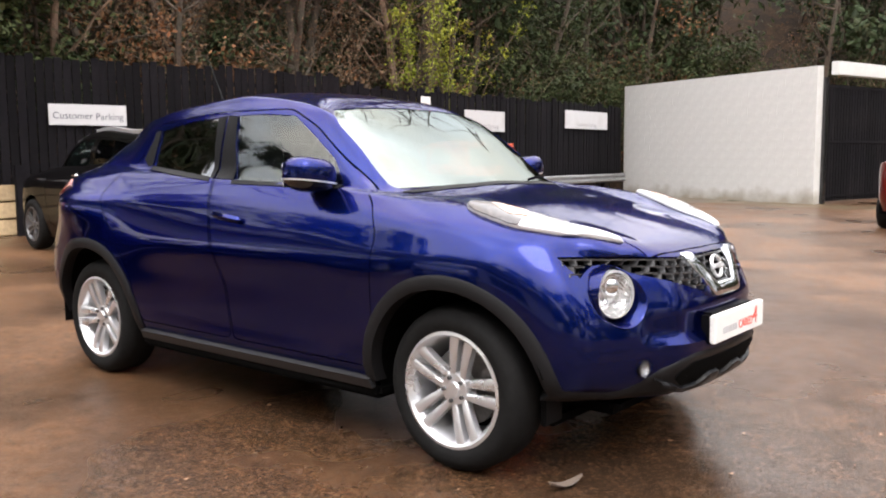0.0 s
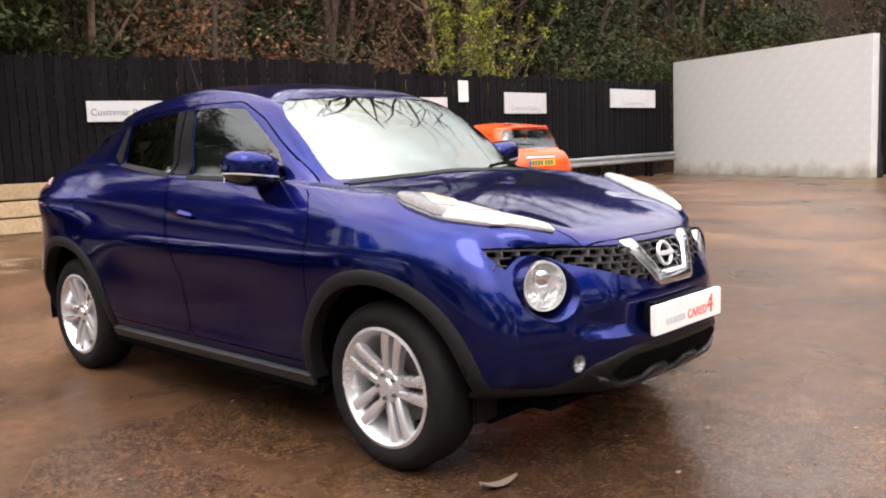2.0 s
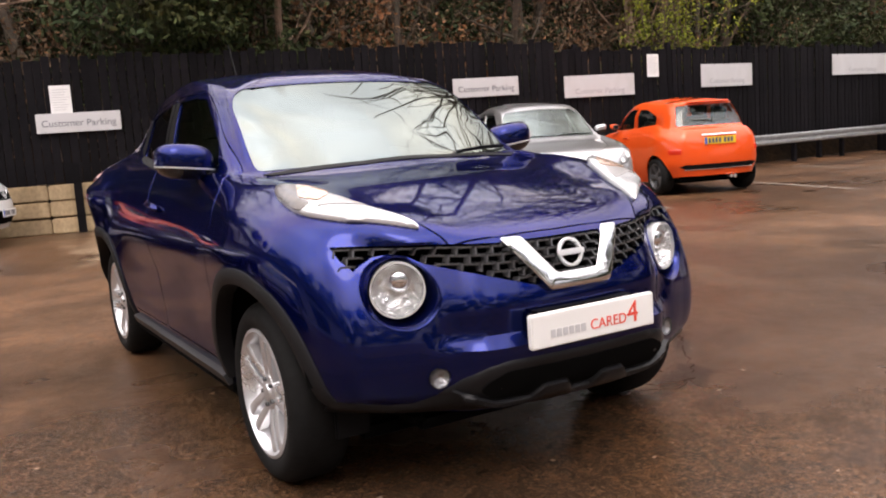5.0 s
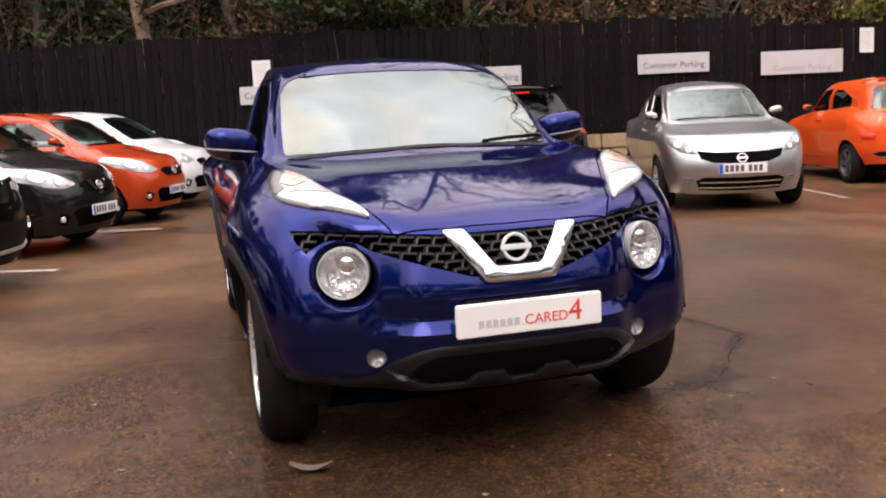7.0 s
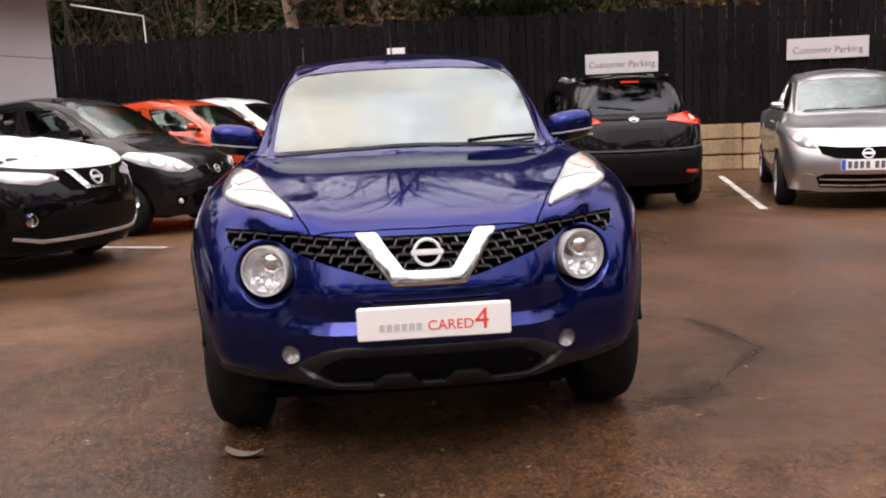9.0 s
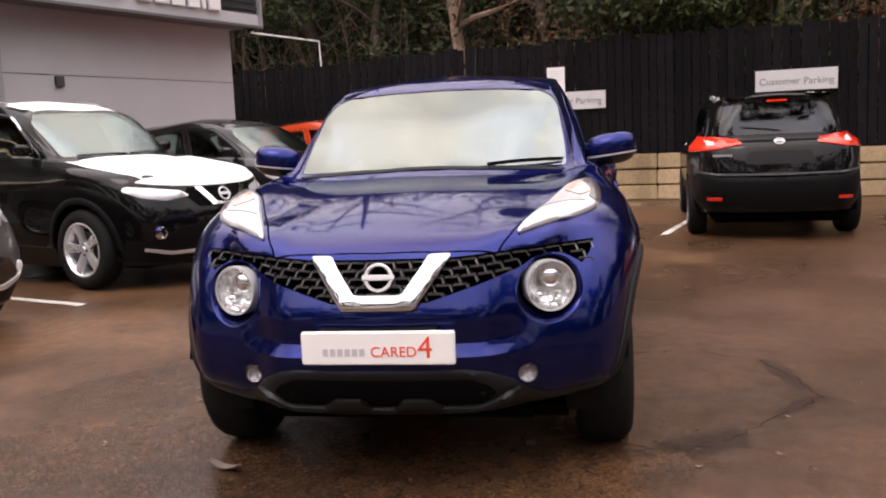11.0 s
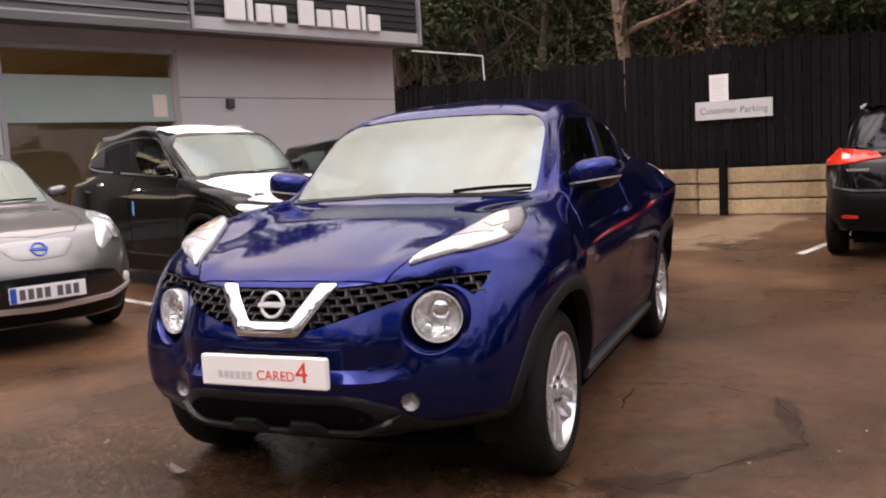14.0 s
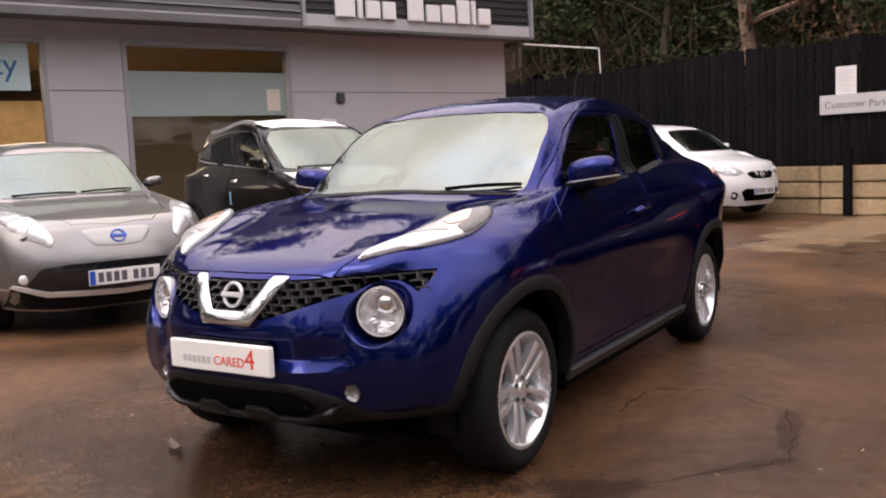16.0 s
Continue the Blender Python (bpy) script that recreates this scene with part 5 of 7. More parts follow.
    for s in (-1, 1):
        for nm, o, g in (("front_window", win_f, "window"), ("rear_side_window", win_r, "privacy" if privacy else "window")):
            part(nm, patch(tree, o, "side", s, -.004, .004, .1, pane=True), [M[g], M["clear"]], car, "side glass", True).visible_shadow = False
        for x in (WB / 2, -WB / 2):
            part("wheel_liner", liner(x, R, s, R * 1.16, .4, W / 2 - .09), M["void"], car)
            make_wheel(car, pose(x, s * ((track or W - .24) / 2), R) @ pose(0, 0, 0, -90 * s) @ pose(0, 0, 0, 0, 0, 10 * x), R - .004, rim, .2, wheel, wheel_mat)
        mx, mz = mp(.52, 1.13)
        if mirrors:
            h, nn = onto(tree, "side", (float(mx), float(mz) - .02), s)
            door_mirror(car, float(mx), h.y + s * .105, float(mz) + .025, s, colour, .76, False)
        hx, hz = mp(-.02, .95)
        h, nn = onto(tree, "side", (float(hx), float(hz)), s)
        bm = bmesh.new()
        box(bm, (-.09, -.012, -.013), (.09, .016, .013), pose(h.x, h.y + s * .018, h.z), bevel=.008)
        part("door_handle", bm, colour if not rails else M["chrome"], car, "", True)
        if rails:
            a, b, yr = float(mp(-1.15, 1.44)[0]), float(mp(.1, 1.44)[0]), W * .27 * roof_w
            rail = [(a, s * (yr - .016)), (b - .1, s * (yr - .016)), (b - .1, s * (yr + .016)), (a, s * (yr + .016))]
            part("roof_rail", patch(tree, rail, "top", 1, .04, .042, .05), M["alloy"], car, "silver roof rail", True)
    part("windscreen", patch(tree, screen, "front", 1, -.003, .005, .08, pane=True), [M["screen_pale"] if name == "silver_car" else M["screen_plain"], M["clear"]], car, "windscreen reflecting pale sky", True).visible_shadow = False
    if back:
        part("rear_window", patch(tree, rounded(back, .04, 3), "front", -1, -.003, .005, .08, pane=True), [M["privacy"] if privacy else M["window"], M["clear"]], car, "rear window", True).visible_shadow = False
    bm = bmesh.new()
    box(bm, (-WB / 2 - rear * .7, -W * .36, .18), (WB / 2 + front * .6, W * .36, .27), bevel=.03)
    box(bm, (WB / 2 + front * .35, -W * .34, .27), (WB / 2 + front * .55, W * .34, bz - .1), bevel=.02)
    part("underbody", bm, M["void"], car)
    cabin(car, cowl - .12, cz + .03, -.05, .48, .34, roof_rear * .5)
    wiper(car, tree, (-.50, cz + .025), (.0, cz + .03))
    wiper(car, tree, (.04, cz + .03), (.5, cz + .04))
    return car, tree, WB / 2 + front, -WB / 2 - rear


def both(pts):
    return [[(s * y, z) for y, z in pts] for s in (-1, 1)]


def dark_panel(car, tree, pts, proud=.004, name="grille", label="black grille", sign=1.0, material="void"):
    return part(name, patch(tree, pts, "front", sign, proud, .012, .05), M[material], car, label, True)


def mirror_pts(half):
    """A closed outline from its half with y >= 0, from the top middle down to the low middle."""
    return half + [(-y, z) for y, z in half[::-1] if y > 1e-6]


def face_out(h, nn, off):
    """A frame at a place on the skin: local z along the normal, local y upwards."""
    x = Vector((0, 0, 1)).cross(nn).normalized()
    y = nn.cross(x)
    m = Matrix((x, y, nn)).transposed().to_4x4()
    return Matrix.Translation(h + nn * off) @ m


def emblem_at(car, tree, y, z, r, sign=1.0, material="bright_satin"):
    h, nn = onto(tree, "front", (y, z), sign)
    return flat_emblem("emblem", car, face_out(h, nn, .004), r, material, "ring-and-bar emblem")


def plate_at(car, tree, z, sign=1.0, back="plate_white", proud=.02, y=0):
    h, nn = onto(tree, "front", (y, z), sign)
    return number_plate(car, pose(h.x + sign * proud, y, z, 0, 0, 90 * sign), back)


ROW = 67.0
M["dark_alloy"] = surf("smoked_alloy", (0.16, 0.16, 0.165), 0.35, 0.7, grain=(200, 0.1))
P = {"orange_red": paint("orange_red_paint", (0.52, 0.055, 0.012), .25), "white": paint("white_paint", (0.78, 0.78, 0.78), 0, .3, flake=.02), "black": paint("black_paint", (0.0024, 0.0021, 0.0024), 0, .4, 0.5, spec=.03), "grey": paint("warm_grey_paint", (0.19, 0.186, 0.182), .8, .34), "silver": paint("silver_paint", (0.56, 0.56, 0.565), .95, .33), "flap": paint("pale_grey_flap_paint", (0.30, 0.297, 0.295), .6, .4), "orange": paint("bright_orange_paint", (0.80, 0.088, 0.012), .1), "red": paint("dark_red_paint", (0.10, 0.008, 0.006), .2), "charcoal": paint("charcoal_paint", (0.006, 0.0056, 0.006), 0, .4, 0.7, spec=.06)}


def small_hatch(label, m, colour):
    car, tree, nose, tail = hatch("hatchback_car", label, m, colour, 3.83, 1.665, 1.58, 2.45, .305, .74, 1.14, .85, 1.06, .38, -1.55, (1.02, 1.10, 1.46, 1.51), [(-.46, 1.14), (.46, 1.14), (.40, 1.42), (-.40, 1.42)], "row of parked hatchbacks", rim=.19, privacy=False)
    for pts in both([(.36, .715), (.50, .675), (.66, .70), (.775, .775), (.80, .87), (.765, .915), (.64, .885), (.48, .805)]):
        k = 1 if pts[0][0] > 0 else -1
        lamp_pod(car, tree, pts, "front", 1, "headlamp", .012, .045, bowls=((k * .68, .80, .062), (k * .54, .745, .045)))
    g = dark_panel(car, tree, mirror_pts([(0, .735), (.26, .735), (.33, .70), (.24, .625), (0, .615)]))
    for s in (-1, 1):
        part("grille_strip", patch(tree, [(s * .20, .735), (s * .14, .735), (s * .075, .63), (s * .125, .63)], "front", 1, .02, .02, .03), M["chrome"], car, "chrome vee arm")
    emblem_at(car, tree, 0, .68, .05)
    dark_panel(car, tree, mirror_pts([(0, .47), (.40, .47), (.46, .42), (.36, .28), (0, .27)]), name="lower_intake", label="black lower intake")
    for pts in both([(.50, .40), (.60, .44), (.60, .33), (.52, .30)]):
        dark_panel(car, tree, pts, .005, "fog_recess", "black fog lamp recess")
    for s in (-1, 1):
        h, nn = onto(tree, "front", (s * .565, .37), 1)
        bm = bmesh.new()
        lathe(bm, [(.032, -.02), (.032, .01), (.02, .016), (0, .018)], Matrix.Translation(h) @ pose(0, 0, 0, 0, 90, 0), 20)
        part("fog_lamp", bm, M["reflector"], car, "round fog lamp", True)
    plate_at(car, tree, .43)
    return car


small_hatch("white small hatchback parked nose-out by the fence", pose(-10.98, -2.50, .06, 0, 0, ROW), P["white"])
small_hatch("orange-red small hatchback parked in a row of cars", pose(-8.92, -3.0, .018, 0, 0, ROW), P["orange_red"])
small_hatch("black small hatchback parked in a row of cars", pose(-6.22, -3.73, .018, 0, 0, ROW), P["charcoal"])
small_hatch("dark red hatchback parked near the white wall", pose(.60, 13.3, .018, 0, 0, 90), P["red"])


def silver_mpv():
    car, tree, nose, tail = hatch("silver_car", "silver compact family car facing out of its bay", pose(-5.76, 5.62, .018, 0, 0, -21), P["silver"], 4.1, 1.695, 1.53, 2.6, .305, .80, 1.10, .83, 1.01, .32, -1.75, (1.0, 1.08, 1.40, 1.46), [(-.46, 1.12), (.46, 1.12), (.40, 1.37), (-.40, 1.37)], "cars along the fence", rim=.2, privacy=False)
    for pts in both([(.46, .65), (.51, .73), (.64, .84), (.755, .85), (.74, .77), (.63, .675)]):
        k = 1 if pts[0][0] > 0 else -1
        lamp_pod(car, tree, pts, "front", 1, "headlamp", .012, .045, bowls=((k * .64, .765, .05), (k * .545, .70, .038)), material="lamp_smoke")
    dark_panel(car, tree, mirror_pts([(0, .665), (.28, .67), (.47, .69), (.43, .60), (.30, .555), (0, .535)]), label="black curved grille")
    emblem_at(car, tree, 0, .60, .055)
    dark_panel(car, tree, mirror_pts([(0, .385), (.40, .395), (.48, .36), (.44, .25), (0, .235)]), name="lower_intake", label="black lower intake")
    for z in (.285, .345):
        part("chrome_strip", patch(tree, mirror_pts([(0, z), (.44, z + .006), (.44, z - .010), (0, z - .016)]), "front", 1, .016, .014, .06), M["chrome"], car, "chrome strip", True)
    for pts in both([(.50, .385), (.60, .40), (.60, .345), (.54, .325)]):
        part("fog_lamp", patch(tree, pts, "front", 1, .006, .01, .04), M["lamp_smoke"], car, "fog lamp", True)
    plate_at(car, tree, .49)


silver_mpv()


def grey_electric():
    car, tree, nose, tail = hatch("electric_car", "warm grey electric hatchback with upright headlamps, parked nose-out", pose(-.97, -5.33, .018, 0, 0, ROW), P["grey"], 4.445, 1.77, 1.55, 2.70, .316, .95, 1.05, .84, 1.02, .28, -1.75, None, [(-.44, 1.2), (.44, 1.2), (.38, 1.33), (-.38, 1.33)], "row of parked cars", rim=.2, privacy=False)
    lamp = [(1.45, .66), (1.60, .60), (1.80, .54), (2.0, .50), (2.15, .44), (2.16, .475), (2.05, .60), (1.90, .70), (1.70, .745), (1.55, .73)]
    for s in (-1, 1):
        lamp_pod(car, tree, [(x, s * y) for x, y in lamp], "top", 1, "headlamp", .028, .02, "tall clear headlamp swept over the wing", ((1.98, s * .60, .055), (1.83, s * .64, .05)))
    port = [(0, .80), (.20, .80), (.255, .785), (.235, .735), (.17, .675), (0, .665)]
    part("charge_flap", patch(tree, rounded(mirror_pts(port), .02, 2), "front", 1, .006, .012, .04, .003), P["flap"], car, "pale charging-port flap", True)
    emblem_at(car, tree, 0, .735, .055, 1, "plate_blue")
    part("grille", patch(tree, mirror_pts([(0, .56), (.40, .555), (.55, .53), (.64, .42), (.58, .36), (0, .33)]), "front", 1, .005, .012, .05), M["gloss_black"], car, "black lower grille", True)
    part("chrome_strip", patch(tree, mirror_pts([(0, .345), (.50, .36), (.72, .42), (.735, .40), (.52, .325), (0, .305)]), "front", 1, .014, .014, .06), M["bright_satin"], car, "chrome strip along the lower bumper", True)
    part("lower_bumper", patch(tree, mirror_pts([(0, .30), (.52, .32), (.73, .39), (.76, .24), (.4, .215), (0, .21)]), "front", 1, .004, .012, .06), M["plastic"], car, "black lower bumper", True)
    for s in (-1, 1):
        h, nn = onto(tree, "front", (s * .66, .46), 1)
        bm = bmesh.new()
        lathe(bm, [(.036, -.02), (.036, .008), (.022, .014), (0, .016)], Matrix.Translation(h) @ pose(0, 0, 0, 0, 90, 20 * s), 20)
        part("fog_lamp", bm, M["reflector"], car, "round fog lamp", True)
    plate_at(car, tree, .445, 1, proud=.03)


grey_electric()


M["tag_blue"] = surf("pale_blue_paper", (0.16, 0.42, 0.70), 0.6)


def skin_line(tree, pts, side, w):
    """A thin raised line that follows a closed outline on a car's flank."""
    ins, outs = ribbon(pts, w)
    bm = bmesh.new()
    rows = []
    for p, q in zip(ins, outs):
        (h, n0), (g, n1) = onto(tree, "side", p, side), onto(tree, "side", q, side)
        rows.append([bm.verts.new(v) for v in (h - n0 * .004, h + n0 * .009, g + n1 * .009, g - n1 * .004)])
    for p, q in zip(rows, rows[1:] + rows[:1]):
        for j in range(3):
            bm.faces.new((p[j], p[j + 1], q[j + 1], q[j]))
    bmesh.ops.recalc_face_normals(bm, faces=bm.faces)
    return bm


def black_suv():
    car, tree, nose, tail = hatch("black_suv", "new black utility vehicle with white film on bonnet and roof", pose(-3.715, -4.545, .018, 0, 0, ROW), P["black"], 4.64, 1.82, 1.76, 2.705, .36, .92, 1.02, .97, 1.15, .26, -1.95, (1.10, 1.18, 1.60, 1.68), [(-.5, 1.25), (.5, 1.25), (.44, 1.56), (-.44, 1.56)], "row of parked cars", "wide", .235, True, rails=True, roof_w=1.08)
    film = [(1.0, 0), (.96, .50), (1.02, .72), (1.35, .76), (1.74, .73), (1.95, .64), (2.10, .42), (2.165, .2), (2.175, 0)]
    part("bonnet_film", patch(tree, film + [(x, -y) for x, y in film[-2:0:-1]], "top", 1, .004, .003, .07), M["film"], car, "white transit film over the bonnet", True)
    lip = [(0, 1.0), (.40, .99), (.64, .96), (.715, .93), (.60, .905), (.45, .888), (.25, .876), (0, .872)]
    part("film_edge", patch(tree, rounded(mirror_pts(lip), .02, 2), "front", 1, .006, .005, .05), M["film"], car, "white film folded over the bonnet's front edge", True)
    part("roof_film", patch(tree, [(.26, -.48), (.30, 0), (.26, .48), (-.35, .49), (-.35, -.49)], "top", 1, .004, .003, .07), M["film"], car, "white transit film over the roof front", True)
    for pts in both([(.36, .80), (.55, .765), (.72, .80), (.80, .86), (.78, .90), (.62, .875), (.42, .845)]):
        lamp_pod(car, tree, pts, "front", 1, "headlamp", .012, .045)
    dark_panel(car, tree, mirror_pts([(0, .86), (.36, .865), (.40, .80), (.30, .70), (0, .69)]))
    for s in (-1, 1):
        part("grille_strip", patch(tree, [(s * .30, .86), (s * .23, .86), (s * .11, .715), (s * .17, .70)], "front", 1, .022, .02, .03), M["chrome"], car, "chrome vee arm")
    part("grille_strip", patch(tree, [(.165, .70), (-.165, .70), (-.118, .724), (.118, .724)], "front", 1, .0235, .02, .03), M["chrome"], car, "chrome foot of the vee")
    emblem_at(car, tree, 0, .79, .065)
    part("lower_bumper", patch(tree, mirror_pts([(0, .55), (.46, .55), (.70, .42), (.80, .45), (.80, .26), (.4, .23), (0, .22)]), "front", 1, .006, .014, .06), M["plastic"], car, "black plastic lower bumper", True)
    part("chrome_strip", patch(tree, mirror_pts([(0, .33), (.55, .335), (.72, .375), (.72, .355), (.55, .31), (0, .305)]), "front", 1, .02, .016, .06), M["alloy"], car, "silver skid strip", True)
    for s in (-1, 1):
        h, nn = onto(tree, "front", (s * .64, .50), 1)
        bm = bmesh.new()
        lathe(bm, [(.055, -.02), (.055, .012), (.045, .014), (.04, .0), (.02, .004), (0, .006)], Matrix.Translation(h) @ pose(0, 0, 0, 0, 90, 18 * s), 24)
        part("fog_lamp", bm, M["chrome"], car, "round fog lamp with chrome ring", True)
        glaze = [(.66, 1.165), (.52, 1.285), (.36, 1.43), (.20, 1.555), (.05, 1.60), (-.35, 1.615), (-.95, 1.59), (-1.40, 1.52), (-1.66, 1.40), (-1.56, 1.315), (-1.25, 1.275), (-.3, 1.222)]
        part("window_surround", skin_line(tree, rounded(glaze, .1, 4), s, .017), M["chrome"], car, "chrome line round the side windows", True)
        pane = rounded([(-1.17, 1.315), (-1.19, 1.545), (-1.36, 1.50), (-1.58, 1.395), (-1.50, 1.335)], .04, 3)
        part("quarter_window", patch(tree, pane, "side", s, .004, .006, .06), M["gloss_black"], car, "dark quarter glass", True)
        h, nn = onto(tree, "side", (-.06, .86), s)
        bm = bmesh.new()
        box(bm, (-.016, -.003, -.075), (.016, .003, .075), pose(h.x, h.y + s * .006, h.z))
        part("door_tag", bm, M["tag_blue"], car, "small pale blue paper tag")
        h, nn = onto(tree, "side", (-.95, 1.12), s)
        bm = bmesh.new()
        box(bm, (-.09, -.012, -.013), (.09, .016, .013), pose(h.x, h.y + s * .018, h.z), bevel=.008)
        part("door_handle", bm, M["chrome"], car, "", True)
        for x in (1.3525, -1.3525):
            part("arch_trim", arch_ring(tree, x, .36, .405, .46, s, 0, 180, .014, .22), M["plastic"], car, "black plastic wheel-arch trim", True)


black_suv()


def black_crossover():
    car, tree, nose, tail = hatch("black_crossover", "black crossover car parked nose-in against the fence, tail outward", pose(-6.81, 2.90, .018, 0, 0, 175), P["black"], 4.377, 1.806, 1.57, 2.646, .34, .87, 1.0, .92, 1.08, .28, -1.86, (.98, 1.06, 1.46, 1.53), [(-.60, 1.10), (.60, 1.10), (.52, 1.42), (-.52, 1.42)], "cars along the fence", "twin", .22, True, rails=True, roof_w=1.12, mirrors=False, wheel_mat="dark_alloy")
    for pts in both([(.36, 1.005), (.60, .96), (.90, .93), (.89, 1.10), (.62, 1.09), (.40, 1.055)]):
        lp = part("tail_lamp", patch(tree, pts, "front", -1, .014, .016, .04, .006), M["red_lens"], car, "red tail lamp with pale centre", True)
        s = 1 if pts[0][0] > 0 else -1
        part("lamp_centre", patch(tree, [(s * .63, 1.0), (s * .70, .995), (s * .72, 1.055), (s * .64, 1.05)], "front", -1, .018, .006, .03), M["reflector"], lp, "pale reversing lens", True)
    emblem_at(car, tree, 0, 1.02, .05, -1)
    part("plate_recess", patch(tree, rounded([(-.34, .80), (.34, .80), (.30, .93), (-.30, .93)], .03, 2), "front", -1, .003, .006, .06), M["plastic_grey"], car, "empty dark plate recess", True)
    part("rear_bumper", patch(tree, mirror_pts([(0, .66), (.60, .67), (.80, .72), (.84, .40), (.6, .28), (0, .27)]), "front", -1, .01, .02, .06, .004), M["plastic"], car, "black plastic rear bumper", True)
    for pts in both([(.56, .465), (.70, .465), (.70, .435), (.56, .435)]):
        part("reflector", patch(tree, pts, "front", -1, .018, .01, .03), M["red_lens"], car, "orange-red reflector", True)
    part("brake_lamp", patch(tree, [(-.10, 1.455), (.10, 1.455), (.10, 1.435), (-.10, 1.435)], "front", -1, .012, .01, .03), M["red_lens"], car, "high brake lamp", True)
    wiper(car, tree, (-.04, 1.13), (.36, 1.18), "rear_wiper", "front", -1)
    bm = bmesh.new()
    box(bm, (tail + .36, -.52, 1.475), (tail + .62, .52, 1.505), bevel=.012)
    part("spoiler", bm, P["black"], car)
    part("bumper_line", patch(tree, mirror_pts([(0, .70), (.60, .71), (.78, .735), (.78, .718), (.60, .692), (0, .682)]), "front", -1, .016, .014, .06), M["dark_grey"], car, "dark satin line along the bumper", True)
    bars_text(car, pose(tail - .004, .66, .90, 0, 0, -90), [(k * .028, .02) for k in range(7)], .022, "alloy")


black_crossover()


def orange_city():
    car, tree, nose, tail = hatch("city_car", "bright orange rounded city car parked tail outward", pose(-6.72, 9.12, .018, 0, 0, 162), P["orange"], 3.55, 1.627, 1.49, 2.30, .29, .66, .78, .80, 1.0, .12, -1.40, (.87, 1.01, 1.37, 1.42), [(-.56, 1.03), (.56, 1.03), (.47, 1.345), (-.47, 1.345)], "cars along the fence", "wide", .19, False, doors=1, roof_w=1.12, wheel_mat="dark_grey", wr_x=-1.0, wr_z=1.27)
    for pts in both([(.60, .62), (.73, .62), (.73, .70), (.60, .70)]):
        part("tail_lamp", patch(tree, rounded(pts, .02, 2), "front", -1, .012, .014, .03, .004), M["red_lens"], car, "small red tail lamp", True)
    plate_at(car, tree, .80, -1, "plate_yellow")
    part("plate_handle", patch(tree, [(-.28, .885), (.28, .885), (.28, .87), (-.28, .87)], "front", -1, .03, .03, .05), M["chrome"], car, "chrome handle bar", True)
    part("rear_bumper", patch(tree, mirror_pts([(0, .455), (.55, .455), (.63, .43), (.55, .39), (0, .385)]), "front", -1, .006, .014, .05), M["plastic"], car, "black slot in the rear bumper", True)
    part("chrome_strip", patch(tree, mirror_pts([(0, .385), (.56, .39), (.56, .378), (0, .373)]), "front", -1, .012, .012, .06), M["chrome"], car, "chrome bumper strip", True)
    wiper(car, tree, (-.05, 1.09), (.28, 1.11), "rear_wiper", "front", -1)
    bm = bmesh.new()
    for y in (-.22, -.16):
        cyl(bm, .028, .028, .1, pose(tail + .04, y, .25, 0, 90, 0), 16)
    part("exhaust", bm, M["chrome"], car, "twin chrome tailpipe")
    h, nn = onto(tree, "front", (0, 1.36), -1)
    bm = bmesh.new()
    box(bm, (h.x - .05, -.34, 1.372), (h.x + .16, .34, 1.402), bevel=.014)
    part("spoiler", bm, P["orange"], car, "", True)


orange_city()


# ---- showroom ----
M["frost"] = surf("frosted_film", (0.33, 0.40, 0.375), 0.35, grain=(1.5, .06))
M["shop_glass"] = glass("showroom_glass", (0.82, 0.84, 0.82), 0.05)
M["louvre"] = surf("grey_louvre_metal", (0.36, 0.36, 0.37), 0.45, 0.3, grain=(3, .08))
M["louvre_dark"] = surf("weathered_grey_louvre", (0.16, 0.155, 0.158), 0.5, 0.2, grain=(3, .12), stain=(1.5, (.11, .105, .105), .6))
M["fascia"] = surf("charcoal_fascia", (0.035, 0.035, 0.038), 0.5, grain=(4, .1))
M["letter"] = surf("white_letter_acrylic", (0.85, 0.85, 0.84), 0.35)
M["room"] = surf("showroom_plaster", (0.62, 0.54, 0.44), 0.8, grain=(2, .1))
M["timber"] = surf("warm_timber_beam", (0.46, 0.31, 0.15), 0.6, grain=(12, .25))
M["tile"] = surf("dark_floor_tile", (0.10, 0.095, 0.09), 0.3, grain=(3, .15))
M["poster"] = surf("pale_blue_poster", (0.50, 0.66, 0.68), 0.5, grain=(2, .05))
M["poster_ink"] = surf("blue_poster_ink", (0.03, 0.16, 0.38), 0.5)
M["notice"] = surf("cream_notice_paper", (0.75, 0.66, 0.55), 0.6)


def wall_piece(name, lo, hi, material="wall_grey", label="", bevel=.004):
    bm = bmesh.new()
    box(bm, lo, hi, bevel=bevel)
    ob = tagged(link_bm(name, bm, M[material]), label, "wall", kind="structure")
    ob.matrix_world = bld
    return ob


bld = pose(-10.44, -5.33, 0, 0, 0, -23.26)
SPANS = [("wall_pier_1", 0, 4.34), ("wall_pier_2", 6.92, 7.91), ("wall_pier_3", 10.9, 12.2), ("wall_pier_4", 15.2, 22.0)]
for nm, a, b in SPANS:
    for z0, z1 in ((0, 2.362), (2.374, 3.08)):
        wall_piece(nm, (a, -.3, z0), (b, 0, z1), label="grey clad showroom wall panel")
    wall_piece("wall_joint", (a + .01, -.28, 2.36), (b - .01, -.012, 2.376), "dark_grey", "recessed dark wall joint", 0)
for a, b in ((4.34, 6.92), (7.91, 10.9), (12.2, 15.2)):
    wall_piece("wall_sill", (a, -.3, 0), (b, -.003, .32), label="grey wall below the showroom window")
wall_piece("wall_head", (0, -.3, 3.08), (22, 0, 3.3), label="grey wall above the windows")
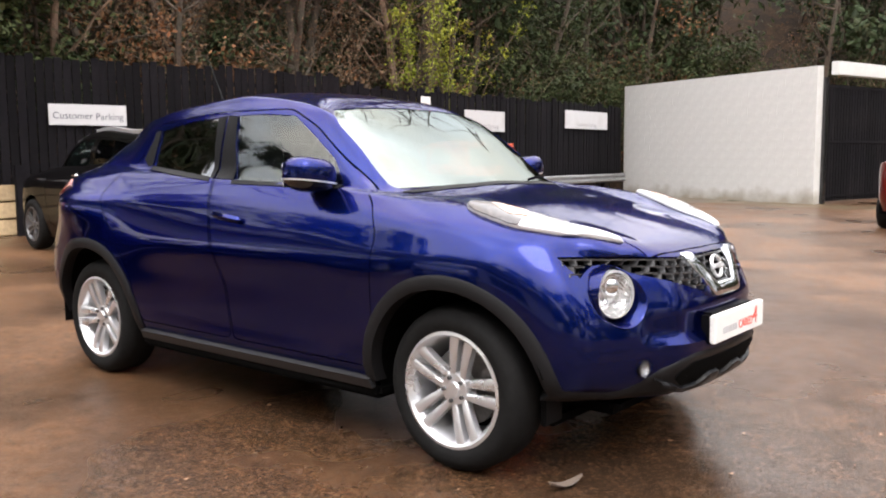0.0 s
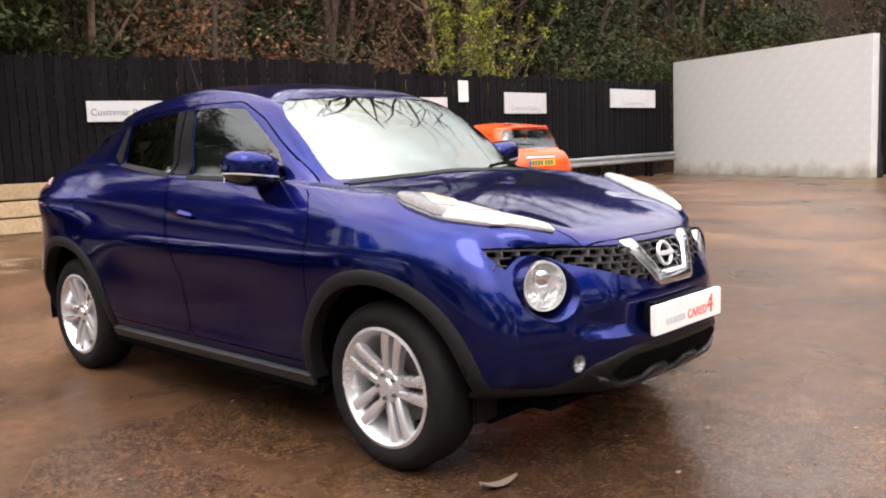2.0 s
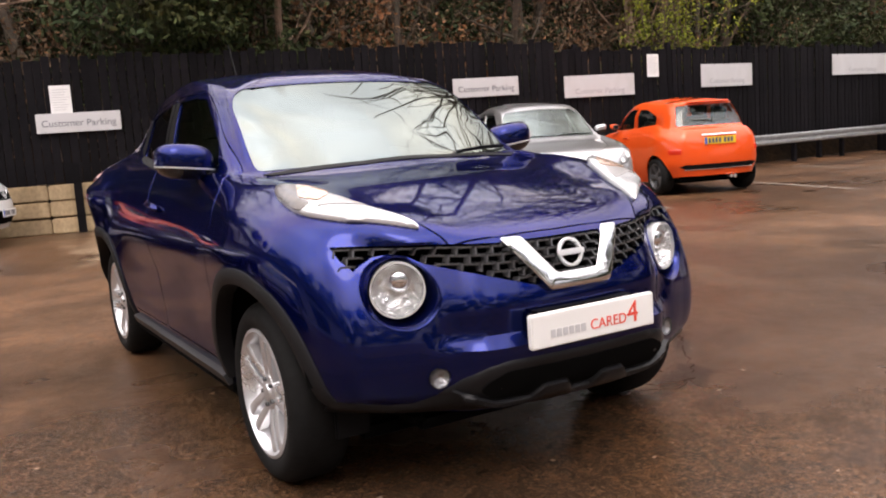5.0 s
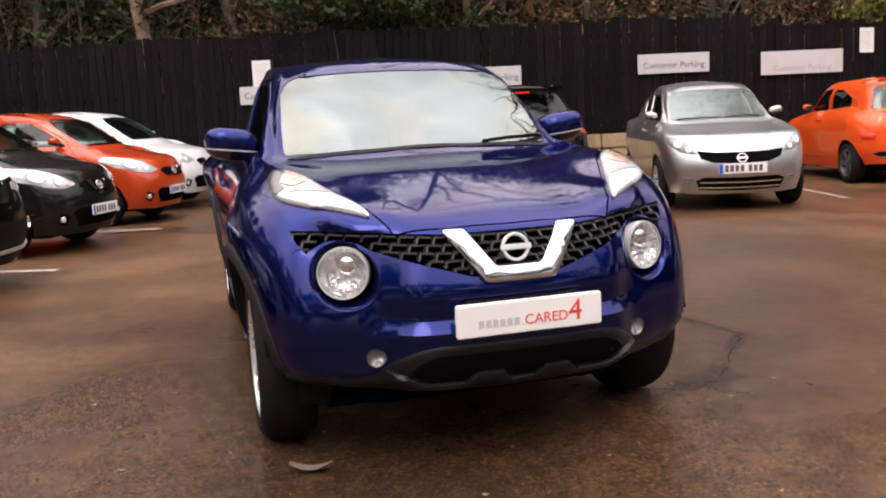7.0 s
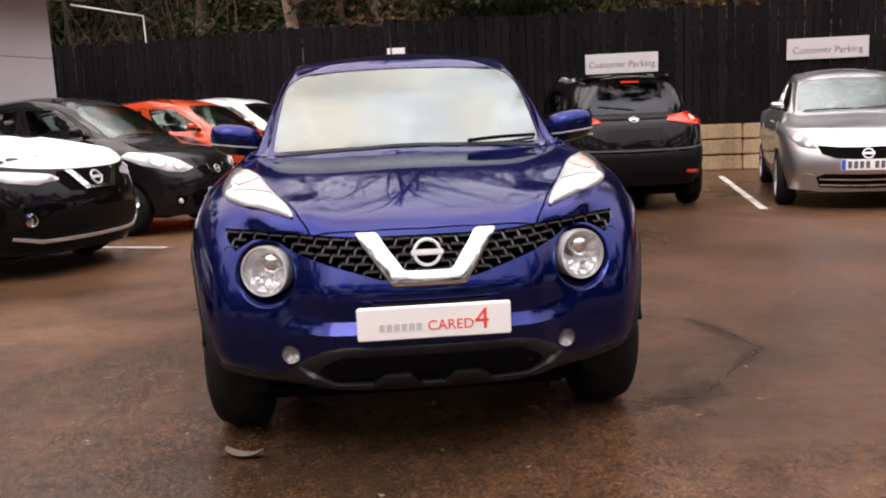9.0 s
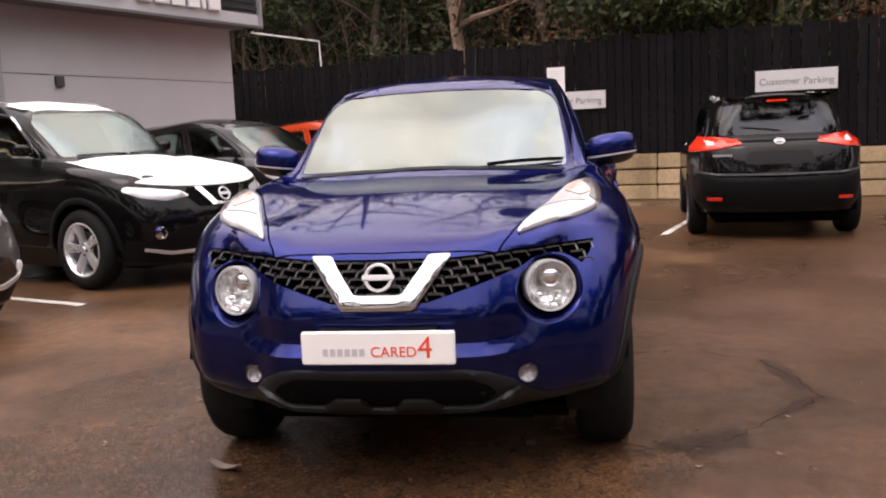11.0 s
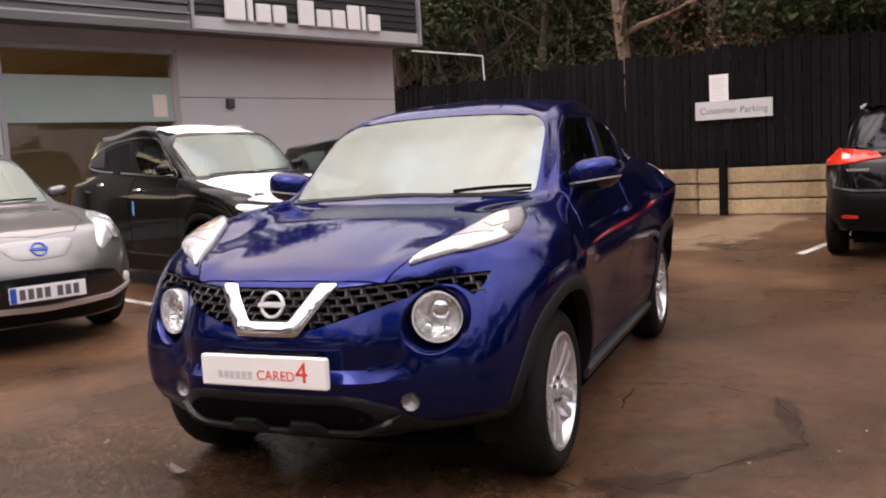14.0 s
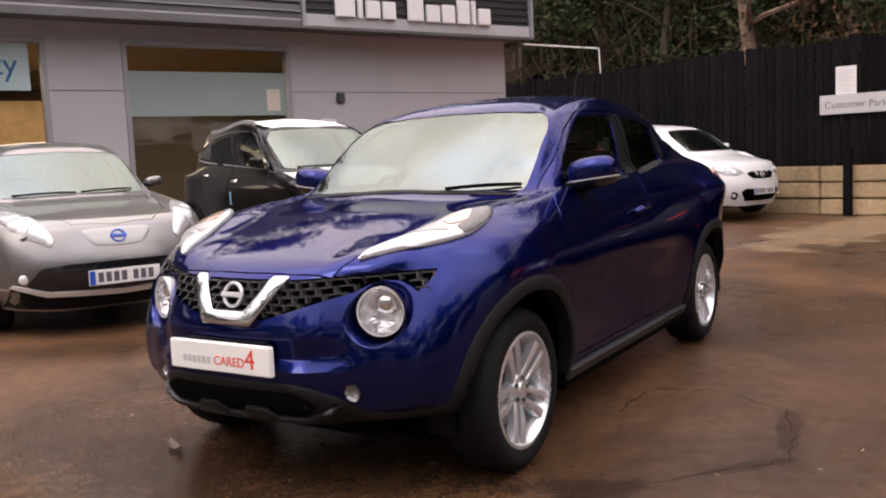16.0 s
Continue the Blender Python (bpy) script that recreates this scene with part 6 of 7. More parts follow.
wall_piece("wall_end", (-.0, -9, 0), (.28, -.3, 3.3), label="grey end wall of the showroom")
wall_piece("wall_back", (.28, -9, 0), (22, -8.8, 3.3), "room", "plain inner showroom wall")
wall_piece("wall_far_end", (21.8, -8.8, 0), (22, -.3, 3.3), "room", "plain inner showroom wall")
wall_piece("floor_showroom", (.28, -8.8, 0), (21.8, -.3, .06), "tile", "dark tiled showroom floor", 0)
wall_piece("ceiling", (-.2, -9, 3.32), (22, .55, 3.5), "wall_grey", "showroom ceiling and roof slab", 0)
wall_piece("ceiling_lining", (.28, -8.8, 3.285), (21.8, -.3, 3.315), "timber", "warm timber ceiling lining", 0)
for k in range(7):
    wall_piece("trim_beam", (1.5 + k * 2.6, -8.7, 3.0), (1.75 + k * 2.6, -.4, 3.31), "timber", "warm timber ceiling beam")
wall_piece("wall_partition", (5.2, -6.2, .06), (9.6, -6.05, 2.7), "timber", "timber-faced partition in the showroom")


def shop_window(name, a, b, frosted):
    w = empty(name, bld, "grey-framed showroom window with a frosted band" if frosted else "grey-framed showroom window with a poster", "window")
    w["kind"] = "structure"
    z0, z1 = .32, 3.08
    for nm, lo, hi in (("window_frame", (a, -.16, z0), (a + .07, .02, z1)), ("window_frame", (b - .07, -.16, z0), (b, .02, z1)), ("window_frame", (a + .07, -.16, z1 - .08), (b - .07, .02, z1)), ("window_frame", (a + .07, -.16, z0), (b - .07, .02, z0 + .08))):
        bm = bmesh.new()
        box(bm, lo, hi, bevel=.006)
        part(nm, bm, M["louvre"], w)
    bands = [(z0 + .08, 2.01, "shop_glass"), (2.01, 2.66, "frost"), (2.66, z1 - .08, "shop_glass")] if frosted else [(z0 + .08, z1 - .08, "shop_glass")]
    for p0, p1, g in bands:
        bm = bmesh.new()
        box(bm, (a + .07, -.08, p0), (b - .07, -.07, p1))
        part("pane", bm, M[g], w, "frosted glass band" if g == "frost" else "clear pane").visible_shadow = False
    return w


shop_window("window_1", 4.34, 6.92, True)
shop_window("window_2", 7.91, 10.9, False)
shop_window("window_3", 12.2, 15.2, True)
bm = bmesh.new()
box(bm, (4.52, -.066, 2.08), (4.74, -.063, 2.41))
notice = tagged(link_bm("paper_notice", bm, M["notice"]), "cream paper notice stuck to the showroom window", "notice")
notice.matrix_world = bld
bm = bmesh.new()
box(bm, (8.12, -.066, 2.37), (9.3, -.063, 3.0))
poster = tagged(link_bm("window_poster", bm, M["poster"]), "pale blue poster with dark blue lettering stuck to the showroom window", "poster")
poster.matrix_world = bld
text_mesh("poster_lettering", "ty", .42, M["poster_ink"], poster, pose(8.42, -.061, 2.70, 90, 0, 180), .002)
bm = bmesh.new()
box(bm, (3.42, 0, 2.2), (3.56, .06, 2.35), bevel=.01)
lamp = tagged(link_bm("wall_light", bm, M["dark_grey"]), "small square dark grey wall light", "lamp")
lamp.matrix_world = bld

# unseen area lamp added to brighten the showroom behind its windows
inside = new("showroom_fill", bpy.data.lights.new("showroom_fill", "AREA"))
inside.data.energy, inside.data.shape, inside.data.size, inside.data.size_y, inside.data.color = 170, "RECTANGLE", 8.0, 3.0, (1.0, .82, .6)
inside.matrix_world = bld @ pose(8, -4, 2.95)

# fascia over the windows
fascia = empty("shop_fascia", bld, "grey louvred shop fascia with a charcoal sign panel", "fascia")
bm = bmesh.new()
box(bm, (-.2, .0, 3.3), (22, .50, 4.25), bevel=.01)
part("fascia_box", bm, M["louvre_dark"], fascia)
for k in range(8):
    bm = bmesh.new()
    z = 3.30 + k * .118
    box(bm, (4.38, .50, z), (22, .56, z + .085), bevel=.006)
    part("louvre", bm, M["louvre_dark"], fascia)
    if k in (1, 4):
        bm = bmesh.new()
        box(bm, (4.38, .56, z + .09), (22, .60, z + .112), bevel=.004)
        part("rail", bm, M["louvre"], fascia, "pale rail along the louvres")
    bm = bmesh.new()
    box(bm, (-.2, .50, z + .03), (4.32, .545, z + .085), bevel=.006)
    part("louvre", bm, M["fascia"], fascia)
bm = bmesh.new()
box(bm, (-.2, .498, 3.28), (4.32, .52, 4.25))
part("sign_panel", bm, M["fascia"], fascia, "charcoal sign panel")
for x in (-.2, 4.32, 9.5, 14.7):
    bm = bmesh.new()
    box(bm, (x, .50, 3.26), (x + .05, .62, 4.25), bevel=.006)
    part("upright", bm, M["louvre"], fascia)
bm = bmesh.new()
box(bm, (-.2, .5, 3.26), (22, .63, 3.30), bevel=.006)
part("lower_trim", bm, M["louvre_dark"], fascia)
x = 3.80
for wd, hh, gap in ((.34, .40, .05), (.09, .40, .06), (.26, .28, .05), (.24, .28, .24), (.30, .40, .06), (.27, .28, .05), (.26, .30, .06), (.25, .40, .05), (.08, .40, .06), (.26, .28, .05)):
    bm = bmesh.new()
    box(bm, (x - wd, .56, 3.47), (x, .62, 3.47 + hh), bevel=.012)
    part("sign_bar", bm, M["letter"], fascia, "white raised sign bar")
    x -= wd + gap

# thin overhead pipe from the corner towards the fence
bm = bmesh.new()
a, b = Vector((-10.6, -5.0, 3.24)), Vector((-12.63, -4.35, 3.26))
d = b - a
cyl(bm, .016, .016, d.length, Matrix.Translation((a + b) / 2) @ d.to_track_quat("Z", "Y").to_matrix().to_4x4(), 10)
cyl(bm, .014, .014, .5, pose(-12.66, -4.34, 3.02, 0, 6, 0), 10)
pipe = tagged(link_bm("overhead_pipe", bm, M["letter"]), "thin white pipe reaching from the building to the fence", "pipe")

# ---- signs on the fence ----
def fence_at(y):
    for a, b in zip(FENCE, FENCE[1:]):
        if a.y <= y <= b.y:
            t = (y - a.y) / (b.y - a.y)
            return a + (b - a) * t, math.degrees(math.atan2(b.y - a.y, b.x - a.x))
    return FENCE[-1], 90.0


def parking_sign(y0, y1, z0, z1, text_z, size, label):
    p, ang = fence_at((y0 + y1) / 2)
    w = (y1 - y0) / math.sin(math.radians(ang))
    s = empty("parking_sign", pose(p.x + .03, p.y, (z0 + z1) / 2, 0, 0, ang), label, "sign", "parking signs on the fence")
    bm = bmesh.new()
    box(bm, (-w / 2, -.03, -(z1 - z0) / 2), (w / 2, -.012, (z1 - z0) / 2), bevel=.003)
    part("sign_board", bm, M["sign_white"], s)
    words = [text_mesh("lettering", wd, size, M["ink"] if text_z > -.09 else M["ink_faint"], s, pose(0, -.031, text_z, 90, 0, 0), .001, "dark lettering") for wd in ("Customer", "Parking")]
    span = [max(v.co.x for v in o.data.vertices) - min(v.co.x for v in o.data.vertices) for o in words]
    full = sum(span) + size * .32
    words[0].matrix_basis = pose(-full / 2 + span[0] / 2, -.031, text_z, 90, 0, 0)
    words[1].matrix_basis = pose(full / 2 - span[1] / 2, -.031, text_z - size * .045, 90, 0, 0)
    return s


parking_sign(-.04, 1.22, 1.64, 1.95, -.01, .155, "white customer parking sign screwed to the black fence")
parking_sign(3.64, 4.86, 1.76, 2.10, -.02, .155, "white customer parking sign screwed to the black fence")
parking_sign(6.95, 8.25, 1.84, 2.19, -.03, .155, "white customer parking sign screwed to the black fence")
parking_sign(9.2, 10.72, 1.72, 2.14, -.10, .15, "larger white parking sign with faint lettering low down")
parking_sign(12.68, 14.3, 1.80, 2.28, -.12, .15, "larger white parking sign with faint lettering low down")
parking_sign(17.2, 19.6, 1.95, 2.44, -.13, .15, "larger white parking sign with faint lettering low down")
for y, z in ((.36, 2.17), (11.28, 2.28)):
    p, ang = fence_at(y)
    nt = empty("fence_notice", pose(p.x + .03, p.y, z, 0, 0, ang), "white laminated notice pinned to the fence", "notice", "notices on the fence")
    bm = bmesh.new()
    box(bm, (-.16, -.02, -.225), (.16, -.014, .225))
    part("sheet", bm, M["paper"], nt)
    for k in range(9):
        bm = bmesh.new()
        box(bm, (-.12, -.0225, .15 - k * .04), (.12 - .03 * (k % 3), -.02, .158 - k * .04))
        part("text_bar", bm, M["grey_print"], nt)

# dark posts before the sleeper wall
for y in (.42, 3.05):
    p, ang = fence_at(y)
    bm = bmesh.new()
    box(bm, (-.06, -.06, 0), (.06, .06, 1.12), bevel=.012)
    q = tagged(link_bm("timber_post", bm, M["fence"]), "short dark timber post against the sleeper wall", "post", "short posts")
    q.matrix_world = pose(p.x + .30, p.y, .0, 0, 0, ang)

# crash barrier along the far fence
rail = empty("crash_barrier", pose(0, 0, 0), "galvanised steel crash barrier along the foot of the fence", "barrier")
a, b = Vector((-8.95, 9.6)), Vector((-9.15, 20.4))
d = b - a
bm = bmesh.new()
prof = [(0, .45), (.04, .475), (.04, .52), (0, .55), (0, .58), (.04, .61), (.04, .655), (0, .68)]
rows = [[bm.verts.new((x, -o, z)) for o, z in prof] for x in (0, d.length)] + [[bm.verts.new((x, -o + .006, z)) for o, z in prof] for x in (0, d.length)]
for j in range(len(prof) - 1):
    bm.faces.new((rows[0][j], rows[1][j], rows[1][j + 1], rows[0][j + 1]))
    bm.faces.new((rows[2][j], rows[2][j + 1], rows[3][j + 1], rows[3][j]))
ob = part("beam", bm, M["galv"], rail)
ob.matrix_basis = pose(a.x, a.y, 0, 0, 0, math.degrees(math.atan2(d.y, d.x)))
for k in range(6):
    p = a + d * (k + .3) / 6
    bm = bmesh.new()
    box(bm, (-.05, -.04, 0), (.05, .04, .68), bevel=.006)
    part("barrier_post", bm, M["fence"], rail, "dark post").matrix_basis = pose(p.x - .06, p.y, 0)

# dark gate beyond the white wall
gate = empty("metal_gate", pose(-3.0, 18.5, 0, 0, 0, 75), "black steel gate under a white lintel beside the wall", "gate")
bm = bmesh.new()
box(bm, (0, -.06, 0), (.12, .06, 3.0), bevel=.008)
part("gate_post", bm, M["gloss_black"], gate)
for z in (.2, 1.5, 2.8):
    bm = bmesh.new()
    box(bm, (.12, -.025, z - .03), (4.3, .025, z + .03), bevel=.004)
    part("gate_rail", bm, M["fence"], gate)
for k in range(34):
    bm = bmesh.new()
    box(bm, (.14 + k * .122, -.012, .08), (.24 + k * .122, .012, 2.85), bevel=.003)
    part("gate_slat", bm, M["fence"], gate)
bm = bmesh.new()
box(bm, (.45, -.1, 3.08), (4.4, .1, 3.40), bevel=.01)
part("lintel", bm, M["render_white"], gate, "white boxed lintel over the gate")
bm = bmesh.new()
box(bm, (-2.6, 25.5, 0), (3.5, 25.8, 3.9))
tagged(link_bm("wall_far", bm, M["render_white"]), "far white painted wall beyond the gate", "wall", kind="structure")

# ---- bay lines, cracks, litter ----
def strip(bm, p, q, w, z=.0225):
    a, b = Vector(p), Vector(q)
    n = Vector((-(b - a).y, (b - a).x)).normalized() * w / 2
    bm.faces.new([bm.verts.new((*v, z)) for v in (a + n, a - n, b - n, b + n)])


M["line_worn"] = surf("almost_gone_road_paint", (0.24, 0.20, 0.16), .8, grain=(12, .4), stain=(2.5, (.085, .052, .034), 1.0), where="World")
for p, q in (((-8.76, 5.34), (-4.44, 4.07)), ((-9.2, 2.75), (-5.5, 1.63)), ((-8.4, 7.85), (-4.16, 6.59)), ((-8.0, 11.0), (-3.35, 9.46)), ((-9.0, -7.5), (-6.93, -1.41)), ((-6.3, -8.2), (-3.94, -2.23)), ((-3.9, -8.6), (-1.68, -3.26)), ((-1.1, -9.6), (1.1, -4.3)), ((-7.9, 14.0), (-3.2, 12.6))):
    bm = bmesh.new()
    strip(bm, p, q, .09)
    tagged(link_bm("bay_line", bm, M["white_line"] if p[1] < 7 else M["line_worn"]), "worn white parking bay line on the asphalt", "road marking", "bay lines", "structure")
M["crack"] = surf("tar_seam", (0.040, 0.023, 0.015), .9, grain=(20, .4), spec=.1, where="World")
crack = bmesh.new()
pts = [(.44, .85), (-.02, .88), (-.09, 1.2), (.10, 1.54), (.42, 1.63), (.76, 1.68), (.96, 1.51), (1.21, 1.29), (1.38, 1.13), (1.45, .96), (1.39, .82), (1.2, .62)]
rc = random.Random(8)
prev = None
for a, b in zip(pts, pts[1:]):
    for k in range(5):
        t = k / 5
        q = (a[0] + (b[0] - a[0]) * t + rc.uniform(-.022, .022), a[1] + (b[1] - a[1]) * t + rc.uniform(-.022, .022))
        if prev and rc.random() < .88:
            strip(crack, prev, q, rc.uniform(.004, .013), .0195)
        prev = q
tagged(link_bm("tar_seam", crack, M["crack"]), "dark uneven repair seam in the asphalt", "road marking", kind="structure")
M["litter"] = surf("fallen_leaf", (0.20, 0.125, 0.075), .7, island=.5)
M["litter_pale"] = surf("pale_scrap", (0.36, 0.28, 0.23), .7, island=.3)
rl = random.Random(21)
leaf_v, leaf_f = [], []
for k in range(900):
    x, y = rl.uniform(-9, 7), rl.uniform(-6, 14)
    r = rl.uniform(.005, .018)
    a = rl.uniform(0, 6.3)
    i = len(leaf_v)
    for j, (u, v, w) in enumerate(((1, 0, .006), (0, .55, .002), (-1, 0, .008), (0, -.55, .002))):
        leaf_v.append((x + r * (u * math.cos(a) - v * math.sin(a)), y + r * (u * math.sin(a) + v * math.cos(a)), .0195 + w * rl.uniform(.3, 1.2)))
    leaf_f.append((i, i + 1, i + 2, i + 3))
me = bpy.data.meshes.new("fallen_leaves")
me.from_pydata(leaf_v, [], leaf_f)
me.materials.append(M["litter"])
scrap = bmesh.new()
rows = []
for k in range(9):
    u = k / 8
    half = .024 * math.sin(math.pi * (.12 + .86 * u)) ** .7
    curl = .022 * (2 * u - 1) ** 2 + .004
    rows.append([scrap.verts.new((.15 * (u - .5), v * half, .0 + curl + .010 * abs(v))) for v in (-1, -.4, 0, .4, 1)])
for p, q in zip(rows, rows[1:]):
    for j in range(4):
        scrap.faces.new((p[j], p[j + 1], q[j + 1], q[j]))
bmesh.ops.solidify(scrap, geom=scrap.faces[:], thickness=.0015)
leaf = tagged(link_bm("fallen_leaf", scrap, M["litter_pale"], True), "single curled pale fallen leaf on the wet asphalt", "leaf")
leaf.matrix_world = pose(1.70, -.68, .0195, 0, 0, 72)
tagged(new("fallen_leaves", me), "small brown fallen leaves scattered on the asphalt", "leaves", kind="stuff")


# ---- wooded bank behind the fence ----
def leaf_mat(name, base, var=.45):
    m = bpy.data.materials.new(name)
    m.use_nodes = True
    n, l = m.node_tree.nodes, m.node_tree.links
    b = n["Principled BSDF"]
    g = n.new("ShaderNodeNewGeometry")
    r = n.new("ShaderNodeMapRange")
    r.inputs["To Min"].default_value, r.inputs["To Max"].default_value = 1 - var, 1 + var
    l.new(g.outputs["Random Per Island"], r.inputs["Value"])
    x = n.new("ShaderNodeMix")
    x.data_type, x.blend_type = "RGBA", "MULTIPLY"
    x.inputs["Factor"].default_value = 1
    x.inputs["A"].default_value = (*base, 1)
    l.new(r.outputs[0], x.inputs["B"])
    t = n.new("ShaderNodeTexNoise")
    t.inputs["Scale"].default_value = 1.3
    l.new(g.outputs["Position"], t.inputs["Vector"])
    y = n.new("ShaderNodeMix")
    y.data_type = "RGBA"
    mr = n.new("ShaderNodeMapRange")
    mr.inputs["From Min"].default_value, mr.inputs["From Max"].default_value, mr.inputs["To Max"].default_value = .45, .7, .5
    l.new(t.outputs["Fac"], mr.inputs["Value"])
    l.new(mr.outputs[0], y.inputs["Factor"])
    l.new(x.outputs["Result"], y.inputs["A"])
    y.inputs["B"].default_value = (base[0] * 1.3 + .01, base[1] * .8, base[2] * .6, 1)
    l.new(y.outputs["Result"], b.inputs["Base Color"])
    b.inputs["Roughness"].default_value = .65
    b.inputs["Specular IOR Level"].default_value = .12
    return m


M["leaf_dark"] = leaf_mat("dark_evergreen_leaf", (0.027, 0.041, 0.017))
M["leaf_mid"] = leaf_mat("ivy_leaf", (0.037, 0.050, 0.018))
M["leaf_green"] = leaf_mat("laurel_leaf", (0.062, 0.082, 0.032), .6)
M["leaf_yellow"] = leaf_mat("yellow_green_leaf", (0.19, 0.22, 0.028), .5)
M["leaf_brown"] = leaf_mat("dry_brown_leaf", (0.155, 0.08, 0.038))
M["leaf_tan"] = leaf_mat("dry_tan_bracken", (0.125, 0.082, 0.048))
M["bark"] = surf("grey_brown_bark", (0.065, 0.044, 0.03), .9, grain=(15, .4), stain=(3, (.05, .045, .03), .7), bump=(30, .8))
M["bark_pale"] = surf("pale_pinkish_bark", (0.26, 0.17, 0.12), .9, grain=(15, .3), stain=(3, (.10, .07, .05), .7), bump=(30, .8))
M["twig"] = surf("bare_twig", (0.11, 0.075, 0.05), .9, grain=(6, .4), where="World")
M["bank"] = surf("leaf_litter_bank", (0.014, 0.009, 0.006), .98, grain=(9, .7), stain=(1.6, (.035, .019, .009), .8), bump=(9, 1.0), spec=.1, where="World")

BANK = [Vector((-40, -42)), Vector((-14.6, -12)), Vector((-13.4, -6)), Vector((-11.7, 0)), Vector((-9.6, 10.6)), Vector((-9.8, 21.2)), Vector((-6, 27)), Vector((6, 32)), Vector((30, 36))]


def bank_point(t, d):
    """A place along the foot of the bank, d metres up and away from it."""
    k = min(int(t), len(BANK) - 2)
    a, b = BANK[k], BANK[k + 1]
    p = a.lerp(b, t - k)
    e = (b - a).normalized()
    n0 = Vector((-e.y, e.x))
    return p + n0 * d


def bank_height(p, d):
    return 0.2 + max(0, d) * 0.6 + 0.5 * noise.noise(Vector((p.x * .25, p.y * .25, 0))) * min(1, max(0, d) / 2)


bm = bmesh.new()
cols = []
for i in range(65):
    t = i / 64 * (len(BANK) - 1) * .9999
    row = []
    for j in range(15):
        d = -.1 + 24 * (j / 14) ** 1.4
        q = bank_point(t, d)
        row.append(bm.verts.new((q.x, q.y, bank_height(q, d) if j else -.2)))
    cols.append(row)
for a, b in zip(cols, cols[1:]):
    for j in range(14):
        bm.faces.new((a[j], a[j + 1], b[j + 1], b[j]))
tagged(link_bm("ground_bank", bm, M["bank"], True), "steep brown wooded bank strewn with leaf litter", "bank", kind="structure")

rw = np.random.RandomState(3)


def leaves(name, centres, spread, count, size, material, parent=None, label="", up=.4, flat=1.0):
    """A cloud of small bent leaves round the given centres."""
    c = np.array(centres)[rw.randint(0, len(centres), count)]
    v = rw.normal(size=(count, 3))
    v /= np.linalg.norm(v, axis=1)[:, None]
    p = c + v * (rw.rand(count, 1) ** .45) * np.array(spread) * (.7 + .6 * rw.rand(count, 1))
    # none hangs on the car park's side below the fence top
    off = np.array(parent.matrix_basis.translation) if parent else np.zeros(3)
    q = p + off
    out = (q[:, 1] < 21.5) & (q[:, 2] < 3.1) & (q[:, 0] > np.interp(q[:, 1], [-12, -6, 0, 10.6, 21.2], [-14.6, -13.4, -11.7, -9.6, -9.8]) - .12)
    p[:, 0] -= out * 1.2
    nrm = v + rw.normal(size=(count, 3)) * .7 + np.array([0, 0, up])
    nrm /= np.linalg.norm(nrm, axis=1)[:, None]
    t = np.cross(nrm, rw.normal(size=(count, 3)))
    t /= np.linalg.norm(t, axis=1)[:, None] + 1e-9
    b = np.cross(nrm, t)
    s = size * (.6 + .8 * rw.rand(count, 1))
    a0, a1, a2, a3 = p - t * s, p + b * s * .45 - nrm * s * .12, p + t * s, p - b * s * .45 - nrm * s * .12
    vs = np.stack([a0, a1, a2, a3], 1).reshape(-1, 3)
    i = np.arange(count) * 4
    f = np.concatenate([np.stack([i, i + 1, i + 2], 1), np.stack([i, i + 2, i + 3], 1)])
    me = bpy.data.meshes.new(name)
    me.from_pydata(vs.tolist(), [], f.tolist())
    me.materials.append(M[material])
    ob = new(name, me)
    if parent:
        ob.parent = parent
    if label:
        ob["label"] = label
    return ob


def limb(vs, fs, pts, r0, r1, k=6):
    """A tapered tube along points, added to vertex and face lists."""
    base = len(vs)
    n = len(pts)
    for i, p in enumerate(pts):
        q, o = pts[min(i + 1, n - 1)], pts[max(i - 1, 0)]
        d = (Vector(q) - Vector(o)).normalized()
        x = d.cross(Vector((.3, .9, .2))).normalized()
        y = d.cross(x)
        r = r0 + (r1 - r0) * i / (n - 1)
        for j in range(k):
            a = 2 * math.pi * j / k
            vs.append(tuple(Vector(p) + (x * math.cos(a) + y * math.sin(a)) * r))
    for i in range(n - 1):
        for j in range(k):
            fs.append((base + i * k + j, base + i * k + (j + 1) % k, base + (i + 1) * k + (j + 1) % k, base + (i + 1) * k + j))


rt = random.Random(12)


def before_fence(p):
    """True for a place on the car park's side of the fence and below its top."""
    return p.y < 21.5 and p.z < 3.1 and p.x > float(np.interp(p.y, [-12, -6, 0, 10.6, 21.2], [-14.6, -13.4, -11.7, -9.6, -9.8])) - .1


def wander(p, d, length, steps, bend, rise=0.0, foot=(0, 0, 0)):
    pts = [Vector(p)]
    d = Vector(d).normalized()
    for _ in range(steps):
        d = (d + Vector((rt.uniform(-bend, bend), rt.uniform(-bend, bend), rt.uniform(-bend, bend) + rise))).normalized()
        q = pts[-1] + d * length / steps
        if before_fence(q + Vector(foot)):
            d = Vector((-1, 0, .6)).normalized()
            q = pts[-1] + d * length / steps
        pts.append(q)
    return pts


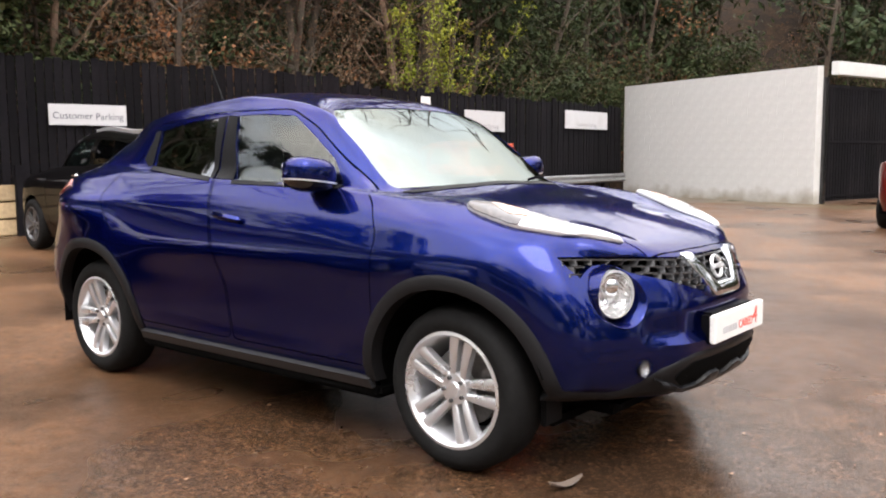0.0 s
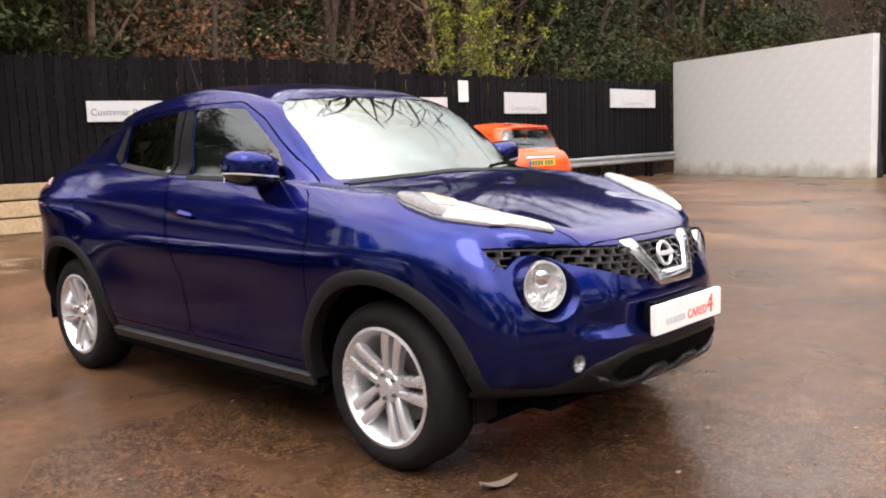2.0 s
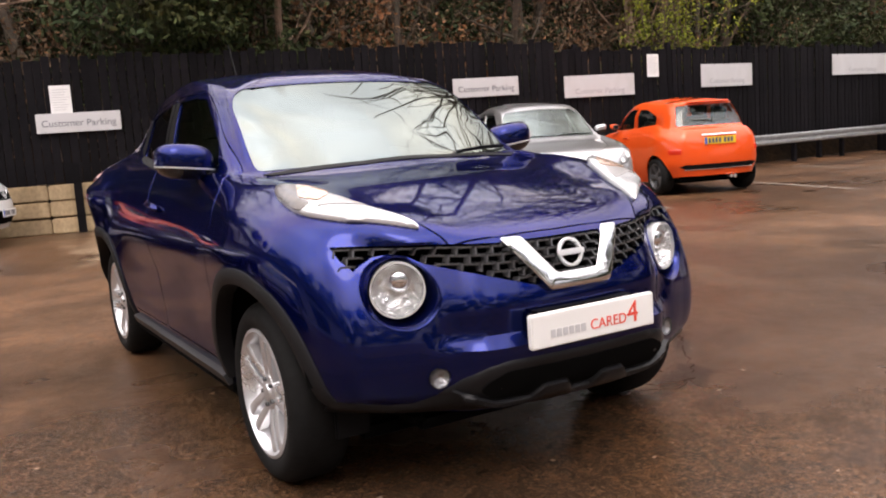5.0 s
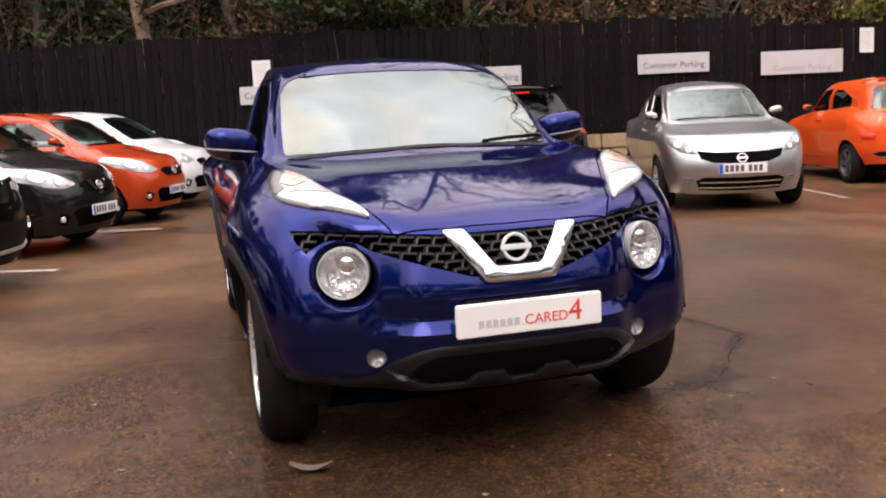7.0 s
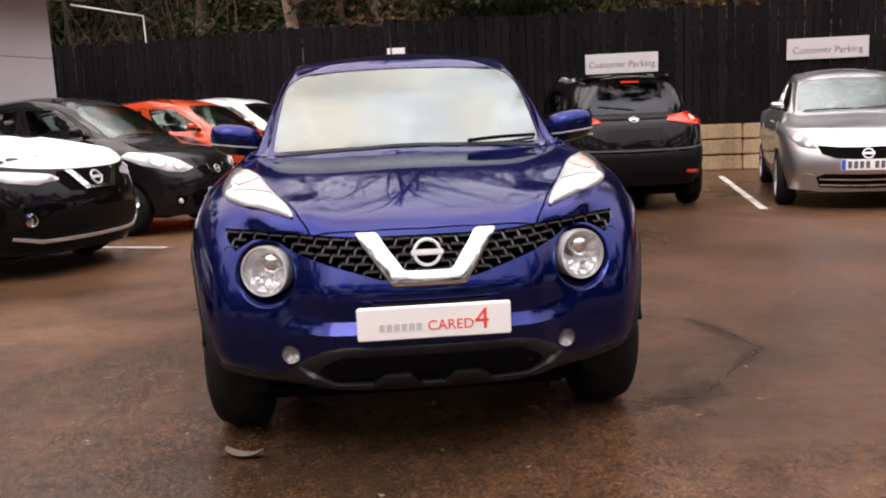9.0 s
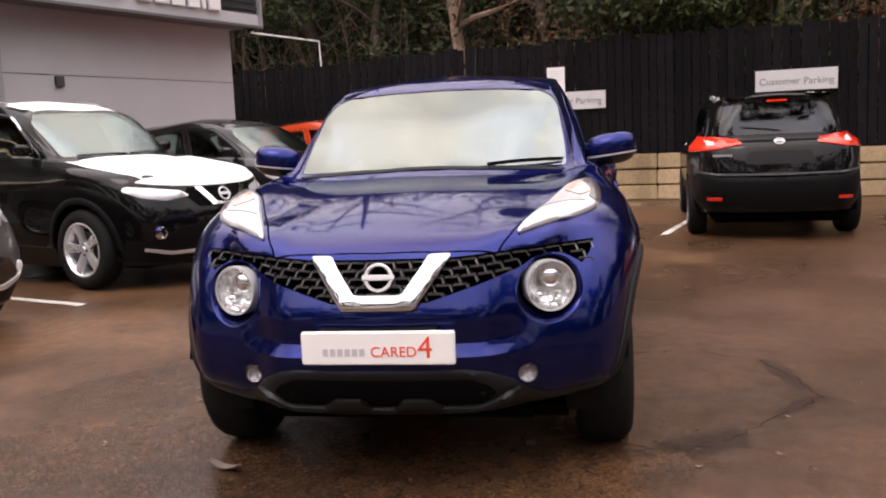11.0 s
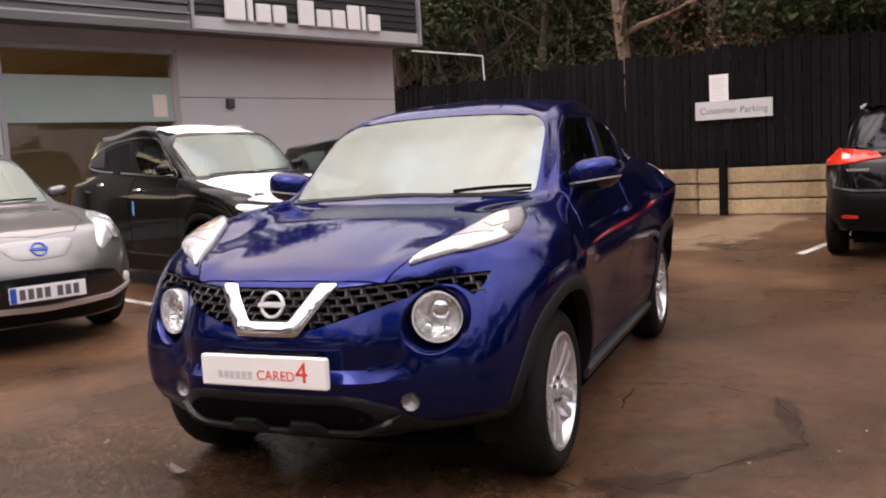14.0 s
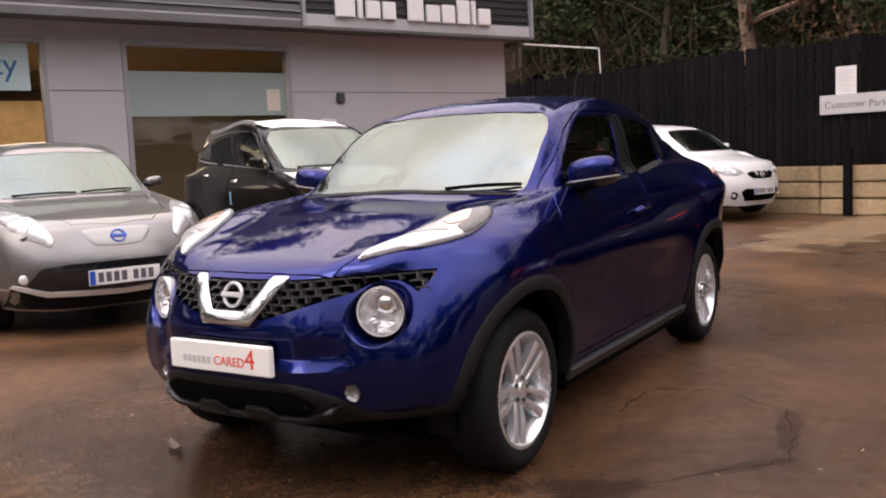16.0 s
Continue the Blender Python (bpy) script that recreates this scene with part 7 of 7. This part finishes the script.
def tree(name, base, height, r, crowns, label, bark="bark", lean=(0, 0), limbs=6):
    """A trunk with limbs, and leaf clumps at the limbs' ends. crowns: (material, leaves, leaf size, spread)."""
    t = empty(name, pose(*base), label, "tree", "trees on the bank")
    vs, fs = [], []
    trunk = wander((0, 0, -.3), (lean[0], lean[1], 1), height, 8, .10, .05, base)
    limb(vs, fs, trunk, r, r * .3, 8)
    ends = []
    for k in range(limbs):
        h = rt.uniform(.25, .95)
        p = trunk[int(h * 8)]
        a = rt.uniform(0, 6.283)
        br = wander(p, (math.cos(a), math.sin(a), rt.uniform(.1, .8)), height * rt.uniform(.25, .5), 6, .25, .06, base)
        limb(vs, fs, br, r * .38, r * .08, 5)
        ends += br[3:]
        for _ in range(3):
            q = br[rt.randint(2, 5)]
            a2 = rt.uniform(0, 6.283)
            tw = wander(q, (math.cos(a2), math.sin(a2), rt.uniform(-.2, .7)), height * rt.uniform(.1, .22), 5, .35, 0.0, base)
            limb(vs, fs, tw, r * .10, r * .025, 4)
            ends += tw[2:]
    me = bpy.data.meshes.new("trunk")
    me.from_pydata(vs, [], fs)
    me.materials.append(M[bark])
    tr = new("trunk", me)
    tr.parent = t
    for mt, n, s, sp in crowns:
        leaves("crown", [tuple(e) for e in ends], sp, n, s, mt, t)
    return t


def on_bank(t, d):
    q = bank_point(t, d)
    return (q.x, q.y, bank_height(q, d))


# evergreens, bare trees and dry-leaved trees, from the building's end round to the white wall
EV = [("leaf_dark", 4200, .075, (.75, .75, .6)), ("leaf_mid", 900, .07, (.8, .8, .6))]
IVY = [("leaf_mid", 3000, .06, (.6, .6, .7)), ("leaf_dark", 1500, .07, (.7, .7, .7))]
DRY = [("leaf_brown", 1400, .06, (.55, .55, .5))]
BARE = [("leaf_tan", 350, .045, (.5, .5, .5))]
for k, (t, d, h, r, cr, lab, bark) in enumerate([
        (2.05, 2.0, 6.5, .14, EV, "dark evergreen tree crowding over the fence", "bark"), (2.35, 1.6, 6.0, .13, EV, "dark evergreen tree crowding over the fence", "bark"), (2.62, 3.2, 7.0, .16, EV, "dark evergreen tree high on the bank", "bark"),
        (2.72, 1.2, 7.5, .17, BARE, "bare tree with a pale pinkish trunk behind the fence", "bark_pale"), (2.95, 2.4, 6.5, .14, EV, "dark evergreen tree crowding over the fence", "bark"),
        (3.12, 1.5, 6.2, .12, EV, "dark evergreen tree crowding over the fence", "bark"), (3.28, 2.6, 6.5, .14, IVY, "ivy-clad tree on the bank", "bark"), (3.40, 1.2, 6.0, .10, BARE, "bare brown tree behind the fence", "bark_pale"),
        (3.52, 2.2, 6.0, .12, DRY, "tree with dry orange-brown leaves", "bark"), (3.62, 1.3, 5.5, .09, DRY, "tree with dry orange-brown leaves", "bark"), (3.72, 2.8, 6.5, .13, BARE, "bare brown tree on the bank", "bark"),
        (3.82, 1.5, 6.0, .10, BARE, "bare brown tree on the bank", "bark"), (3.92, 2.6, 6.2, .12, IVY, "ivy-clad tree on the bank", "bark"), (4.02, 3.0, 6.5, .13, BARE, "bare brown tree on the bank", "bark"),
        (4.30, 2.6, 6.0, .12, BARE, "bare leaning tree on the bank", "bark_pale"), (4.42, 1.6, 5.5, .10, BARE, "bare leaning tree on the bank", "bark"), (4.55, 2.4, 6.5, .14, IVY, "ivy-clad tree on the bank", "bark"), (4.70, 1.8, 6.0, .13, EV, "dark holly-like evergreen on the bank", "bark"),
        (4.86, 2.2, 6.3, .13, IVY, "ivy-clad tree on the bank", "bark"), (5.1, 3.5, 6.5, .13, BARE, "bare brown tree on the bank", "bark"), (5.35, 2.5, 6.5, .12, DRY, "tree with dry brown leaves", "bark"), (5.7, 3.5, 6.5, .13, EV, "dark evergreen tree on the bank", "bark"),
        (6.05, 3.0, 6.5, .13, BARE, "bare brown tree on the bank", "bark"), (6.4, 3.5, 6.5, .13, DRY, "tree with dry brown leaves", "bark")]):
    tree("tree", on_bank(t, d), h, r, cr, lab, bark, (rt.uniform(-.2, .2), rt.uniform(-.2, .2)), 8)

# laurel-like shrubs whose lighter leaves hang over the fence
for t, d, h in ((3.16, .9, 4.2), (3.27, .8, 4.6), (3.38, 1.1, 4.4)):
    tree("shrub", on_bank(t, d), h, .06, [("leaf_green", 2600, .075, (.55, .6, .5)), ("leaf_dark", 900, .07, (.6, .6, .5))], "broad-leaved evergreen shrub hanging over the fence", "bark", (rt.uniform(-.1, .1), rt.uniform(-.1, .1)), 9)

# tall bare trees that stand over the whole bank
for t, d, h in ((2.15, 4.6, 13), (2.62, 5.2, 14), (3.1, 4.4, 13), (3.45, 5.6, 15), (3.8, 4.6, 13.5), (4.15, 5.4, 14)):
    tree("tree", on_bank(t, d), h, .2, [("leaf_tan", 300, .05, (.5, .5, .5))], "tall bare tree high on the wooded bank", "bark", (rt.uniform(-.15, .15), rt.uniform(-.15, .15)), 18)

# the two largest, whose bare crowns are mirrored in the windscreens
for t, d, h, lean in ((4.38, 2.6, 17.5, (.12, -.05)), (4.72, 4.2, 18, (.05, -.12))):
    tree("tree", on_bank(t, d), h, .3, [("leaf_tan", 200, .05, (.5, .5, .5))], "very tall bare tree with a wide crown on the bank", "bark", lean, 46)

# the yellow-green shrub that stands over the fence
bush = empty("shrub", pose(*on_bank(4.25, 1.0)), "bright yellow-green leafy shrub rising above the fence", "shrub")
vs, fs, ends = [], [], []
for k in range(16):
    a = rt.uniform(0, 6.283)
    st = wander((rt.uniform(-.3, .3), rt.uniform(-1.0, 1.0), 0), (math.cos(a) * .22, math.sin(a) * .3, 1), rt.uniform(3.4, 4.8), 7, .14, .06, on_bank(4.25, 1.0))
    limb(vs, fs, st, .02, .006, 5)
    ends += st[3:]
me = bpy.data.meshes.new("stem")
me.from_pydata(vs, [], fs)
me.materials.append(M["twig"])
new("stem_clump", me).parent = bush
leaves("crown", [tuple(e) for e in ends], (.26, .30, .30), 3600, .045, "leaf_yellow", bush)

# undergrowth: bare twigs, bracken and low evergreen scrub over the whole bank
vs, fs, tips = [], [], []
for k in range(900):
    t, d = rt.uniform(1.6, 6.6), rt.uniform(.5, 7)
    p = on_bank(t, d)
    a = rt.uniform(0, 6.283)
    st = wander(p, (math.cos(a) * .6, math.sin(a) * .6, 1), rt.uniform(1.4, 4.2), 7, .3, .02)
    r = rt.uniform(.008, .028)
    limb(vs, fs, st, r, .004, 4)
    tips += [tuple(q) for q in st[2:]]
    for _ in range(3):
        q = st[rt.randint(2, 6)]
        a = rt.uniform(0, 6.283)
        limb(vs, fs, wander(q, (math.cos(a), math.sin(a), .5), rt.uniform(.4, 1.3), 5, .4), r * .45, .003, 3)
me = bpy.data.meshes.new("undergrowth_stems")
me.from_pydata(vs, [], fs)
me.materials.append(M["twig"])
tagged(new("undergrowth_stems", me), "tangle of bare brown stems and twigs on the bank", "undergrowth", kind="stuff")
tagged(leaves("dry_undergrowth", [q for q in tips if -1 < q[1] < 16 or (q[1] <= -1 and q[2] < 2.6)], (.4, .4, .35), 22000, .05, "leaf_tan"), "dry tan leaves and bracken among the stems", "undergrowth", kind="stuff")
tagged(leaves("brown_undergrowth", [q for q in tips[::3] if q[1] > -1], (.5, .5, .4), 9000, .05, "leaf_brown"), "dry brown leaves among the stems", "undergrowth", kind="stuff")
low = [on_bank(rt.uniform(1.6, 6.6), rt.uniform(.3, 9)) for _ in range(420)]
low = [(x, y, z + rt.uniform(.2, 1.4)) for x, y, z in low]
tagged(leaves("evergreen_scrub", low, (.9, .9, .8), 64000, .075, "leaf_dark"), "dark evergreen scrub and ivy covering the bank", "undergrowth", kind="stuff")

# tall dense woods higher up the bank
hang, vs, fs = [], [], []
for k in range(240):
    t, d = rt.uniform(.9, 7.4), rt.uniform(4.0, 14)
    x, y, z = on_bank(t, d)
    h = rt.uniform(4.8, 7.6)
    limb(vs, fs, wander((x, y, z - .3), (rt.uniform(-.2, .2), rt.uniform(-.2, .2), 1), h, 6, .1, .04), rt.uniform(.08, .17), .03, 5)
    for _ in range(9):
        hang.append((x + rt.uniform(-1.6, 1.6), y + rt.uniform(-1.6, 1.6), z + rt.uniform(.25, 1.0) * h))
me = bpy.data.meshes.new("hanger_trunks")
me.from_pydata(vs, [], fs)
me.materials.append(M["bark"])
tagged(new("hanger_trunks", me), "dark trunks of the dense woods up the bank", "woods", kind="stuff")
tagged(leaves("hanger_woods", hang, (1.5, 1.5, 1.0), 90000, .17, "leaf_dark"), "dense dark evergreen woods up the bank", "woods", kind="stuff")
tagged(leaves("hanger_brown", [q for q in hang[::3] if q[1] < 15], (1.4, 1.4, 1.0), 12000, .11, "leaf_tan"), "dry brown leaves among the dense woods", "woods", kind="stuff")
ivy = [on_bank(rt.uniform(4.5, 6.6), rt.uniform(.4, 5)) for _ in range(110)]
ivy = [(x, y, z + rt.uniform(.3, 3.0)) for x, y, z in ivy]
tagged(leaves("ivy_thicket", ivy, (.9, .9, .8), 26000, .07, "leaf_mid"), "dark green ivy and holly thicket above the white wall", "undergrowth", kind="stuff")

# unseen foliage ring beyond the camera's side, added to block low sky and darken reflections
ring = []
for k in range(330):
    a = math.radians(-170 + 248 * k / 329)
    r = rt.uniform(32, 40)
    ring.append((r * math.cos(a), r * math.sin(a), rt.uniform(.5, 19)))
tagged(leaves("far_woods", ring, (2.6, 2.6, 2.4), 85000, .38, "leaf_dark"), "unseen ring of dark foliage added beyond the car park to block low sky", "woods", kind="stuff")
